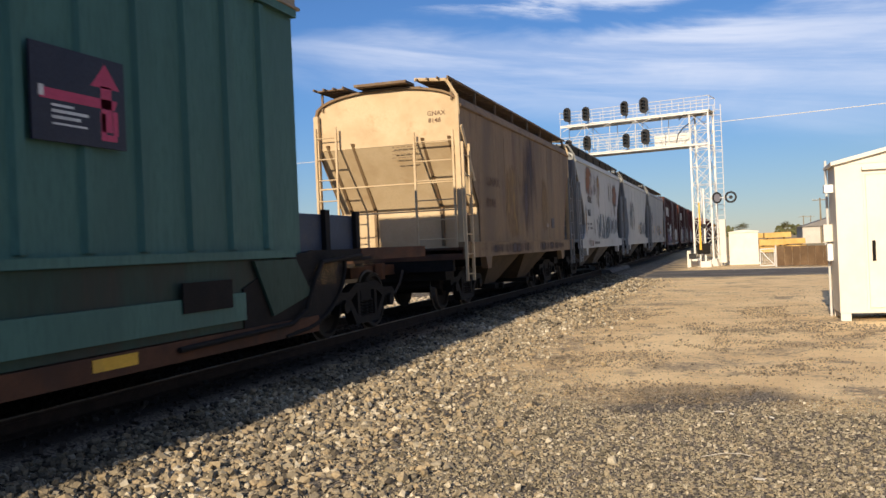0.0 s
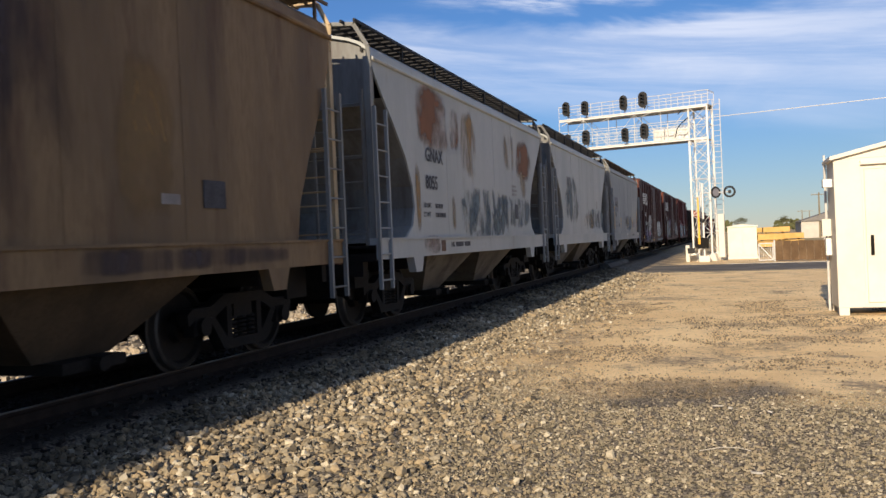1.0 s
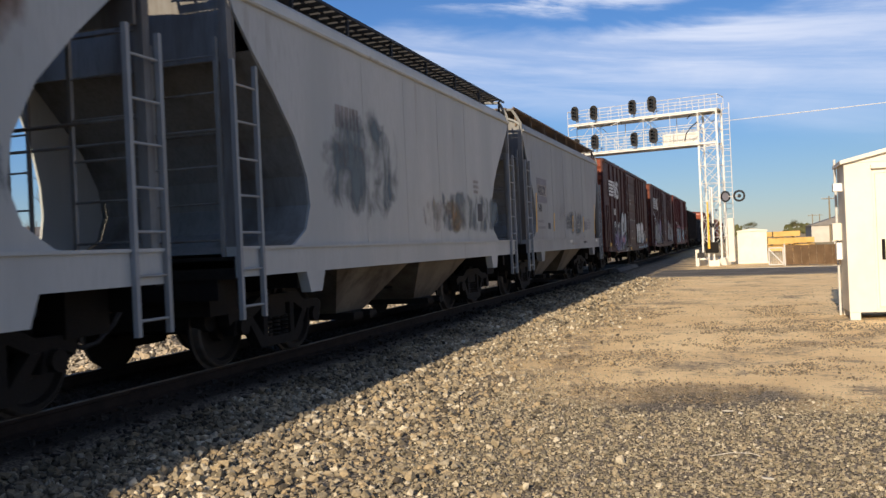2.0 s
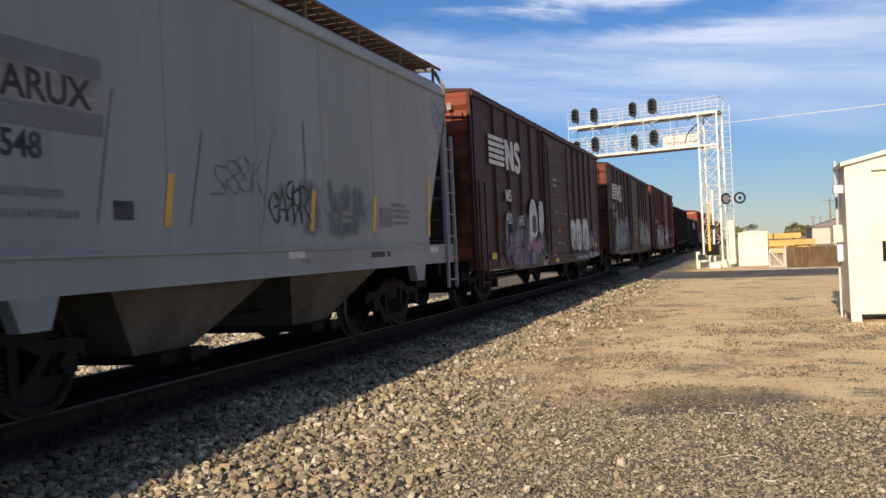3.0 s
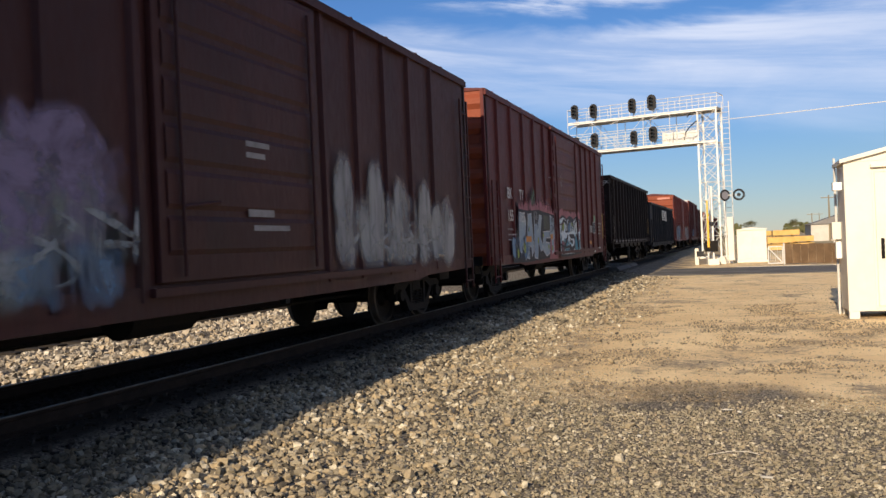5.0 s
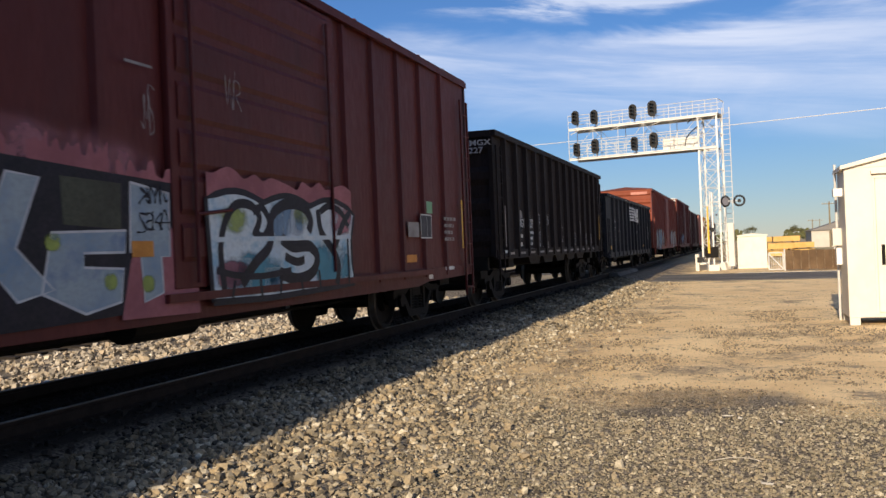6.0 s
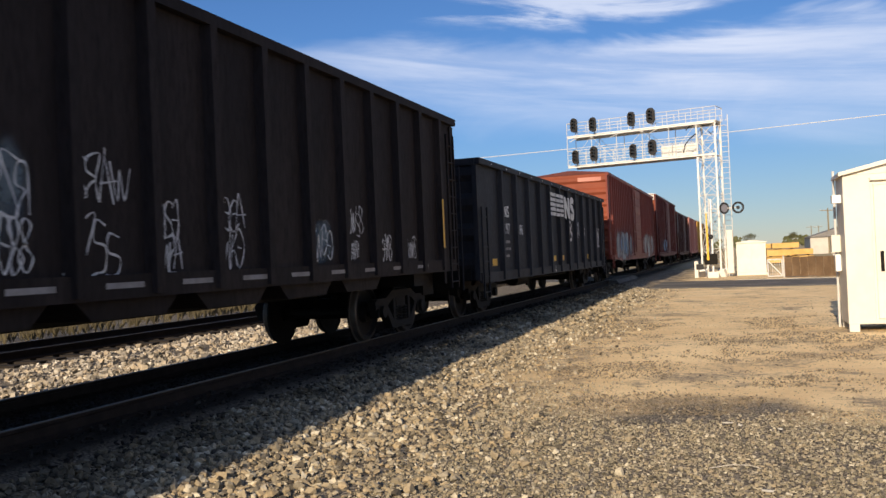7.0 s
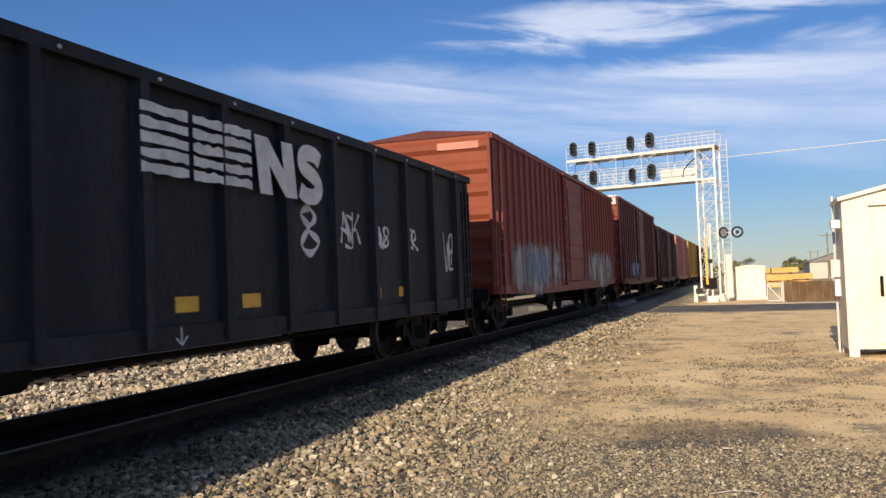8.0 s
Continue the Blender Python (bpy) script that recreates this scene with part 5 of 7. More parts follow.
def end_ladder(car, y, x0, x1, z0, z1, rungs, material):
    def side_bar(x):
        return Shape().box(x - 0.02, x + 0.02, y - 0.02, y + 0.02, z0, z1)
    base = part("end_ladder", side_bar(x0), material, car)
    part("stile", side_bar(x1), material, base)
    for i in range(rungs):
        z = z0 + (z1 - z0) * (i + 0.5) / rungs
        part("rung", Shape().tube((x0, y, z), (x1, y, z), 0.012, 6), material, base)
    return base


def train_car(name, y, label, category):
    car = thing(name, pose(TRACK_X, y, 0), label, category, "cars of the train")
    moving.append((car, y, 0.0))
    return car


def corrugated(z0, z1, count, deep, y, out):
    """Outline of a pressed end wall with horizontal ribs."""
    pts = []
    step = (z1 - z0) / count
    for i in range(count):
        a = z0 + i * step
        pts += [(y, a), (y, a + 0.3 * step), (y + out * deep, a + 0.5 * step), (y + out * deep, a + 0.72 * step), (y, a + 0.9 * step)]
    pts += [(y, z1), (y - out * 0.05, z1), (y - out * 0.05, z0)]
    return pts


def boxcar(y, length, label, paint, end_paint, eave=4.42, sill=0.72, ribs=(), door=(6.4, 9.7), ends=7, spin=True, roof_paint="galv", plain=False, grime=False):
    car = train_car("boxcar", y, label, "boxcar")
    w = 1.5
    for side in (-1, 1):
        wall = part("side_wall", Shape().box(min(side * w, side * (w - 0.06)), max(side * w, side * (w - 0.06)), 0.06, length - 0.06, sill + 0.12, eave), paint, car)
        if side > 0:
            rib = Shape().prism([(-0.075, 0), (-0.045, 0.055), (0.045, 0.055), (0.075, 0)], sill + 0.14, eave - 0.06, "z").mesh("rib", paint)
            rib.transform(Matrix.Rotation(radians(-90), 4, "Z"))
            for r in ribs:
                part("rib", rib, paint, wall, at=pose(w, r, 0))
    part("side_sill", Shape().prism([(0.05, sill + 0.28), (length - 0.05, sill + 0.28), (length - 0.05, sill + 0.1), (length - 2.6, sill + 0.06), (length - 3.1, sill), (3.1, sill), (2.6, sill + 0.06), (0.05, sill + 0.1)], w + 0.002, w + 0.035, "x"), paint, car)
    part("top_chord", Shape().box(w + 0.002, w + 0.05, 0.02, length - 0.02, eave - 0.1, eave), paint, car)
    for y0, out in ((0.06, -1), (length - 0.06, 1)):
        part("end_wall", Shape().prism(corrugated(sill + 0.1, eave - 0.02, ends, 0.075, y0, out), -w + 0.02, w - 0.02, "x"), end_paint, car, "pressed steel end with horizontal ribs")
        part("end_cap", Shape().prism([(-w, eave - 0.02), (w, eave - 0.02), (w, eave + 0.03), (0, eave + 0.17), (-w, eave + 0.03)], min(y0, y0 - out * 0.05), max(y0, y0 - out * 0.05), "y"), end_paint, car)
        # dark patch painted in for the shade that the car ahead throws here
        if out < 0 and grime:
            part("grime", Shape().add([(0, -1.46, sill + 0.15), (0, 1.46, sill + 0.15), (0, 1.46, eave - 0.25), (0, -1.46, eave - 0.25)], [(0, 1, 2, 3)]), "haze_end_shade", car, "dark patch painted as shade on the end", at=pose(0, y0 - 0.08, 0, 0, 0, -90))
        for x in (-w, w - 0.07):
            part("corner_post", Shape().box(x, x + 0.07, min(y0 + out * 0.085, y0 - out * 0.1), max(y0 + out * 0.085, y0 - out * 0.1), sill + 0.1, eave + 0.02), paint, car)
    roof = part("roof", Shape().prism([(-w - 0.03, eave), (w + 0.03, eave), (w + 0.03, eave + 0.035), (0, eave + 0.185), (-w - 0.03, eave + 0.035)], 0.03, length - 0.03, "y"), roof_paint, car, "galvanised sheet roof")
    seam = Shape().prism([(-w - 0.02, eave + 0.03), (w + 0.02, eave + 0.03), (w + 0.02, eave + 0.06), (0, eave + 0.21), (-w - 0.02, eave + 0.06)], -0.03, 0.03, "y").mesh("roof_seam", roof_paint)
    for i in range(int(length / 1.3)):
        part("roof_seam", seam, roof_paint, roof, at=pose(0, 0.7 + i * 1.3, 0))
    d0, d1 = door
    d = part("door", Shape().box(w + 0.003, w + 0.075, d0, d1, sill + 0.3, eave - 0.16), paint, car, "sliding side door", bevel=0.01)
    for i in range(7):
        z = sill + 0.55 + i * (eave - sill - 0.9) / 6.5
        part("door_panel", Shape().prism([(w + 0.076, z), (w + 0.095, z + 0.05), (w + 0.095, z + 0.32), (w + 0.076, z + 0.37)], d0 + 0.12, d1 - 0.12, "y"), paint, d)
    for a in (d0 + 0.3, d1 - 0.3):
        part("door_bar", Shape().tube((w + 0.13, a, sill + 0.35), (w + 0.13, a, eave - 0.3), 0.02, 8), paint, d, "vertical locking bar")
    part("door_handle", Shape().tube((w + 0.14, d0 + 0.3, sill + 1.0), (w + 0.14, d0 + 0.9, sill + 1.06), 0.018, 8), paint, d)
    part("door_track", Shape().box(w + 0.036, w + 0.115, d0 - 0.15, min(length - 0.4, d1 + (d1 - d0)), sill + 0.18, sill + 0.26), paint, car, "lower door rail")
    part("door_track", Shape().box(w + 0.051, w + 0.11, d0 - 0.15, min(length - 0.4, d1 + (d1 - d0)), eave - 0.13, eave - 0.06), paint, car, "upper door rail")
    part("underframe", Shape().box(-0.33, 0.33, 0.1, length - 0.1, 0.76, sill + 0.15).box(-w + 0.1, w - 0.1, 1.5, 2.0, 0.82, sill + 0.14).box(-w + 0.1, w - 0.1, length - 2.0, length - 1.5, 0.82, sill + 0.14).box(-w + 0.05, w - 0.05, 0.1, length - 0.1, sill + 0.14, sill + 0.2), "steel_dark", car)
    part("brake_reservoir", Shape().tube((0.75, length * 0.42, 0.66), (0.75, length * 0.42 + 1.1, 0.66), 0.2, 14), "steel_dark", car)
    part("brake_rod", Shape().tube((0.45, 2.5, 0.52), (0.45, length - 2.5, 0.52), 0.02, 6), "steel_dark", car)
    ladder(car, w + 0.07, 0.14, 0.56, sill - 0.28, sill + 1.9, 6, paint)
    ladder(car, w + 0.07, length - 0.56, length - 0.14, sill - 0.28, eave - 0.4, 9, paint)
    if not plain:
        part("uncoupling_lever", Shape().path([(0.1, -0.25, 0.95), (0.7, -0.3, 0.95), (1.35, -0.28, 0.8), (1.4, -0.3, 0.6)], 0.014), "steel_dark", car)
    running_gear(car, length, 1.9, spin)
    return car


def striped_logo(car, y, z, w, h, x, material="letter_white"):
    """The railway's mark as plain shapes: five stripes running into two heavy blocks."""
    for i in range(5):
        a = z + h * (0.06 + i * 0.195)
        end = w * (0.50 if i % 2 else 0.47)
        part("logo_stripe", Shape().add([(x, y, a), (x, y + end * 0.9, a), (x, y + end, a + h * 0.06), (x, y + end * 0.95, a + h * 0.135), (x, y, a + h * 0.135)], [(0, 1, 2, 3, 4)]), material, car)
    mark_letters(car, y + w * 0.49, z, w * 0.51, h, x + 0.0006, material)


def mark_letters(car, y, z, w, h, x, material):
    """Two heavy slanted blocks of the railway's mark."""
    bar, lean = 0.17, 0.06
    first = [(0, 0), (bar, 0), (bar, 0.52), (0.36, 0), (0.54, 0), (0.54, 1), (0.37, 1), (0.37, 0.48), (0.18, 1), (0, 1)]
    part("logo_mark", Shape().add([(x, y + w * (a + lean * (1 - b)), z + h * b) for a, b in first], [tuple(range(10))]), material, car)
    line = smooth_line([(0.97, 0.80), (0.90, 0.90), (0.76, 0.91), (0.67, 0.80), (0.68, 0.64), (0.78, 0.54), (0.88, 0.44), (0.92, 0.26), (0.84, 0.11), (0.70, 0.09), (0.60, 0.19)], 4)
    ribbon([(w * (a + lean * (1 - b)), h * b) for a, b in line], w * 0.125, (x + 0.0004, y, z), material, car, "logo_mark")


def hopper(y, length, label, paint, end_paint, near_cut, far_cut, walkway, bays=2, spin=True, diagonal=False):
    """A covered hopper: arched roof, side sheets cut back at the ends over sloping floors, outlet bays beneath."""
    car = train_car("hopper_car", y, label, "hopper car")
    w, base, eave, crown = 1.55, 1.24, 4.05, 4.5
    for side in (-1, 1):
        k = 1.0 if side > 0 or diagonal else 0.4
        pts = [(c * k, z) for c, z in near_cut] + [(length - c * k, z) for c, z in reversed(far_cut)]
        part("side_sheet", Shape().prism(pts, min(side * w, side * (w - 0.03)), max(side * w, side * (w - 0.03)), "x"), paint, car)
        part("side_sill", Shape().box(min(side * (w + 0.03), side * (w - 0.1)), max(side * (w + 0.03), side * (w - 0.1)), 0.02, length - 0.02, base - 0.2, base + 0.12), paint, car)
        part("sill_lip", Shape().box(min(side * (w + 0.031), side * (w + 0.055)), max(side * (w + 0.031), side * (w + 0.055)), 0.02, length - 0.02, base + 0.09, base + 0.12), paint, car)
    for i in range(1, 5):
        a = 1.9 + i * (length - 3.8) / 5
        part("weld_seam", Shape().box(w + 0.0005, w + 0.0035, a - 0.006, a + 0.006, base + 0.13, eave - 0.06), paint, car)
    n = 14
    arch = [(w * math.cos(math.pi * i / n), eave + (crown - eave) * math.sin(math.pi * i / n) ** 0.8) for i in range(n + 1)]
    inner = [(x * 0.97, eave + (z - eave) * 0.94 - 0.015) for x, z in reversed(arch)]
    part("roof", Shape().prism(arch + inner, 0.12, length - 0.12, "y"), paint, car, "rounded sheet roof")
    part("roof_edge", Shape().tube((w + 0.01, 0.12, eave - 0.02), (w + 0.01, length - 0.12, eave - 0.02), 0.035, 8), paint, car)
    for a, out, cut in ((0.0, 1, near_cut), (length, -1, far_cut)):
        q = [(x * 0.985, z) for x, z in arch] + [(-w * 0.985, 3.35), (w * 0.985, 3.35)]
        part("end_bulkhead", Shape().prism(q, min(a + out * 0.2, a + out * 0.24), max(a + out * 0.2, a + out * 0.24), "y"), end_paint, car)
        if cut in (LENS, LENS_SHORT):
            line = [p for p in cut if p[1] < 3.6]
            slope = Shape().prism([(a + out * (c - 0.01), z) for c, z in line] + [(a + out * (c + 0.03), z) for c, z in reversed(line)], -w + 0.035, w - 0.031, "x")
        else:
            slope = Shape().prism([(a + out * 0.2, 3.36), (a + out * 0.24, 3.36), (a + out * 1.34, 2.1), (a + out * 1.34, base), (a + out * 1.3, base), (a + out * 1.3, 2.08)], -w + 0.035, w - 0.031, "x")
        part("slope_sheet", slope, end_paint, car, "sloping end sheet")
        part("end_platform", Shape().box(-w + 0.02, w - 0.02, min(a, a + out * 2.0), max(a, a + out * 2.0), base - 0.1, base - 0.02).box(-w, w, min(a, a + out * 0.12), max(a, a + out * 0.12), base - 0.22, base + 0.02), "steel_dark" if not diagonal else "rusty", car)
        for x in (-w + 0.05, w - 0.05):
            part("corner_post", Shape().box(x - 0.05, x + 0.05, min(a + out * 0.05, a + out * 0.15), max(a + out * 0.05, a + out * 0.15), base, eave), end_paint, car)
        for x in (-1.3, -0.75, 0.75, 1.3) if diagonal else ():
            part("stanchion", Shape().prism([(a + out * 0.12, 3.45), (a + out * 0.2, 3.45), (a + out * 1.295, 2.18), (a + out * 1.295, 1.3), (a + out * 1.22, 1.3), (a + out * 1.22, 2.1)], x - 0.03, x + 0.03, "x"), paint if diagonal else end_paint, car, "sloping stiffener")
        hand = Shape().tube((-w + 0.1, a + out * 0.06, 2.55), (w - 0.1, a + out * 0.06, 2.55), 0.018, 6)
        if diagonal:
            hand.tube((-w + 0.1, a + out * 0.06, 2.0), (w - 0.1, a + out * 0.06, 2.0), 0.014, 6)
        part("handrail", hand, end_paint, car)
        for x0, x1, top_z in ((-1.5, -1.05, eave - 0.25), (0.62, 1.42, eave - 0.5)):
            end_ladder(car, a + out * 0.02, x0, x1, base, top_z, 6, end_paint)
        mid = a + out * 0.02
        ladder(car, w + 0.06, min(mid, mid + out * 0.45), max(mid, mid + out * 0.45), 0.6, 3.3, 7, "grey_mid" if paint != "tan" else ("tan_sunlit" if out > 0 else "grey_dark"), stile=0.025)
        part("jacking_pad", Shape().prism([(a + out * 1.55, base - 0.2), (a + out * 2.05, base - 0.2), (a + out * 1.95, base - 0.45), (a + out * 1.65, base - 0.45)], w - 0.1, w + 0.028, "x"), paint, car)
        if diagonal and out > 0:
            part("brace", Shape().prism([(a + out * 0.1, eave - 0.45), (a + out * 0.2, eave - 0.38), (a + out * 0.98, 2.62), (a + out * 0.88, 2.58)], w - 0.02, w + 0.03, "x"), end_paint, car, "slanting side brace")
    walk_z = 4.53
    for x0, x1 in ((0.78, 1.42), (-1.42, -0.78)):
        deck = Shape()
        for i in range(4):
            xa = x0 + (x1 - x0) * i / 3
            deck.box(xa - 0.015, xa + 0.015, -0.15, length + 0.15, walk_z, walk_z + 0.04)
        for i in range(int(length / 0.28)):
            deck.box(x0, x1, i * 0.28, i * 0.28 + (0.2 if walkway == "black" else 0.235), walk_z + 0.005, walk_z + 0.03)
        board = part("roof_walkway", deck, walkway, car, "open steel roof walkway")
        post = Shape().box(0, 0.04, 0, 0.04, eave + 0.1, walk_z + 0.0).mesh("support", walkway)
        for i in range(8):
            part("support", post, walkway, board, at=pose(x1 - 0.05 if x1 > 0 else x0 + 0.02, 0.15 + i * (length - 0.35) / 7, 0))
    part("cross_walkway", Shape().box(-0.55, 0.55, -0.12, 0.4, walk_z + 0.0, walk_z + 0.05).box(-0.5, -0.46, 0.2, 0.24, crown - 0.05, walk_z).box(0.46, 0.5, 0.2, 0.24, crown - 0.05, walk_z), walkway, car)
    for a, out in ((0.0, 1), (length, -1)):
        strap = Shape().path([(w - 0.02, a + out * 0.1, 3.85), (w - 0.02, a + out * 0.06, 4.2), (1.35, a + out * 0.0, 4.52), (0.7, a + out * 0.0, 4.58)], 0.035, 6)
        part("grab_iron", strap, end_paint, car, "bent end grab iron")
    hatch = part("roof_hatch", Shape().box(-0.42, 0.42, 0.6, length - 0.6, crown - 0.02, crown + 0.1), paint, car, "long trough hatch cover")
    for i in range(6):
        part("latch", Shape().box(-0.46, 0.46, 1.0 + i * (length - 2.2) / 5, 1.08 + i * (length - 2.2) / 5, crown + 0.1, crown + 0.14), paint, hatch)
    part("underframe", Shape().box(-0.33, 0.33, 0.05, length - 0.05, 0.78, base - 0.1).box(-w + 0.1, w - 0.1, 1.55, 2.05, 0.85, base - 0.1).box(-w + 0.1, w - 0.1, length - 2.05, length - 1.55, 0.85, base - 0.1), "steel_dark", car)
    span = (length - 5.4) / bays
    for i in range(bays):
        a, b = 2.7 + i * span, 2.7 + (i + 1) * span
        m = (a + b) / 2
        s = Shape()
        s.add([(-1.45, a, base), (1.45, a, base), (1.45, b, base), (-1.45, b, base), (-0.85, m - 0.5, 0.36), (0.85, m - 0.5, 0.36), (0.85, m + 0.5, 0.36), (-0.85, m + 0.5, 0.36)],
              [(0, 1, 2, 3), (4, 5, 6, 7), (0, 1, 5, 4), (1, 2, 6, 5), (2, 3, 7, 6), (3, 0, 4, 7)])
        bay = part("outlet_bay", s, "bay_dark" if paint != "tan" else "tan_dark", car, "tapered discharge bay")
        part("outlet_gate", Shape().box(-0.75, 1.1, m - 0.42, m + 0.42, 0.26, 0.36).tube((1.05, m, 0.31), (1.2, m, 0.31), 0.07, 10), "steel_dark", bay)
    part("brake_rod", Shape().tube((0.55, 2.2, 0.6), (0.55, length - 2.2, 0.6), 0.022, 6), "steel_dark", car)
    running_gear(car, length, 1.75, spin)
    return car


M["tan_dark"] = surface("dark tan bay paint with darker patches", (0.095, 0.070, 0.046), (0.05, 0.038, 0.027), 0.7, scale=1.2, fine=25, dirt=(0.05, 0.04, 0.03), dirt_range=(0.5, 0.7))


def gondola(y, length, label, paint, top, sill, ribs, spin=True, tall=False, first=0.9):
    car = train_car("gondola_car", y, label, "gondola car")
    w = 1.5
    for side in (-1, 1):
        wall = part("side_wall", Shape().box(min(side * w, side * (w - 0.05)), max(side * w, side * (w - 0.05)), 0.05, length - 0.05, sill + 0.05, top), paint, car)
        if side > 0:
            rib = Shape().prism([(-0.10, 0), (-0.06, 0.10), (0.06, 0.10), (0.10, 0)], sill - 0.02, top - 0.1, "z").mesh("rib", paint)
            rib.transform(Matrix.Rotation(radians(-90), 4, "Z"))
            for i in range(ribs):
                part("rib", rib, paint, wall, at=pose(w, first + i * (length - first - 0.9) / (ribs - 1), 0))
        part("top_chord", Shape().box(min(side * (w - 0.08), side * (w + 0.1)), max(side * (w - 0.08), side * (w + 0.1)), 0.0, length, top - 0.1, top + 0.02), paint, car)
        part("side_sill", Shape().box(min(side * (w + 0.002), side * (w + 0.06)), max(side * (w + 0.002), side * (w + 0.06)), 0.05, length - 0.05, sill - 0.05, sill + 0.16), paint, car)
    for a, out in ((0.05, -1), (length - 0.05, 1)):
        part("end_wall", Shape().prism(corrugated(sill + 0.02, top - 0.02, 4, 0.06, a, out), -w, w, "x"), paint, car)
        for x in (-w - 0.03, w - 0.07):
            part("corner_post", Shape().box(x, x + 0.1, min(a - out * 0.1, a + out * 0.075), max(a - out * 0.1, a + out * 0.075), sill, top - 0.12), paint, car)
        part("end_chord", Shape().box(-w, w, min(a, a + out * 0.09), max(a, a + out * 0.09), top - 0.12, top + 0.015), paint, car)
    part("floor", Shape().box(-w + 0.06, w - 0.06, 0.1, length - 0.1, sill, sill + 0.06), "steel_dark", car)
    part("underframe", Shape().box(-0.33, 0.33, 0.05, length - 0.05, 0.76, sill).box(-w + 0.1, w - 0.1, 1.5, 2.0, 0.82, sill).box(-w + 0.1, w - 0.1, length - 2.0, length - 1.5, 0.82, sill), "steel_dark", car)
    if tall:
        for i in range(5):
            a = 3.3 + i * (length - 6.6) / 5
            part("tub", Shape().prism([(a, sill), (a + 1.5, sill), (a + 1.25, sill - 0.22), (a + 0.25, sill - 0.22)], -w + 0.2, w - 0.05, "x"), paint, car)
    else:
        part("brake_rigging", Shape().tube((0.6, 3.0, 0.58), (0.6, length - 3.0, 0.58), 0.025, 6).tube((0.9, 5.0, 0.65), (0.9, 6.2, 0.65), 0.17, 12), "steel_dark", car)
    ladder(car, w + 0.07, 0.12, 0.52, sill - 0.35, top - 0.3 if tall else sill + 1.5, 9 if tall else 6, paint)
    ladder(car, w + 0.07, length - 0.52, length - 0.12, sill - 0.35, top - 0.3, 9, paint)
    running_gear(car, length, 1.75, spin)
    return car


# the well car with its green container leads
well = train_car("well_car", -6.6, "low rusty well car with green sides", "well car")
L = 21.5
part("bottom_chord", Shape().box(1.22, 1.40, 2.6, L - 4.4, 0.26, 0.46).box(-1.40, -1.22, 2.6, L - 4.4, 0.26, 0.46), "rusty", well, "rusty lower side beam")
part("side_panel", Shape().box(1.32, 1.36, 2.6, L - 5.2, 0.47, 1.22).box(-1.36, -1.32, 2.6, L - 5.2, 0.47, 1.22), "green_dark", well, "dark green side plate")
part("side_strip", Shape().box(1.362, 1.41, 2.6, L - 6.2, 0.56, 0.86), "green", well, "lighter green side rail")
part("top_chord", Shape().box(1.25, 1.42, 2.6, L - 5.0, 1.225, 1.31).box(-1.42, -1.25, 2.6, L - 5.0, 1.225, 1.31), "green", well)
part("well_floor", Shape().box(-1.2, 1.2, 2.6, L - 5.0, 0.28, 0.36), "steel_dark", well)
curve_side = [(L - 6.2, 0.26)] + [(L - 5.0 + 1.5 * math.sin(a) , 0.30 + 0.85 * (1 - math.cos(a))) for a in [math.pi / 2 * i / 8 for i in range(9)]] + [(L - 0.1, 1.16), (L - 0.1, 1.30), (L - 4.4, 1.30), (L - 5.2, 1.22), (L - 6.2, 0.9)]
for x in (1.30, -1.38):
    part("end_side", Shape().prism(curve_side, x, x + 0.08, "x"), "steel_dark", well, "swept-up dark end plate")
rim = [(1.395, L - 5.3, 0.27)] + [(1.395, L - 5.0 + 1.5 * math.sin(a), 0.30 + 0.85 * (1 - math.cos(a))) for a in [math.pi / 2 * i / 8 for i in range(9)]] + [(1.395, L - 2.6, 1.16)]
part("fender_rim", Shape().path(rim, 0.028, 8), "steel_dark", well, "dark curved edge of the end plate")
part("deck_edge", Shape().box(1.302, 1.392, L - 2.9, L - 0.1, 1.13, 1.31), "rusty", well, "rusty deck edge")
patch(L - 4.3, L - 2.0, 0.98, 1.28, 1.3935, "haze_ochre", well)
patch(L - 4.5, L - 3.4, 0.75, 1.25, 1.3815, "haze_ochre", well)
part("end_deck", Shape().box(-1.3, 1.3, L - 4.4, L, 1.16, 1.26), "steel_dark", well)
part("bolster_box", Shape().box(-1.1, 1.1, L - 4.9, L - 2.5, 1.262, 1.80), "blue_box", well, "dark blue end housing", bevel=0.03)
for a in (L - 3.6, L - 2.55):
    part("post", Shape().box(1.101, 1.17, a, a + 0.14, 1.262, 1.86), "steel_dark", well)
part("gusset", Shape().prism([(L - 6.0, 1.2), (L - 5.0, 1.2), (L - 4.6, 0.75), (L - 5.6, 0.55)], 1.385, 1.42, "x"), "green_dark", well)
part("placard", Shape().box(1.412, 1.43, L - 7.4, L - 6.5, 0.72, 1.02), "steel_dark", well, "dark ribbed placard board")
part("reflector", Shape().box(1.402, 1.407, L - 8.7, L - 8.1, 0.33, 0.44), "yellow", well, "yellow reflector strip")
part("air_line", Shape().path([(1.43, L - 7.5, 0.38), (1.43, L - 5.2, 0.42), (1.43, L - 4.8, 0.55), (1.43, L - 4.55, 0.9), (1.43, L - 4.3, 1.14), (1.43, L - 3.0, 1.2)], 0.03, 8), "steel_dark", well)
trucks(well, L, 2.0)
part("coupler", COUPLER, "rusty", well, "rusty knuckle coupler", at=pose(0, L, 0, 0, 0, 180))

box = thing("freight_container", pose(TRACK_X, -5.92, 0.36), "teal green ribbed freight container with beige lid, on the well car", "container")
moving.append((box, -5.92, 0.36))
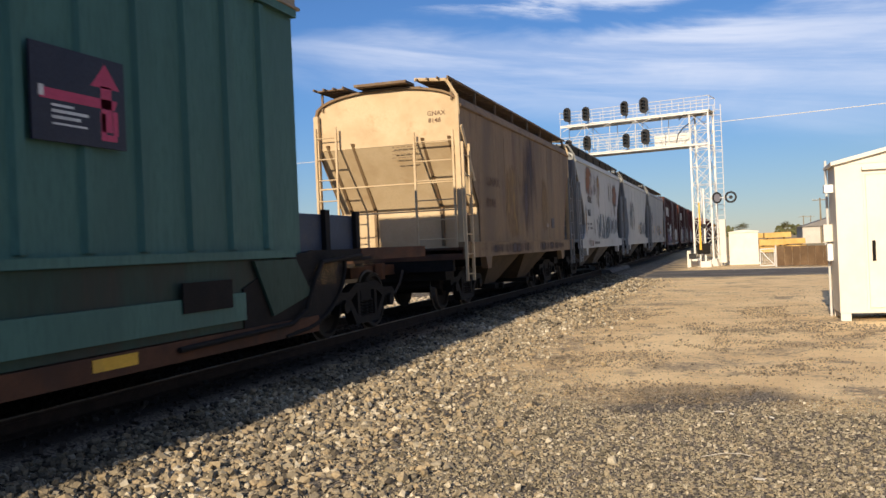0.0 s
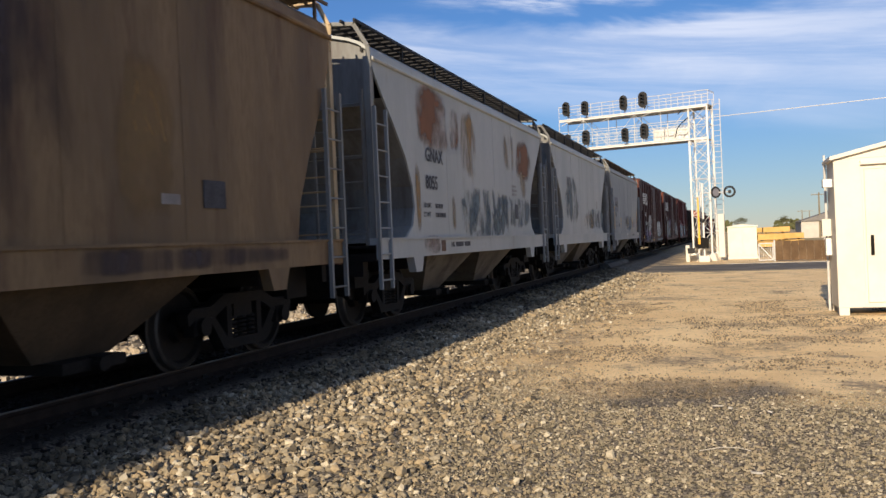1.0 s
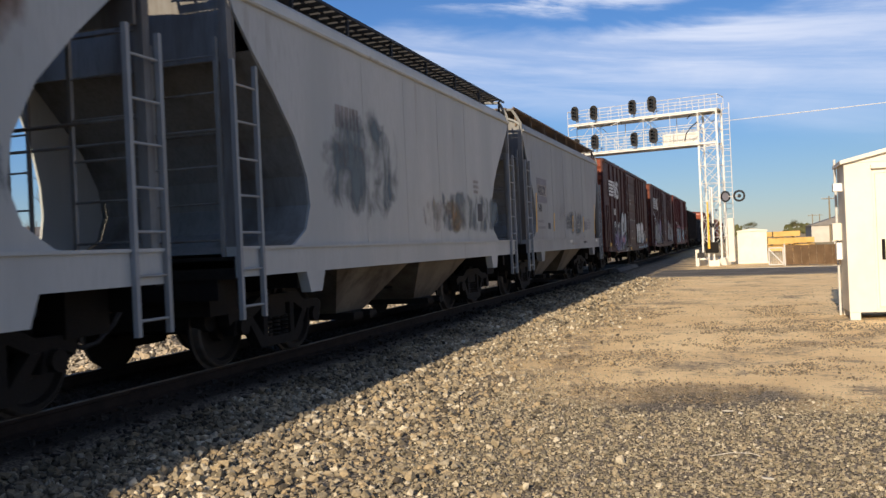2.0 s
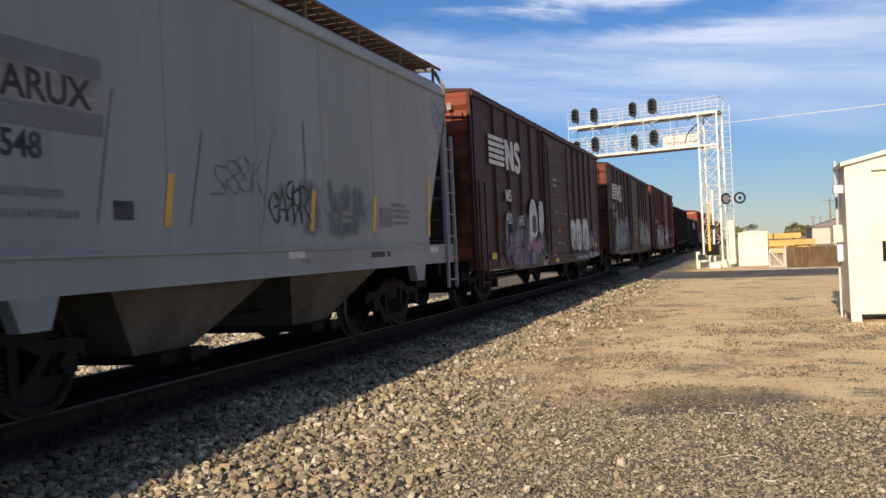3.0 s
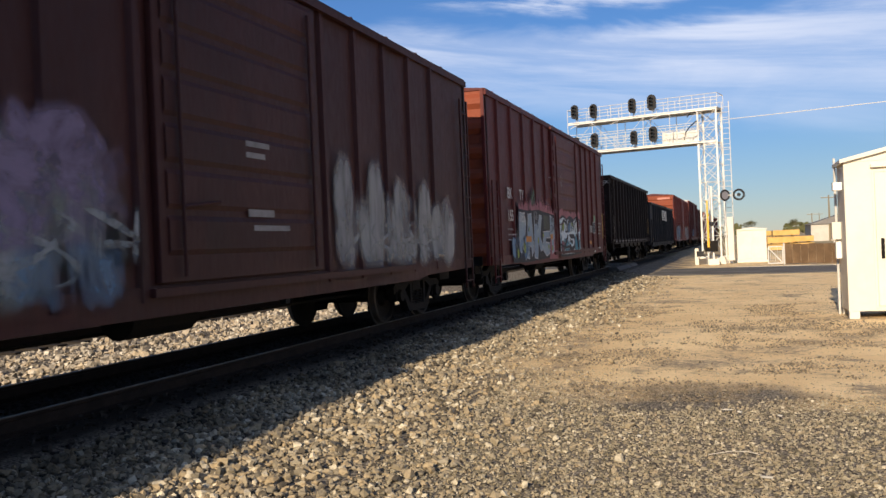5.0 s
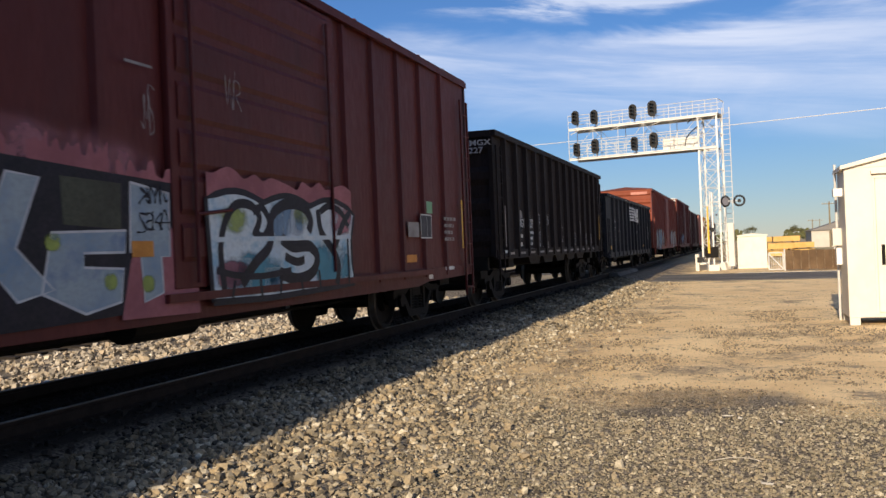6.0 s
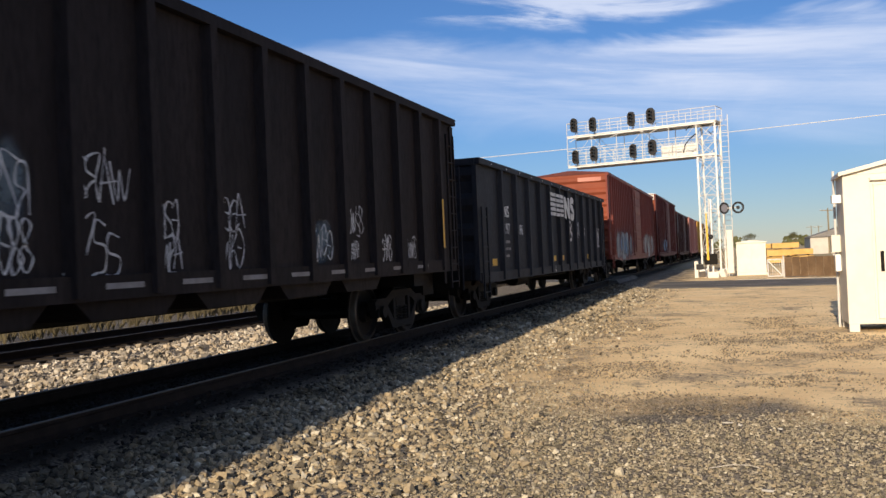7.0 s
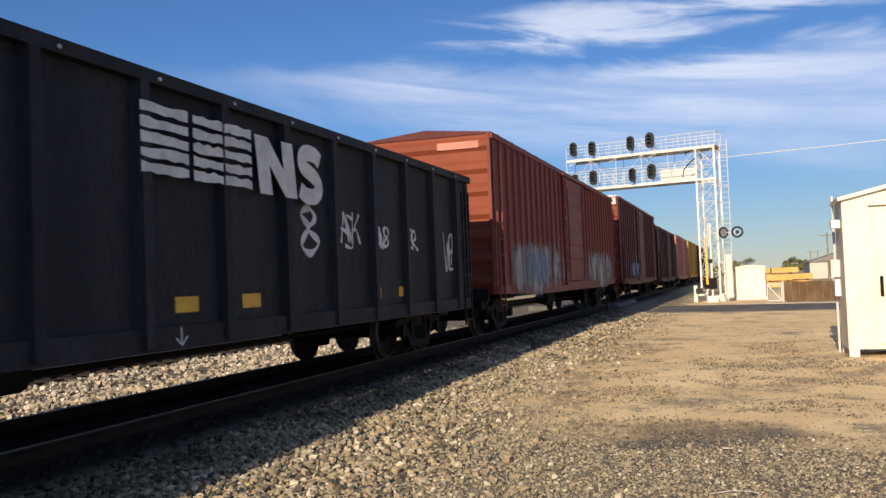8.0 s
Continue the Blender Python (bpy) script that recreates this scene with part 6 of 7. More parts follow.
CL, CH = 16.3, 4.02
part("wall", Shape().box(-1.2, 1.24, 0, CL, 0, CH), "green", box, "teal steel walls")
rib = Shape().prism([(-0.09, 0), (-0.05, 0.05), (0.05, 0.05), (0.09, 0)], 0.98, CH - 0.12, "z").mesh("rib", "green")
rib.transform(Matrix.Rotation(radians(-90), 4, "Z"))
for i in range(20):
    part("rib", rib, "green", box, at=pose(1.24, CL - 0.85 - i * 0.78, 0))
part("top_rail", Shape().box(1.242, 1.32, 0, CL, CH - 0.1, CH), "green", box)
part("lid", Shape().box(-1.22, 1.30, -0.02, CL + 0.04, CH + 0.003, CH + 0.30).box(-1.24, 1.34, -0.04, CL + 0.1, CH + 0.003, CH + 0.05), "beige", box, "beige cover on top", bevel=0.02)
sign = part("sign", Shape().box(1.296, 1.32, CL - 4.65, CL - 3.5, 1.90, 2.69), "navy", box, "dark sign board with a magenta arrow", at=pose(0, 0, 0.0))
sy = CL - 4.65
arrow = Shape()
for pts in ([(0.74, 0.66), (1.14, 0.66), (0.94, 0.93)], [(0.87, 0.18), (1.02, 0.18), (1.02, 0.68), (0.87, 0.68)], [(0.1, 0.43), (1.06, 0.43), (1.1, 0.54), (0.1, 0.54)],
            [(0.86, 0.08), (1.08, 0.08), (1.08, 0.15), (0.86, 0.15)], [(0.86, 0.15), (0.93, 0.15), (0.93, 0.38), (0.86, 0.38)], [(1.03, 0.15), (1.1, 0.15), (1.1, 0.42), (1.03, 0.42)]):
    arrow.add([(1.3215, sy + a * 0.95, 1.90 + b * 0.8) for a, b in pts], [tuple(range(len(pts)))])
part("arrow", arrow, "pink", sign)
bars([(0.22, 0.30, 0.26, 0.022), (0.22, 0.25, 0.44, 0.026), (0.22, 0.20, 0.34, 0.026), (0.22, 0.15, 0.42, 0.018), (0.08, 0.37, 0.06, 0.09)], (1.322, sy, 1.89), "letter_white", sign)

LENS = [(0.10, 4.05), (0.20, 3.85), (0.55, 3.5), (1.0, 3.1), (1.45, 2.65), (1.72, 2.2), (1.78, 1.85), (1.65, 1.55), (1.35, 1.38), (1.0, 1.3)]
LENS_SHORT = [(0.10, 4.05), (0.2, 3.8), (0.5, 3.35), (0.85, 2.9), (1.12, 2.45), (1.24, 2.05), (1.22, 1.75), (1.08, 1.5), (0.85, 1.38), (0.6, 1.3)]
SLANT = [(0.10, 4.05), (0.18, 3.36), (1.26, 2.12), (1.28, 1.3)]
CUT = [(0.10, 4.05), (0.2, 3.6), (0.45, 3.1), (0.85, 2.4), (1.15, 1.8), (1.25, 1.3)]

tan_car = hopper(16.6, 12.1, "rust-streaked tan covered hopper car with sloping sunlit end", "tan", "tan_sunlit", SLANT, CUT, "grate", diagonal=True)
lettering("GNAX", 0.095, (0.86, 0.195, 3.88), "letter_rust", tan_car, END)
lettering("8148", 0.095, (0.88, 0.195, 3.74), "letter_rust", tan_car, END)
bars(small_print(4, 0.6, 4, 0.014, 0.07), (0.1, 0.17, 3.3), "grate", tan_car, END)
lettering("GNAX", 0.2, (1.5585, 1.9, 2.56), "letter_rust", tan_car, wide=1.4)
lettering("8148", 0.2, (1.5585, 1.85, 2.1), "letter_rust", tan_car, wide=1.4)
patch(5.1, 7.3, 1.0, 4.4, 1.554, "haze_dark", tan_car)
patch(0.2, 11.8, 1.06, 1.34, 1.5822, "haze_dark", tan_car)
patch(3.4, 5.4, 1.2, 3.4, 1.5542, "haze_ochre", tan_car)
patch(7.4, 8.6, 1.3, 3.2, 1.555, "haze_ochre", tan_car)
part("placard", Shape().box(1.553, 1.562, 8.85, 9.25, 1.7, 1.98), "letter_black", tan_car, "small dark placard")
bars([(0, 0, 0.3, 0.1)], (1.558, 8.15, 1.72), "letter_pale", tan_car)


def grey_details(car, length, seed):
    patch(length * 0.44, length * 0.92, 1.45, 2.35, 1.556, "haze_slate", car, "graffiti")
    bars(small_print(seed + 1, 0.5, 3, 0.06, 0.1), (1.555, length * 0.7, 2.5), "letter_pale", car)
    part("placard", Shape().box(1.553, 1.562, length * 0.72, length * 0.72 + 0.3, 1.75, 2.1), "letter_black", car, "small dark placard")


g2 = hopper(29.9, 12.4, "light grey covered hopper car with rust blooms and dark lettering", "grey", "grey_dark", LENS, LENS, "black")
lettering("GNAX", 0.24, (1.5595, 2.4, 2.68), "letter_black", g2)
lettering("8055", 0.24, (1.5595, 2.36, 2.2), "letter_black", g2)
lettering("LD LMT", 0.085, (1.556, 2.22, 1.87), "letter_black", g2)
bars(small_print(7, 0.5, 2, 0.08, 0.16), (1.556, 2.85, 1.87), "letter_black", g2)
lettering("LT WT", 0.085, (1.556, 2.22, 1.71), "letter_black", g2)
lettering("ARI", 0.10, (1.583, 3.6, 1.17), "letter_black", g2)
bars([(0.28, 0, 0.5, 0.09), (0.85, 0, 0.4, 0.09)], (1.583, 3.6, 1.17), "letter_black", g2)
for a, b, c, d in ((1.6, 4.1, 2.75, 4.1), (3.7, 4.5, 2.9, 4.0), (9.0, 11.0, 2.6, 3.8)):
    patch(a, b, c, d, 1.557, "haze_rust", g2)
for a, b, c, d in ((1.80, 2.12, 1.35, 2.75), (3.8, 4.1, 1.4, 2.2), (4.4, 5.8, 2.2, 4.0), (7.9, 9.3, 2.7, 3.9), (9.4, 10.4, 2.2, 3.0)):
    patch(a, b, c, d, 1.5575, "haze_ochre", g2)
patch(1.9, 3.1, 1.0, 1.45, 1.582, "haze_rust", g2)
part("placard", Shape().box(1.582, 1.5835, 3.02, 3.27, 1.1, 1.3), "letter_rust", g2, "small rusty square plate")
patch(4.1, 8.6, 1.15, 2.5, 1.5585, "haze_slate", g2, "graffiti")
block = random.Random(12)
for i in range(9):
    y = 4.4 + i * 0.44
    patch(y, y + block.uniform(0.35, 0.6), 1.3, block.uniform(1.95, 2.35), 1.5588 + 0.0002 * i, "haze_slate", g2, "graffiti")
grey_details(g2, 12.4, 3)

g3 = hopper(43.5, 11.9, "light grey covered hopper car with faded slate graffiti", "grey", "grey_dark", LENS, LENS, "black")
patch(1.9, 5.0, 1.5, 3.4, 1.557, "haze_slate", g3, "graffiti")
patch(5.5, 8.5, 1.4, 2.2, 1.5575, "haze_ochre", g3)
bars(small_print(17, 0.9, 2, 0.3, 0.5), (1.556, 2.6, 2.9), "letter_pale", g3)
grey_details(g3, 12.6, 11)

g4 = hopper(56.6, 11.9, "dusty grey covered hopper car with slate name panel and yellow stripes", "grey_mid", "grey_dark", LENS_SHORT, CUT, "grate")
for z0, z1 in ((2.32, 2.50), (2.79, 2.96)):
    part("name_panel", Shape().box(1.552, 1.556, 1.5, 2.67, z0, z1), "plate_grey", g4, "slate grey painted band")
part("name_panel", Shape().box(1.552, 1.5545, 1.5, 2.67, 2.5, 2.79), "letter_pale", g4, "pale painted name strip")
lettering("ARUX", 0.24, (1.5575, 1.58, 2.53), "letter_black", g4, wide=1.05)
lettering("548", 0.2, (1.557, 1.55, 2.09), "letter_black", g4)
bars(small_print(21, 1.1, 2, 0.06, 0.16), (1.557, 1.5, 1.8), "plate_grey", g4)
for a, z0, z1 in ((1.22, 1.55, 2.55), (3.42, 1.58, 2.08), (6.32, 1.57, 2.07), (8.25, 1.57, 2.07), (10.6, 1.5, 2.55)):
    part("reflector", Shape().prism([(a, z0), (a + 0.1, z0), (a + 0.2, z1), (a + 0.1, z1)], 1.5565, 1.559, "x"), "yellow", g4, "yellow slanted stripe")
for a, z in ((2.55, 2.75), (3.85, 2.5), (5.2, 2.55)):
    ribbon([(0.25, z), (0.12, (z + 1.6) / 2), (0.0, 1.6)], 0.022, (1.5568, a, 0.0), "plate_grey", g4, "stain")
patch(5.3, 8.4, 1.4, 2.3, 1.557, "haze_slate", g4, "graffiti")
scrawl(31, 0.95, 0.42, 4, 0.022, (1.5585, 4.2, 1.9), "plate_grey", g4)
scrawl(32, 0.9, 0.44, 5, 0.035, (1.5585, 5.35, 1.64), "letter_black", g4)
scrawl(34, 1.2, 0.5, 5, 0.018, (1.5585, 6.9, 1.64), "plate_grey", g4)
scrawl(33, 0.6, 0.5, 4, 0.025, (1.5585, 11.0, 3.3), "plate_grey", g4)
part("placard", Shape().box(1.553, 1.562, 8.57, 9.0, 1.64, 1.92), "plate_grey", g4, "small slate placard")
part("placard", Shape().box(1.553, 1.562, 2.75, 3.0, 1.64, 1.8), "letter_black", g4, "small dark placard")
bars([(0, 0, 0.35, 0.05), (0, 0.1, 0.35, 0.05)], (1.557, 7.25, 1.68), "letter_pale", g4)
bars(small_print(23, 0.8, 4, 0.05, 0.09), (1.557, 9.0, 1.95), "plate_grey", g4)
bars([(0, 0, 0.03, 1.0)], (1.557, 6.25, 1.9), "plate_grey", g4, name="stain")
bars([(0, 0, 0.5, 0.08), (0.6, 0, 0.12, 0.08)], (1.583, 8.1, 1.2), "letter_black", g4)
bars([(0, 0, 0.4, 0.08), (4.9, 0, 0.4, 0.08)], (1.583, 5.7, 1.24), "letter_white", g4)
bars(small_print(22, 1.0, 1, 0.07), (1.583, 6.0, 1.17), "letter_pale", g4)

RIBS = (1.6, 2.8, 3.95, 5.1, 6.2, 9.95, 11.0, 12.05, 13.1, 14.2)
b1 = boxcar(70.2, 16.2, "brown boxcar with orange end, white striped logo and faded graffiti", "brown", "sunlit_orange", ribs=RIBS, roof_paint="brown", grime=True)
striped_logo(b1, 1.02, 3.0, 2.74, 0.68, 1.562)
mark_letters(b1, 2.27, 2.29, 0.5, 0.26, 1.562, "letter_white")
bars([(0, 0, 0.1, 0.14), (0.14, 0, 0.1, 0.14), (0.28, 0, 0.1, 0.14)], (0.75, -0.062, 4.05), "letter_pale", b1, END)
lettering("450", 0.25, (1.562, 2.24, 1.78), "letter_white", b1)
lettering("642", 0.25, (1.562, 3.42, 1.77), "letter_white", b1)
patch(1.7, 6.1, 0.75, 1.75, 1.560, "haze_violet", b1, "graffiti")
patch(2.1, 3.3, 1.3, 2.2, 1.5606, "haze_slate", b1, "graffiti")
patch(3.2, 4.6, 1.2, 2.2, 1.5606, "haze_slate", b1, "graffiti")
for y, wide in ((2.24, 0.10), (3.28, 0.12), (3.62, 0.06), (4.36, 0.08)):
    ribbon([(0.02 * math.sin(i * 1.3), -0.09 * i) for i in range(11)], wide, (1.5626, y, 2.0), "haze_pale", b1)
ARCH = smooth_line([(4.50, 1.30), (4.48, 1.9), (4.62, 2.3), (4.95, 2.44), (5.28, 2.28), (5.42, 1.95), (5.40, 1.62), (5.15, 1.48), (4.85, 1.30)], 4)
part("graffiti", Shape().prism(ARCH, 1.5630, 1.5634, "x"), "spray_chalk", b1)
part("graffiti", Shape().prism([(4.78, 1.62), (4.80, 1.98), (5.02, 2.06), (5.22, 1.98), (5.28, 1.66), (5.05, 1.56)], 1.5637, 1.5640, "x"), "spray_moss", b1)
part("graffiti", Shape().prism(smooth_line([(5.66, 1.42), (5.60, 1.9), (5.64, 2.36), (6.02, 2.40), (6.16, 2.1), (6.10, 1.7), (5.92, 1.5), (5.98, 1.2), (5.8, 1.2)], 4), 1.5630, 1.5634, "x"), "spray_chalk", b1)
patch(4.4, 6.4, 0.95, 1.6, 1.5646, "haze_violet", b1, "graffiti")
patch(5.3, 6.4, 0.95, 1.7, 1.5643, "haze_moss", b1, "graffiti")
patch(4.6, 5.4, 1.1, 1.4, 1.5649, "haze_pink", b1, "graffiti")
part("graffiti", Shape().prism([(6.08, 0.76), (6.30, 0.74), (6.66, 0.82), (6.72, 1.0), (6.30, 1.03), (6.10, 0.95)], 1.5402, 1.5406, "x"), "spray_white", b1)
scrawl(46, 0.4, 0.18, 3, 0.03, (1.5405, 6.18, 0.78), "spray_dark", b1)
patch(9.8, 15.0, 0.95, 1.7, 1.560, "haze_pale", b1, "graffiti")
patch(1.9, 4.6, 0.78, 1.3, 1.5634, "haze_violet", b1, "graffiti")
patch(1.8, 6.3, 0.72, 1.2, 1.5632, "haze_pale", b1, "graffiti")
bars([(0, 0, 0.4, 0.13)], (1.5385, 1.0, 1.02), "yellow", b1, name="reflector")
bars([(0, 0, 0.46, 0.12)], (1.5385, 7.66, 0.77), "yellow", b1, name="reflector")
bars([(0, 0, 0.3, 0.14)], (1.563, 14.6, 1.12), "yellow", b1, name="reflector")
bars([(0, 0, 0.28, 0.26), (0.03, 0.03, 0.22, 0.2)], (1.5628, 13.75, 1.42), "letter_pale", b1, name="card")
patch(9.9, 16.0, 0.74, 1.02, 1.5395, "haze_sky", b1, "graffiti")
patch(4.4, 6.6, 0.75, 1.3, 1.5625, "haze_sage", b1, "graffiti")
for a, b, k in ((10.42, 0.40, 0.4), (11.38, 0.48, 1.6), (12.66, 0.58, 2.4)):
    blob = [(b * math.copysign(abs(math.cos(t)) ** 0.5, math.cos(t)) * (1 + 0.10 * math.sin(3 * t + k)), 0.46 * math.copysign(abs(math.sin(t)) ** 0.6, math.sin(t)) * (1 + 0.10 * math.cos(2 * t + k)) + 0.03 * math.sin(5 * t)) for t in [2 * math.pi * i / 30 for i in range(30)]]
    for grow, x, m in ((1.12, 1.5612, "spray_moss"), (1.0, 1.5618, "spray_chalk")):
        part("graffiti", Shape().add([(p * grow, q * grow, 0) for p, q in blob], [tuple(range(30))]), m, b1, at=Matrix.Translation((x, a, 1.56)) @ NEAR)
    ribbon([(0.1 * math.sin(i * 0.7 + k), -0.3 + 0.06 * i) for i in range(10)], 0.12, (1.5624, a - 0.1, 1.5), "spray_moss", b1)
    ribbon([(0.4 + 0.12 * math.cos(i * 0.6), 0.05 + 0.16 * math.sin(i * 0.6)) for i in range(9)], 0.05, (1.5626, a, 1.45), "spray_moss", b1)
patch(10.2, 11.2, 1.02, 1.4, 1.5632, "haze_sage", b1, "graffiti")
patch(11.9, 12.9, 1.02, 1.35, 1.5632, "haze_sky", b1, "graffiti")
patch(10.0, 13.8, 1.85, 2.15, 1.5611, "haze_dark", b1, "graffiti")
patch(10.0, 14.9, 0.75, 1.03, 1.5402, "haze_sky", b1, "graffiti")
patch(10.4, 14.6, 0.76, 1.02, 1.5408, "haze_sky", b1, "graffiti")
scrawl(44, 0.7, 0.5, 3, 0.02, (1.566, 14.3, 1.35), "spray_dim", b1)
lettering("DOOR OPENING", 0.09, (1.6005, 7.35, 2.12), "letter_pale", b1)
lettering("W 10-0", 0.09, (1.6005, 8.42, 2.12), "letter_pale", b1)
bars([(0, 0, 0.32, 0.065)], (1.6005, 8.98, 2.12), "letter_pale", b1)
bars([(0, 0, 0.5, 0.06), (0, -0.16, 0.5, 0.06)], (1.6005, 7.4, 3.05), "letter_pale", b1)
bars([(0, 0, 0.14, 0.12), (-0.3, -0.32, 0.5, 0.05), (0.45, -0.34, 0.32, 0.06)], (1.6005, 8.0, 1.6), "letter_pale", b1)
bars([(0, 0, 0.42, 0.05)], (1.6005, 7.1, 0.95), "letter_white", b1)
bars(small_print(33, 0.8, 3), (1.558, 3.2, 1.6), "letter_pale", b1)

b2 = boxcar(88.85, 16.4, "brown boxcar with orange end, striped logo and pale graffiti", "brown", "sunlit_brown", ribs=[r + 0.1 for r in RIBS], roof_paint="brown", door=(6.5, 9.8), grime=True)
bars([(i * 0.15, 0, 0.09, 0.12) for i in range(6)], (0.15, -0.062, 4.08), "car_pink", b2, END)
striped_logo(b2, 0.85, 3.0, 2.8, 0.68, 1.562)
mark_letters(b2, 1.85, 2.3, 0.48, 0.26, 1.562, "letter_pale")
lettering("450", 0.26, (1.5632, 1.8, 1.8), "letter_pale", b2)
scrawl(51, 0.5, 0.3, 3, 0.03, (1.559, 0.9, 2.6), "letter_white", b2)
scrawl(54, 0.5, 0.3, 3, 0.03, (1.559, 0.95, 2.25), "letter_white", b2)
patch(0.7, 6.4, 0.8, 2.3, 1.560, "haze_sage", b2, "graffiti")
patch(2.0, 6.2, 0.8, 1.9, 1.561, "haze_pale", b2, "graffiti")
patch(3.6, 6.3, 1.2, 2.6, 1.5612, "haze_violet", b2, "graffiti")
patch(0.5, 2.2, 0.8, 1.2, 1.5615, "haze_violet", b2, "graffiti")
patch(4.6, 6.2, 0.75, 1.5, 1.562, "haze_blue", b2, "graffiti")
patch(9.9, 15.9, 0.85, 2.2, 1.560, "haze_pale", b2, "graffiti")
drip = random.Random(21)
for a, b in ((1.0, 1.6), (1.75, 2.8), (2.95, 3.95), (4.1, 5.1), (5.25, 6.2), (10.1, 10.95), (11.15, 12.0), (12.2, 13.0), (13.25, 14.1), (14.35, 15.3)):
    patch(a, b, 0.8, drip.uniform(2.1, 2.8), 1.5605, "haze_chalk", b2, "graffiti")
scrawl(52, 5.0, 0.8, 7, 0.07, (1.563, 1.0, 1.0), "haze_pale", b2)
scrawl(53, 4.0, 0.6, 5, 0.07, (1.563, 10.3, 1.05), "haze_pale", b2)
bars([(0, 0, 0.5, 0.06), (0, -0.12, 0.4, 0.06), (0, -0.75, 0.55, 0.08), (0.1, -0.9, 0.8, 0.06)], (1.6, 8.0, 2.4), "letter_pale", b2)

b3 = boxcar(106.65, 16.28, "dull red boxcar with large blue and silver graffiti", "red", "sunlit_orange", eave=4.5, sill=0.70, ribs=(0.9, 2.1, 3.3, 4.5, 5.7, 10.6, 11.6, 12.6, 13.6, 14.7), door=(6.6, 10.2), roof_paint="red")
lettering("BK", 0.26, (1.56, 1.45, 2.27), "letter_white", b3)
lettering("TY", 0.26, (1.56, 2.6, 2.27), "letter_white", b3)
lettering("155", 0.26, (1.56, 1.42, 1.76), "letter_white", b3)
patch(2.1, 6.8, 1.2, 2.45, 1.5605, "haze_pink", b3, "graffiti")
jag = random.Random(5)
for y0, y1, zb, zt, x in ((2.45, 3.4, 2.0, 2.2, 1.5606), (3.75, 4.65, 2.0, 2.26, 1.5606), (4.85, 5.75, 2.0, 2.24, 1.5606), (5.85, 6.75, 1.95, 2.1, 1.5606), (7.1, 10.5, 1.8, 2.14, 1.6115)):
    edge = smooth_line([(y1 - (y1 - y0) * (i + (jag.uniform(-0.35, 0.35) if 0 < i < 18 else 0)) / 18, zt + jag.uniform(-0.10, 0.06)) for i in range(19)], 3)
    part("graffiti", Shape().prism([(y0, zb), (y1, zb)] + edge, x, x + 0.0004, "x"), "spray_rose", b3)
part("graffiti", Shape().prism([(5.85, 0.78), (7.0, 0.76), (6.95, 1.4), (6.5, 1.6), (6.0, 1.3)], 1.5618, 1.5621, "x"), "spray_rose", b3)
patch(1.6, 2.6, 0.8, 1.5, 1.5619, "haze_blue", b3, "graffiti")
part("graffiti", Shape().prism([(1.75, 0.80), (3.2, 0.77), (5.0, 0.80), (6.5, 0.84), (6.72, 1.5), (6.68, 1.98), (5.6, 2.03), (4.6, 2.08), (3.4, 2.03), (2.45, 2.06), (2.28, 1.6)], 1.5611, 1.5616, "x"), "spray_dark", b3)
painted_shapes(b3)
door_piece(b3)
patch(2.1, 3.6, 0.75, 1.5, 1.5668, "haze_blue", b3, "graffiti")
patch(2.1, 2.4, 0.85, 1.15, 1.5674, "haze_lime", b3, "graffiti")
patch(2.75, 3.05, 0.95, 1.3, 1.5672, "haze_lime", b3, "graffiti")
for y, z in ((4.98, 1.36), (5.62, 1.02), (6.12, 0.98), (4.35, 1.2), (3.3, 1.5)):
    patch(y, y + 0.2, z, z + 0.18, 1.5671, "haze_lime", b3, "graffiti")
scrawl(66, 0.38, 0.2, 3, 0.025, (1.5676, 6.1, 1.76), "spray_dark", b3)
scrawl(65, 0.42, 0.18, 4, 0.02, (1.5676, 6.08, 1.52), "spray_dark", b3)
bars([(0, 0, 0.5, 0.24)], (1.5585, 12.75, 1.5), "letter_pale", b3, name="card")
scrawl(67, 0.16, 0.5, 2, 0.012, (1.5676, 6.2, 2.35), "letter_pale", b3)
scrawl(68, 0.25, 0.4, 2, 0.012, (1.615, 7.5, 2.75), "letter_pale", b3)
bars([(0, 0, 0.38, 0.025)], (1.5676, 6.0, 3.0), "letter_pale", b3)
bars([(-0.015, -0.015, 0.27, 0.32)], (1.5668, 4.1, 1.72), "letter_pale", b3)
bars([(0, 0, 0.24, 0.29)], (1.5672, 4.1, 1.72), "spray_dark", b3)
bars([(0.09, 0.1, 0.07, 0.1)], (1.5676, 4.1, 1.72), "letter_pale", b3)
lettering("065", 0.26, (1.5705, 2.52, 1.74), "letter_white", b3)
bars([(0, 0, 0.55, 0.14)], (1.5695, 3.1, 1.26), "orange", b3, name="reflector")
bars([(0, 0, 0.3, 0.14)], (1.5695, 6.0, 1.31), "orange", b3, name="reflector")
bars(small_print(63, 0.8, 3, 0.035, 0.12), (1.56, 1.4, 1.55), "letter_pale", b3)
bars(small_print(64, 0.7, 4, 0.06, 0.12), (1.56, 14.55, 1.8), "letter_pale", b3)
part("notice", Shape().box(1.5555, 1.56, 13.35, 13.85, 1.5, 1.86), "letter_black", b3, "dark stencil panel")
bars([(-0.02, -0.02, 0.54, 0.02), (-0.02, 0.36, 0.54, 0.02), (-0.02, 0, 0.02, 0.36), (0.5, 0, 0.02, 0.36), (0.28, 0, 0.015, 0.34)], (1.5605, 13.35, 1.5), "letter_white", b3)
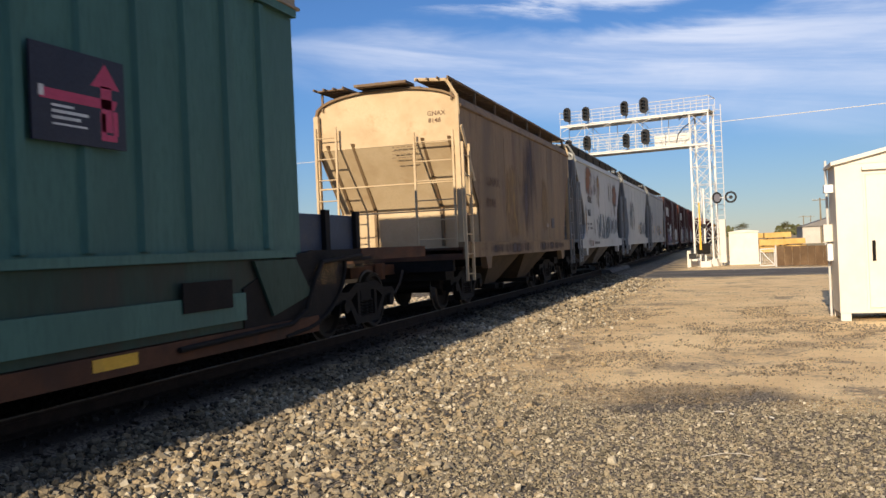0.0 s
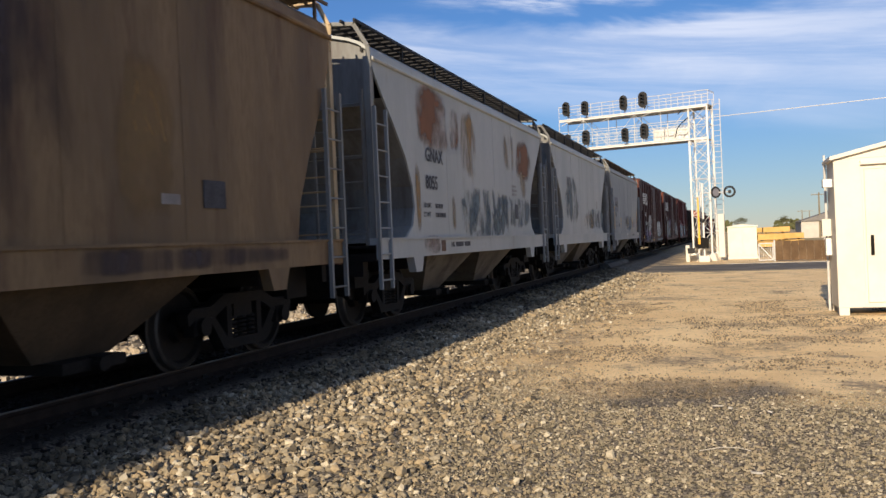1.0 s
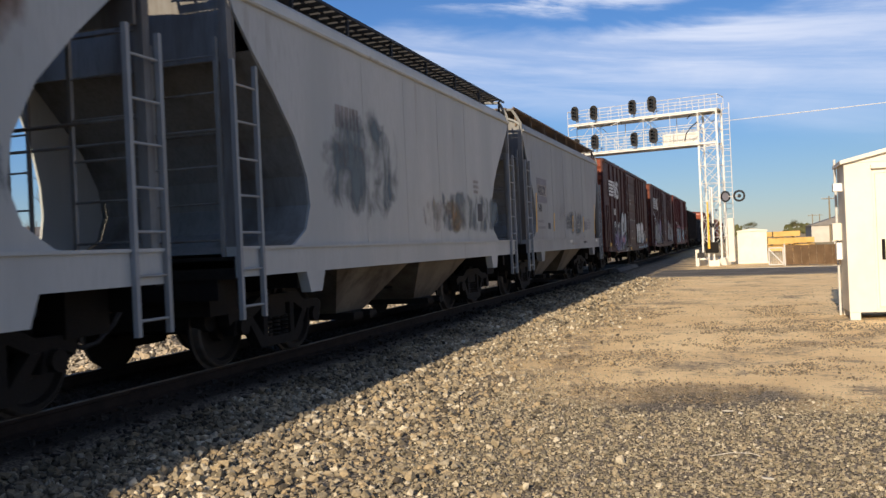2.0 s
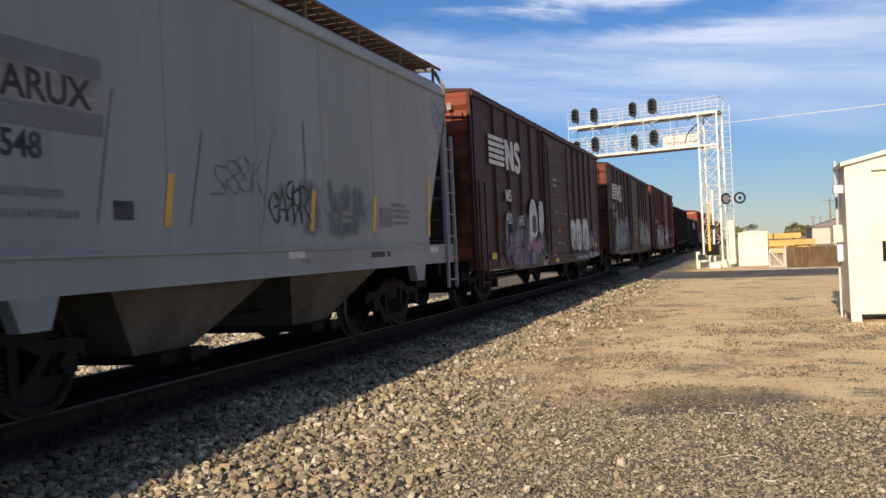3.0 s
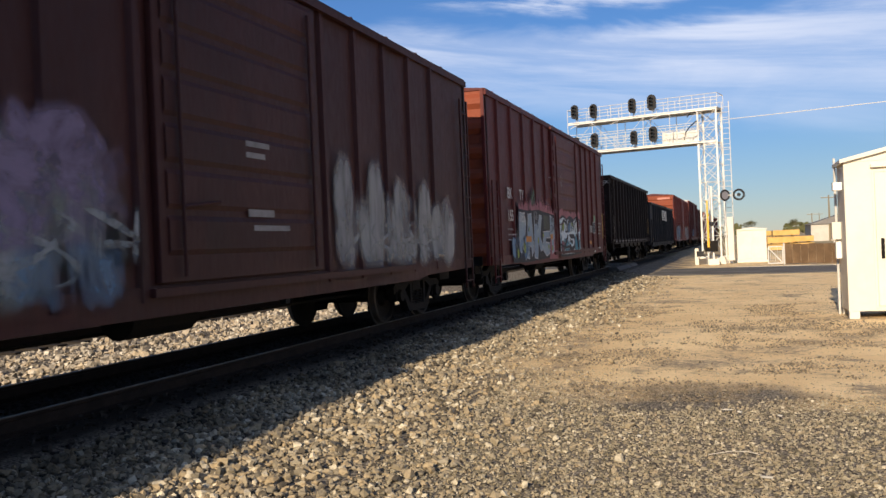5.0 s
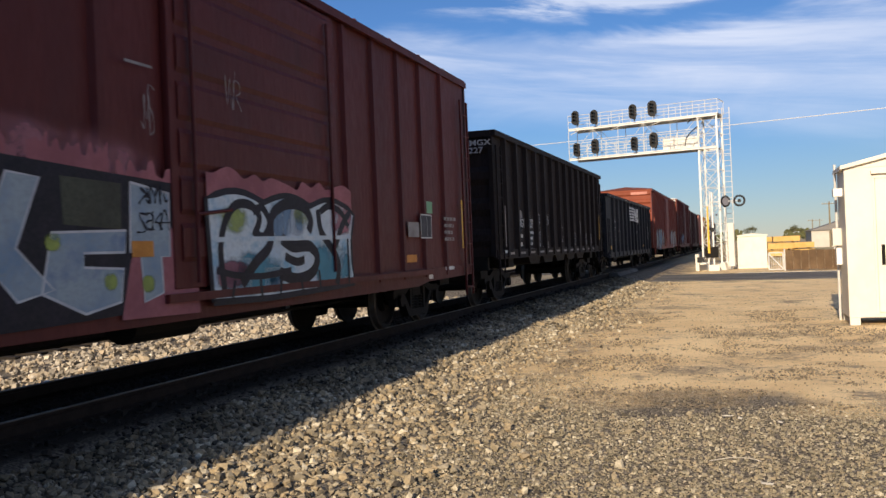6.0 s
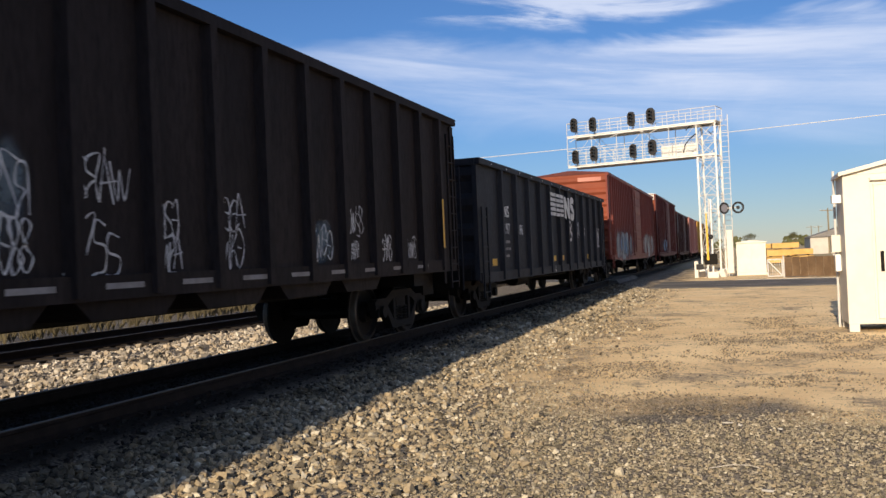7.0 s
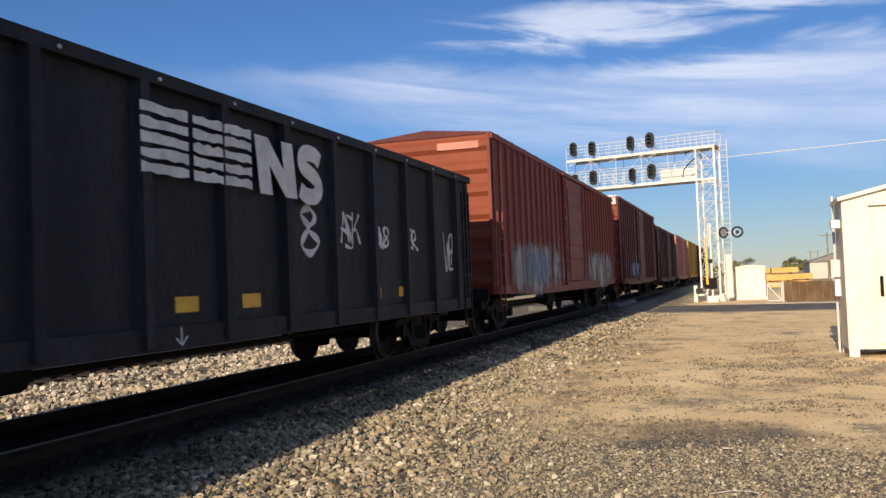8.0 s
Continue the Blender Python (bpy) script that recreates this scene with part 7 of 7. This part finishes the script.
bars([(0, 0, 0.28, 0.2)], (1.558, 13.65, 1.9), "green_tag", b3, name="card")
bars([(0, 0, 0.45, 0.12)], (1.537, 12.7, 1.1), "orange", b3, name="reflector")
bars([(0, 0, 0.5, 0.06), (-0.9, -0.12, 0.2, 0.07)], (1.5375, 14.6, 0.92), "letter_white", b3)
part("reflector", Shape().box(1.57, 1.574, 15.55, 15.62, 1.3, 2.2), "yellow", b3, "yellow reflector strip")

t1 = gondola(124.75, 15.0, "sooty black high-sided gondola car with white numbers and scrawls", "coal", 3.80, 1.08, 14, tall=True)
lettering("AMGX", 0.125, (0.9, -0.102, 3.49), "letter_white", t1, END, wide=1.25)
lettering("4227", 0.125, (0.92, -0.102, 3.33), "letter_white", t1, END, wide=1.25)
lettering("AMGX", 0.22, (1.503, 2.1, 1.76), "letter_white", t1, wide=0.8)
lettering("4227", 0.22, (1.503, 3.25, 1.76), "letter_white", t1, wide=0.8)
bars(small_print(71, 0.5, 3, 0.09, 0.2), (1.503, 2.1, 1.5), "letter_white", t1)
bars(small_print(72, 0.45, 5, 0.07, 0.14), (1.503, 3.25, 1.6), "letter_white", t1)
for i, (a, z, ww, hh) in enumerate(((4.0, 1.7, 0.5, 0.5), (4.1, 1.25, 0.4, 0.5), (4.95, 1.82, 0.65, 0.45), (4.88, 1.2, 0.62, 0.48), (5.97, 1.5, 0.4, 0.4), (6.0, 1.2, 0.4, 0.4), (7.0, 1.6, 0.55, 0.38), (7.0, 1.2, 0.5, 0.42), (9.05, 1.28, 0.65, 0.45), (10.25, 1.6, 0.45, 0.42), (10.3, 1.3, 0.25, 0.25), (11.4, 1.25, 0.35, 0.4), (12.5, 1.25, 0.35, 0.35))):
    scrawl(80 + i, ww, hh, 4, 0.02, (1.505, a, z), "spray_white", t1)
for i in range(12):
    bars([(0, 0, 0.5, 0.05)], (1.5625, 1.0 + i * 1.07, 1.12), "letter_pale", t1)
bars([(0, 0, 0.07, 0.9)], (1.58, 0.65, 1.3), "letter_pale", t1, name="reflector")
bars([(0, 0, 0.08, 0.85)], (1.61, 14.0, 1.45), "yellow", t1, name="reflector")
bars([(0, 0, 0.35, 0.06)], (1.5625, 0.62, 1.16), "letter_white", t1)
part("stain", Shape().prism([(2.1 + 0.25 + 0.28 * math.cos(math.pi * i / 10), 1.98 + 0.2 * math.sin(math.pi * i / 10)) for i in range(11)], 1.502, 1.5035, "x"), "letter_pale", t1)

for a, b, c, d in ((2.0, 2.7, 1.2, 2.3), (3.2, 3.75, 1.2, 2.2), (4.0, 4.6, 1.2, 2.4), (9.1, 9.9, 1.2, 1.9)):
    patch(a, b, c, d, 1.5022, "haze_slate", t1)

t2 = gondola(141.25, 17.1, "black gondola car with white striped logo, scrawls and yellow reflectors", "coal_blue", 3.25, 0.78, 12, first=1.8)
worn = random.Random(8)
for j in range(5):
    for a, b in ((0.0, 0.72), (0.80, 1.32), (1.36, 1.88)):
        pts = [(a + (b - a) * i / 6, 0.0 + worn.uniform(-0.012, 0.012)) for i in range(7)] + [(b - (b - a) * i / 6, 0.095 + worn.uniform(-0.02, 0.012)) for i in range(7)]
        part("logo_stripe", Shape().add([(p, q, 0) for p, q in pts], [tuple(range(14))]), "letter_white", t2, at=Matrix.Translation((1.603, 6.95, 2.33 + j * 0.135)) @ NEAR)
mark_letters(t2, 8.9, 2.3, 1.6, 0.64, 1.6035, "letter_white")
mark_letters(t2, 2.16, 2.14, 0.46, 0.25, 1.503, "letter_white")
lettering("197", 0.25, (1.503, 2.14, 1.76), "letter_white", t2)
lettering("696", 0.25, (1.503, 3.44, 1.76), "letter_white", t2)
bars(small_print(91, 0.5, 3, 0.06, 0.16), (1.503, 2.15, 1.55), "letter_pale", t2)
for i, (a, z, ww, hh, wd) in enumerate(((10.05, 1.62, 0.36, 0.62, 0.15), (11.22, 1.76, 0.55, 0.46, 0.09), (12.4, 1.74, 0.5, 0.38, 0.09), (13.5, 1.76, 0.6, 0.40, 0.09), (15.6, 1.4, 0.6, 0.8, 0.09))):
    scrawl(95 + i, ww, hh, 1 if i == 0 else 3, wd * 0.6, (1.505, a, z), "spray_white", t2, glyph=3 if i == 0 else None)
for a in (1.05, 4.4, 7.53, 8.72, 12.2, 13.3):
    bars([(0, 0, 0.38, 0.15)], (1.5045, a, 1.06), "yellow", t2, name="reflector")
part("end_ladder", Shape().tube((1.2, -0.12, 0.6), (1.2, -0.12, 3.1), 0.02, 6), "coal_blue", t2)
ribbon([(0, 0.17), (0.01, 0.0)], 0.02, (1.563, 7.53, 0.76), "letter_white", t2)
ribbon([(-0.08, 0.07), (0.01, 0.0), (0.1, 0.08)], 0.02, (1.5634, 7.53, 0.76), "letter_white", t2)
for i in range(13):
    part("bolt", Shape().tube((1.6, 0.9 + i * 1.27, 3.2), (1.612, 0.9 + i * 1.27, 3.2), 0.018, 8), "letter_white", t2)

b4 = boxcar(160.3, 19.2, "faded red long boxcar with orange sunlit end and pale graffiti", "red_light", "sunlit_orange", eave=4.45, sill=0.85, ribs=[0.7 + i * 0.62 for i in range(12)] + [11.6 + i * 0.62 for i in range(12)], door=(8.0, 11.2), roof_paint="red")
bars([(0, 0, 0.95, 0.16)], (0.3, -0.02, 4.15), "car_pink", b4, END)
for i in range(24):
    a = 0.78 + i * 0.62 if i < 12 else 11.68 + (i - 12) * 0.62
    patch(a, a + 0.46, 0.8, drip.uniform(1.9, 2.6), 1.5008, "haze_chalk", b4, "graffiti")
patch(2.4, 6.2, 0.95, 2.1, 1.562, "haze_blue", b4, "graffiti")
patch(11.0, 19.0, 0.7, 2.3, 1.561, "haze_chalk", b4, "graffiti")
patch(0.2, 8.2, 0.7, 2.3, 1.561, "haze_chalk", b4, "graffiti")
b5 = boxcar(181.6, 17.0, "dark red boxcar with pale end cap and blue graffiti", "red", "sunlit_orange", eave=4.75, sill=0.8, ribs=[0.7 + i * 0.8 for i in range(7)] + [10.6 + i * 0.8 for i in range(7)], door=(6.6, 9.8), roof_paint="letter_white")
patch(2.4, 8.0, 0.95, 2.1, 1.562, "haze_blue", b5, "graffiti")
bars([(0, 0, 2.8, 0.3)], (-1.4, -0.04, 4.4), "letter_white", b5, END, name="end_panel")
g6 = boxcar(200.4, 15.6, "plain brown boxcar far along the train", "brown", "brown", eave=4.3, ribs=RIBS, roof_paint="brown", spin=False, plain=True)
g7 = boxcar(218.0, 15.6, "chalky red boxcar far along the train", "car_pink", "car_pink", eave=4.4, ribs=RIBS, roof_paint="brown", spin=False, plain=True)
g8 = boxcar(235.6, 15.6, "yellow boxcar far along the train", "car_yellow", "car_yellow", eave=4.5, ribs=RIBS, roof_paint="brown", spin=False, plain=True)
g9 = boxcar(253.2, 15.6, "brown boxcar near the end of view", "brown", "sunlit_orange", eave=4.5, ribs=RIBS, roof_paint="brown", spin=False, plain=True)
g10 = boxcar(270.8, 15.6, "dull red boxcar at the end of view", "red", "sunlit_orange", eave=4.5, ribs=RIBS, roof_paint="brown", spin=False, plain=True)


# ---- beyond the tracks and the crossing ----
M.update({
    "bark": surface("grey bark", (0.13, 0.105, 0.08), (0.085, 0.07, 0.055), 0.9, scale=5, fine=40, bump=0.4, stretch=(1, 1, 0.3)),
    "leaf": surface("dry olive foliage", (0.075, 0.085, 0.035), (0.12, 0.11, 0.05), 0.8, scale=1.5, fine=12, bump=0),
    "weeds": surface("dry olive weeds", (0.065, 0.055, 0.032), (0.09, 0.075, 0.042), 0.95, scale=1.5, fine=12, bump=0),
    "hedge": surface("dry brown brush", (0.11, 0.07, 0.04), (0.16, 0.105, 0.06), 0.95, scale=1.5, fine=12, bump=0.6, depth=0.05),
    "timber": surface("fresh sawn timber", (0.62, 0.40, 0.14), (0.52, 0.32, 0.10), 0.8, scale=1.2, fine=20, bump=0.2),
    "pole": surface("weathered pole wood", (0.24, 0.20, 0.13), (0.17, 0.14, 0.095), 0.9, scale=4, fine=40, stretch=(1, 1, 0.15)),
    "roofing": surface("grey roofing", (0.22, 0.21, 0.20), (0.17, 0.16, 0.155), 0.85, scale=1, fine=20),
})


def utility_pole(x, y, h, arms, label):
    top = thing("utility_pole", pose(x, y, ground_height(x, y)), label, "utility pole", "utility poles")
    part("post", Shape().tube((0, 0, 0), (0, 0, h), 0.16, 10, 0.10), "pole", top)
    for i in range(arms):
        z = h - 0.35 - i * 0.9
        arm = part("crossarm", Shape().box(-1.1, 1.1, -0.06, 0.06, z - 0.06, z + 0.06), "pole", top)
        for dx in (-1.0, -0.5, 0.5, 1.0):
            part("insulator", Shape().tube((dx, 0, z + 0.06), (dx, 0, z + 0.2), 0.04, 8), "galv", arm)
    if h > 10:
        part("transformer", Shape().tube((-0.38, 0, h - 4.0), (-0.38, 0, h - 3.1), 0.22, 12), "galv", top)
        for z in (h - 0.5, h - 1.6, h - 2.6, h - 5.6):
            part("bracket", Shape().box(0.05, 0.5, -0.04, 0.04, z, z + 0.08), "galv", top)


utility_pole(-28.1, 34.6, 12.8, 0, "weathered wooden utility pole with a transformer behind the tracks")
utility_pole(-29.0, 42.0, 10.8, 0, "weathered wooden utility pole behind the tracks")
utility_pole(-33.0, 60.0, 10.5, 1, "weathered wooden utility pole behind the tracks")
utility_pole(12.7, 150.0, 7.0, 1, "thin dark utility pole beyond the yard")
utility_pole(-45.0, 66.0, 9.3, 1, "wooden utility pole carrying the cable across the tracks")
utility_pole(30.0, 57.0, 9.6, 1, "wooden utility pole carrying the cable beside the road")
utility_pole(17.0, 250.0, 6.2, 1, "thin dark utility pole far off")
utility_pole(22.5, 300.0, 7.0, 1, "thin dark utility pole far off")


def cable(name, a, b, sag, r, label):
    pts = []
    for i in range(25):
        u = i / 24
        p = Vector(a).lerp(Vector(b), u)
        pts.append((p.x, p.y, p.z - sag * 4 * u * (1 - u)))
    tagged(part(name, Shape().pipe(pts, r), "galv"), label, "cable")


cable("overhead_cable", (-45.0, 66.0, 8.7), (30.0, 57.0, 9.4), 0.5, 0.024, "pale overhead cable strung across the tracks")
for z in (10.6, 11.0, 9.7):
    cable("overhead_cable", (-28.4, 34.6, z + 1.0), (-33.2, 60.0, z - 0.6), 0.5, 0.012, "thin line between the utility poles")


def tree(x, y, h, seed, leafy, label):
    r = random.Random(seed)
    top = thing("tree", pose(x, y, ground_height(x, y)), label, "tree", "trees behind the tracks")
    trunk = Shape()
    tips = []

    def grow(p, d, length, rad, level):
        q = p + d * length
        trunk.tube(p, q, rad, 6 if level < 2 else 4, rad * 0.65)
        if level >= 5 or rad < 0.008:
            tips.append(q)
            return
        for k in range(3 if level < 3 else 2):
            axis = Vector((r.uniform(-1, 1), r.uniform(-1, 1), r.uniform(-0.2, 0.5)))
            grow(q, (d + axis * 0.75).normalized(), length * r.uniform(0.6, 0.82), rad * 0.62, level + 1)
        if level >= 2:
            tips.append(q)

    grow(Vector((0, 0, 0)), Vector((r.uniform(-0.1, 0.1), r.uniform(-0.1, 0.1), 1)).normalized(), h * 0.26, h * 0.018, 0)
    part("trunk", trunk, "bark", top, "bare branching trunk and limbs")
    if leafy:
        s = Shape()
        for p in tips:
            for k in range(7):
                c = p + Vector((r.gauss(0, 0.3), r.gauss(0, 0.3), r.gauss(0, 0.25)))
                u, w = Vector((r.uniform(-1, 1), r.uniform(-1, 1), r.uniform(-1, 1))).normalized(), Vector((r.uniform(-1, 1), r.uniform(-1, 1), r.uniform(-1, 1))).normalized()
                a = r.uniform(0.07, 0.16)
                s.add([tuple(c - u * a), tuple(c + w * a * 0.5), tuple(c + u * a), tuple(c - w * a * 0.5)], [(0, 1, 2, 3)])
        part("crown", s, "leaf", top, "thin olive foliage")


for i, (x, y, h, leafy) in enumerate(((-27.5, 35.5, 9.8, False), (-29.3, 43.5, 6.5, False), (-28.0, 47.0, 7.0, True), (-33, 36.5, 5.0, False), (-36, 41, 9.0, False), (-34, 52, 7, True), (-31, 27, 5, False), (-42, 62, 7, False))):
    tree(x, y, h, 200 + i, leafy, "olive-leaved tree behind the tracks" if leafy else "bare winter tree behind the tracks")


def brush(name, label, x0, x1, y0, y1, h, seed, material="hedge", n=900):
    r = random.Random(seed)
    s = Shape()
    for k in range(n):
        x, y = r.uniform(x0, x1), r.uniform(y0, y1)
        z = ground_height(x, y)
        hh = h * r.uniform(0.55, 1.05)
        for j in range(4):
            a, b = r.uniform(0, 6.28), r.uniform(0.05, 0.35)
            c, d = math.cos(a) * b, math.sin(a) * b
            s.add([(x, y, z), (x + c * 0.5 + 0.03, y + d * 0.5, z + hh * 0.6), (x + c, y + d, z + hh), (x + c * 0.4 - 0.03, y + d * 0.4, z + hh * 0.5)], [(0, 1, 2, 3)])
    tagged(part(name, s, material), label, "brush", kind="stuff")


brush("dry_brush", "low dry brush and weeds behind the second track", -27, -19, -4, 70, 0.55, 301, material="weeds", n=3200)


def house(x, y, w, d, h, label, mat="plaster"):
    top = thing("building", pose(x, y, ground_height(x, y)), label, "building", "far buildings")
    part("wall", Shape().box(0, w, 0, d, 0, h), mat, top)
    part("roof", Shape().prism([(-0.3, h), (w + 0.3, h), (w / 2, h + w * 0.16)], -0.3, d + 0.3, "y"), "roofing", top)
    for i in range(max(2, int(d / 3))):
        part("window", Shape().box(w + 0.003, w + 0.04, 1.0 + i * 3, 2.2 + i * 3, 1.0, 2.1), "glass_dark", top)
    part("window", Shape().box(w * 0.3, w * 0.6, -0.04, -0.003, 1.0, 2.1), "glass_dark", top)


house(-48, 20, 9, 12, 3.0, "low pale building behind the tracks")
house(-50, 42, 9, 16, 3.2, "low pale building behind the tracks")
house(-52, 70, 9, 20, 3.4, "low pale building farther along the tracks")
house(10, 150, 12, 14, 2.6, "low pale shed far beyond the yard")


# the storage yard past the road: brown screen fence, gate, timber stacks
fence = thing("yard_fence", pose(1.45, 49.0, GROUND), "brown slatted screen fence round the storage yard", "fence")
board = Shape().box(0, 0.36, 0, 0.03, 0.05, 1.06).mesh("board", "hedge")
for i in range(70):
    part("board", board, "hedge", fence, at=pose(0.55 + i * 0.37, 0.02 * i - random.uniform(0, 0.02), random.uniform(-0.05, 0.03)))
for i in range(12):
    part("post", Shape().tube((0.5 + i * 2.4, 0.05 + 0.13 * i, 0), (0.5 + i * 2.4, 0.05 + 0.13 * i, 1.12), 0.04, 8), "galv", fence)
gate = thing("yard_gate", pose(1.18, 48.6, GROUND), "grey tube and wire gate at the yard", "gate")
part("gate_frame", Shape().path([(0, 0, 0.1), (0, 0, 0.95), (0.68, 0.1, 0.95), (0.68, 0.1, 0.1), (0, 0, 0.1)], 0.03, 8).tube((0.0, 0, 0.9), (0.68, 0.1, 0.12), 0.025, 8), "galv", gate)
wire = Shape()
for i in range(5):
    wire.tube((0.1 + i * 0.115, 0.015 * i, 0.1), (0.1 + i * 0.115, 0.015 * i, 0.95), 0.006, 4)
part("mesh", wire, "galv", gate)


def timber_stack(x, y, w, d, rows, seed):
    r = random.Random(seed)
    top = thing("timber_stack", pose(x, y, GROUND), "tall stack of fresh yellow sawn timber", "timber stack", "timber stacks in the yard")
    for j in range(rows):
        part("timber_bale", Shape().box(0, w * r.uniform(0.8, 1.0), 0, d, 0.1 + j * 0.62, 0.1 + j * 0.62 + 0.5), "timber", top, bevel=0.02)
        part("bearer", Shape().box(0.3, 0.4, 0, d, j * 0.62, 0.1 + j * 0.62).box(w * 0.7, w * 0.7 + 0.1, 0, d, j * 0.62, 0.1 + j * 0.62), "pole", top)


for i, (x, y, w, rows) in enumerate(((2.0, 84, 2.6, 2), (4.4, 88, 1.9, 2), (2.7, 92, 2.6, 3), (2.1, 100, 2.4, 3))):
    timber_stack(x, y, w, 4, rows, 400 + i)


def far_trees():
    """Dark tree tops along the horizon."""
    r = random.Random(77)
    s = Shape()
    for k in range(260):
        x, y = r.uniform(-500, 500), r.uniform(420, 520)
        hh, ww = r.uniform(2.0, 6.5), r.uniform(2.0, 5.0)
        for j in range(14):
            c = Vector((x + r.gauss(0, ww * 0.4), y, GROUND + hh * r.uniform(0.25, 1.0)))
            a = r.uniform(0.5, 1.4)
            s.add([tuple(c + Vector((a * math.cos(t) * r.uniform(0.7, 1.2), r.uniform(-0.5, 0.5), a * math.sin(t)))) for t in (0.2, 1.3, 2.4, 3.4, 4.4, 5.5)], [(0, 1, 2, 3, 4, 5)])
    tagged(part("far_trees", s, "leaf"), "dark line of far trees along the horizon", "trees", kind="stuff")


far_trees()
for x, y in ((0.9, 300), (3.4, 330)):
    tree(x * 6 - 3, y, 7, int(x * 10), True, "dark leafy tree far beyond the yard")


def motions():
    """The train rolls past at a steady speed, its wheels turning with it."""
    for car, y, z in moving:
        walk(car, [(t, pose(TRACK_X, y - SPEED * t, z)) for t in (0, 2, 4, 6, 8)])
    turn = math.degrees(SPEED / WHEEL) / FPS
    for wheel, y in spinning:
        walk(wheel, [(i / FPS, pose(0, y, WHEEL, turn * i)) for i in range(8 * FPS + 1)])


motions()
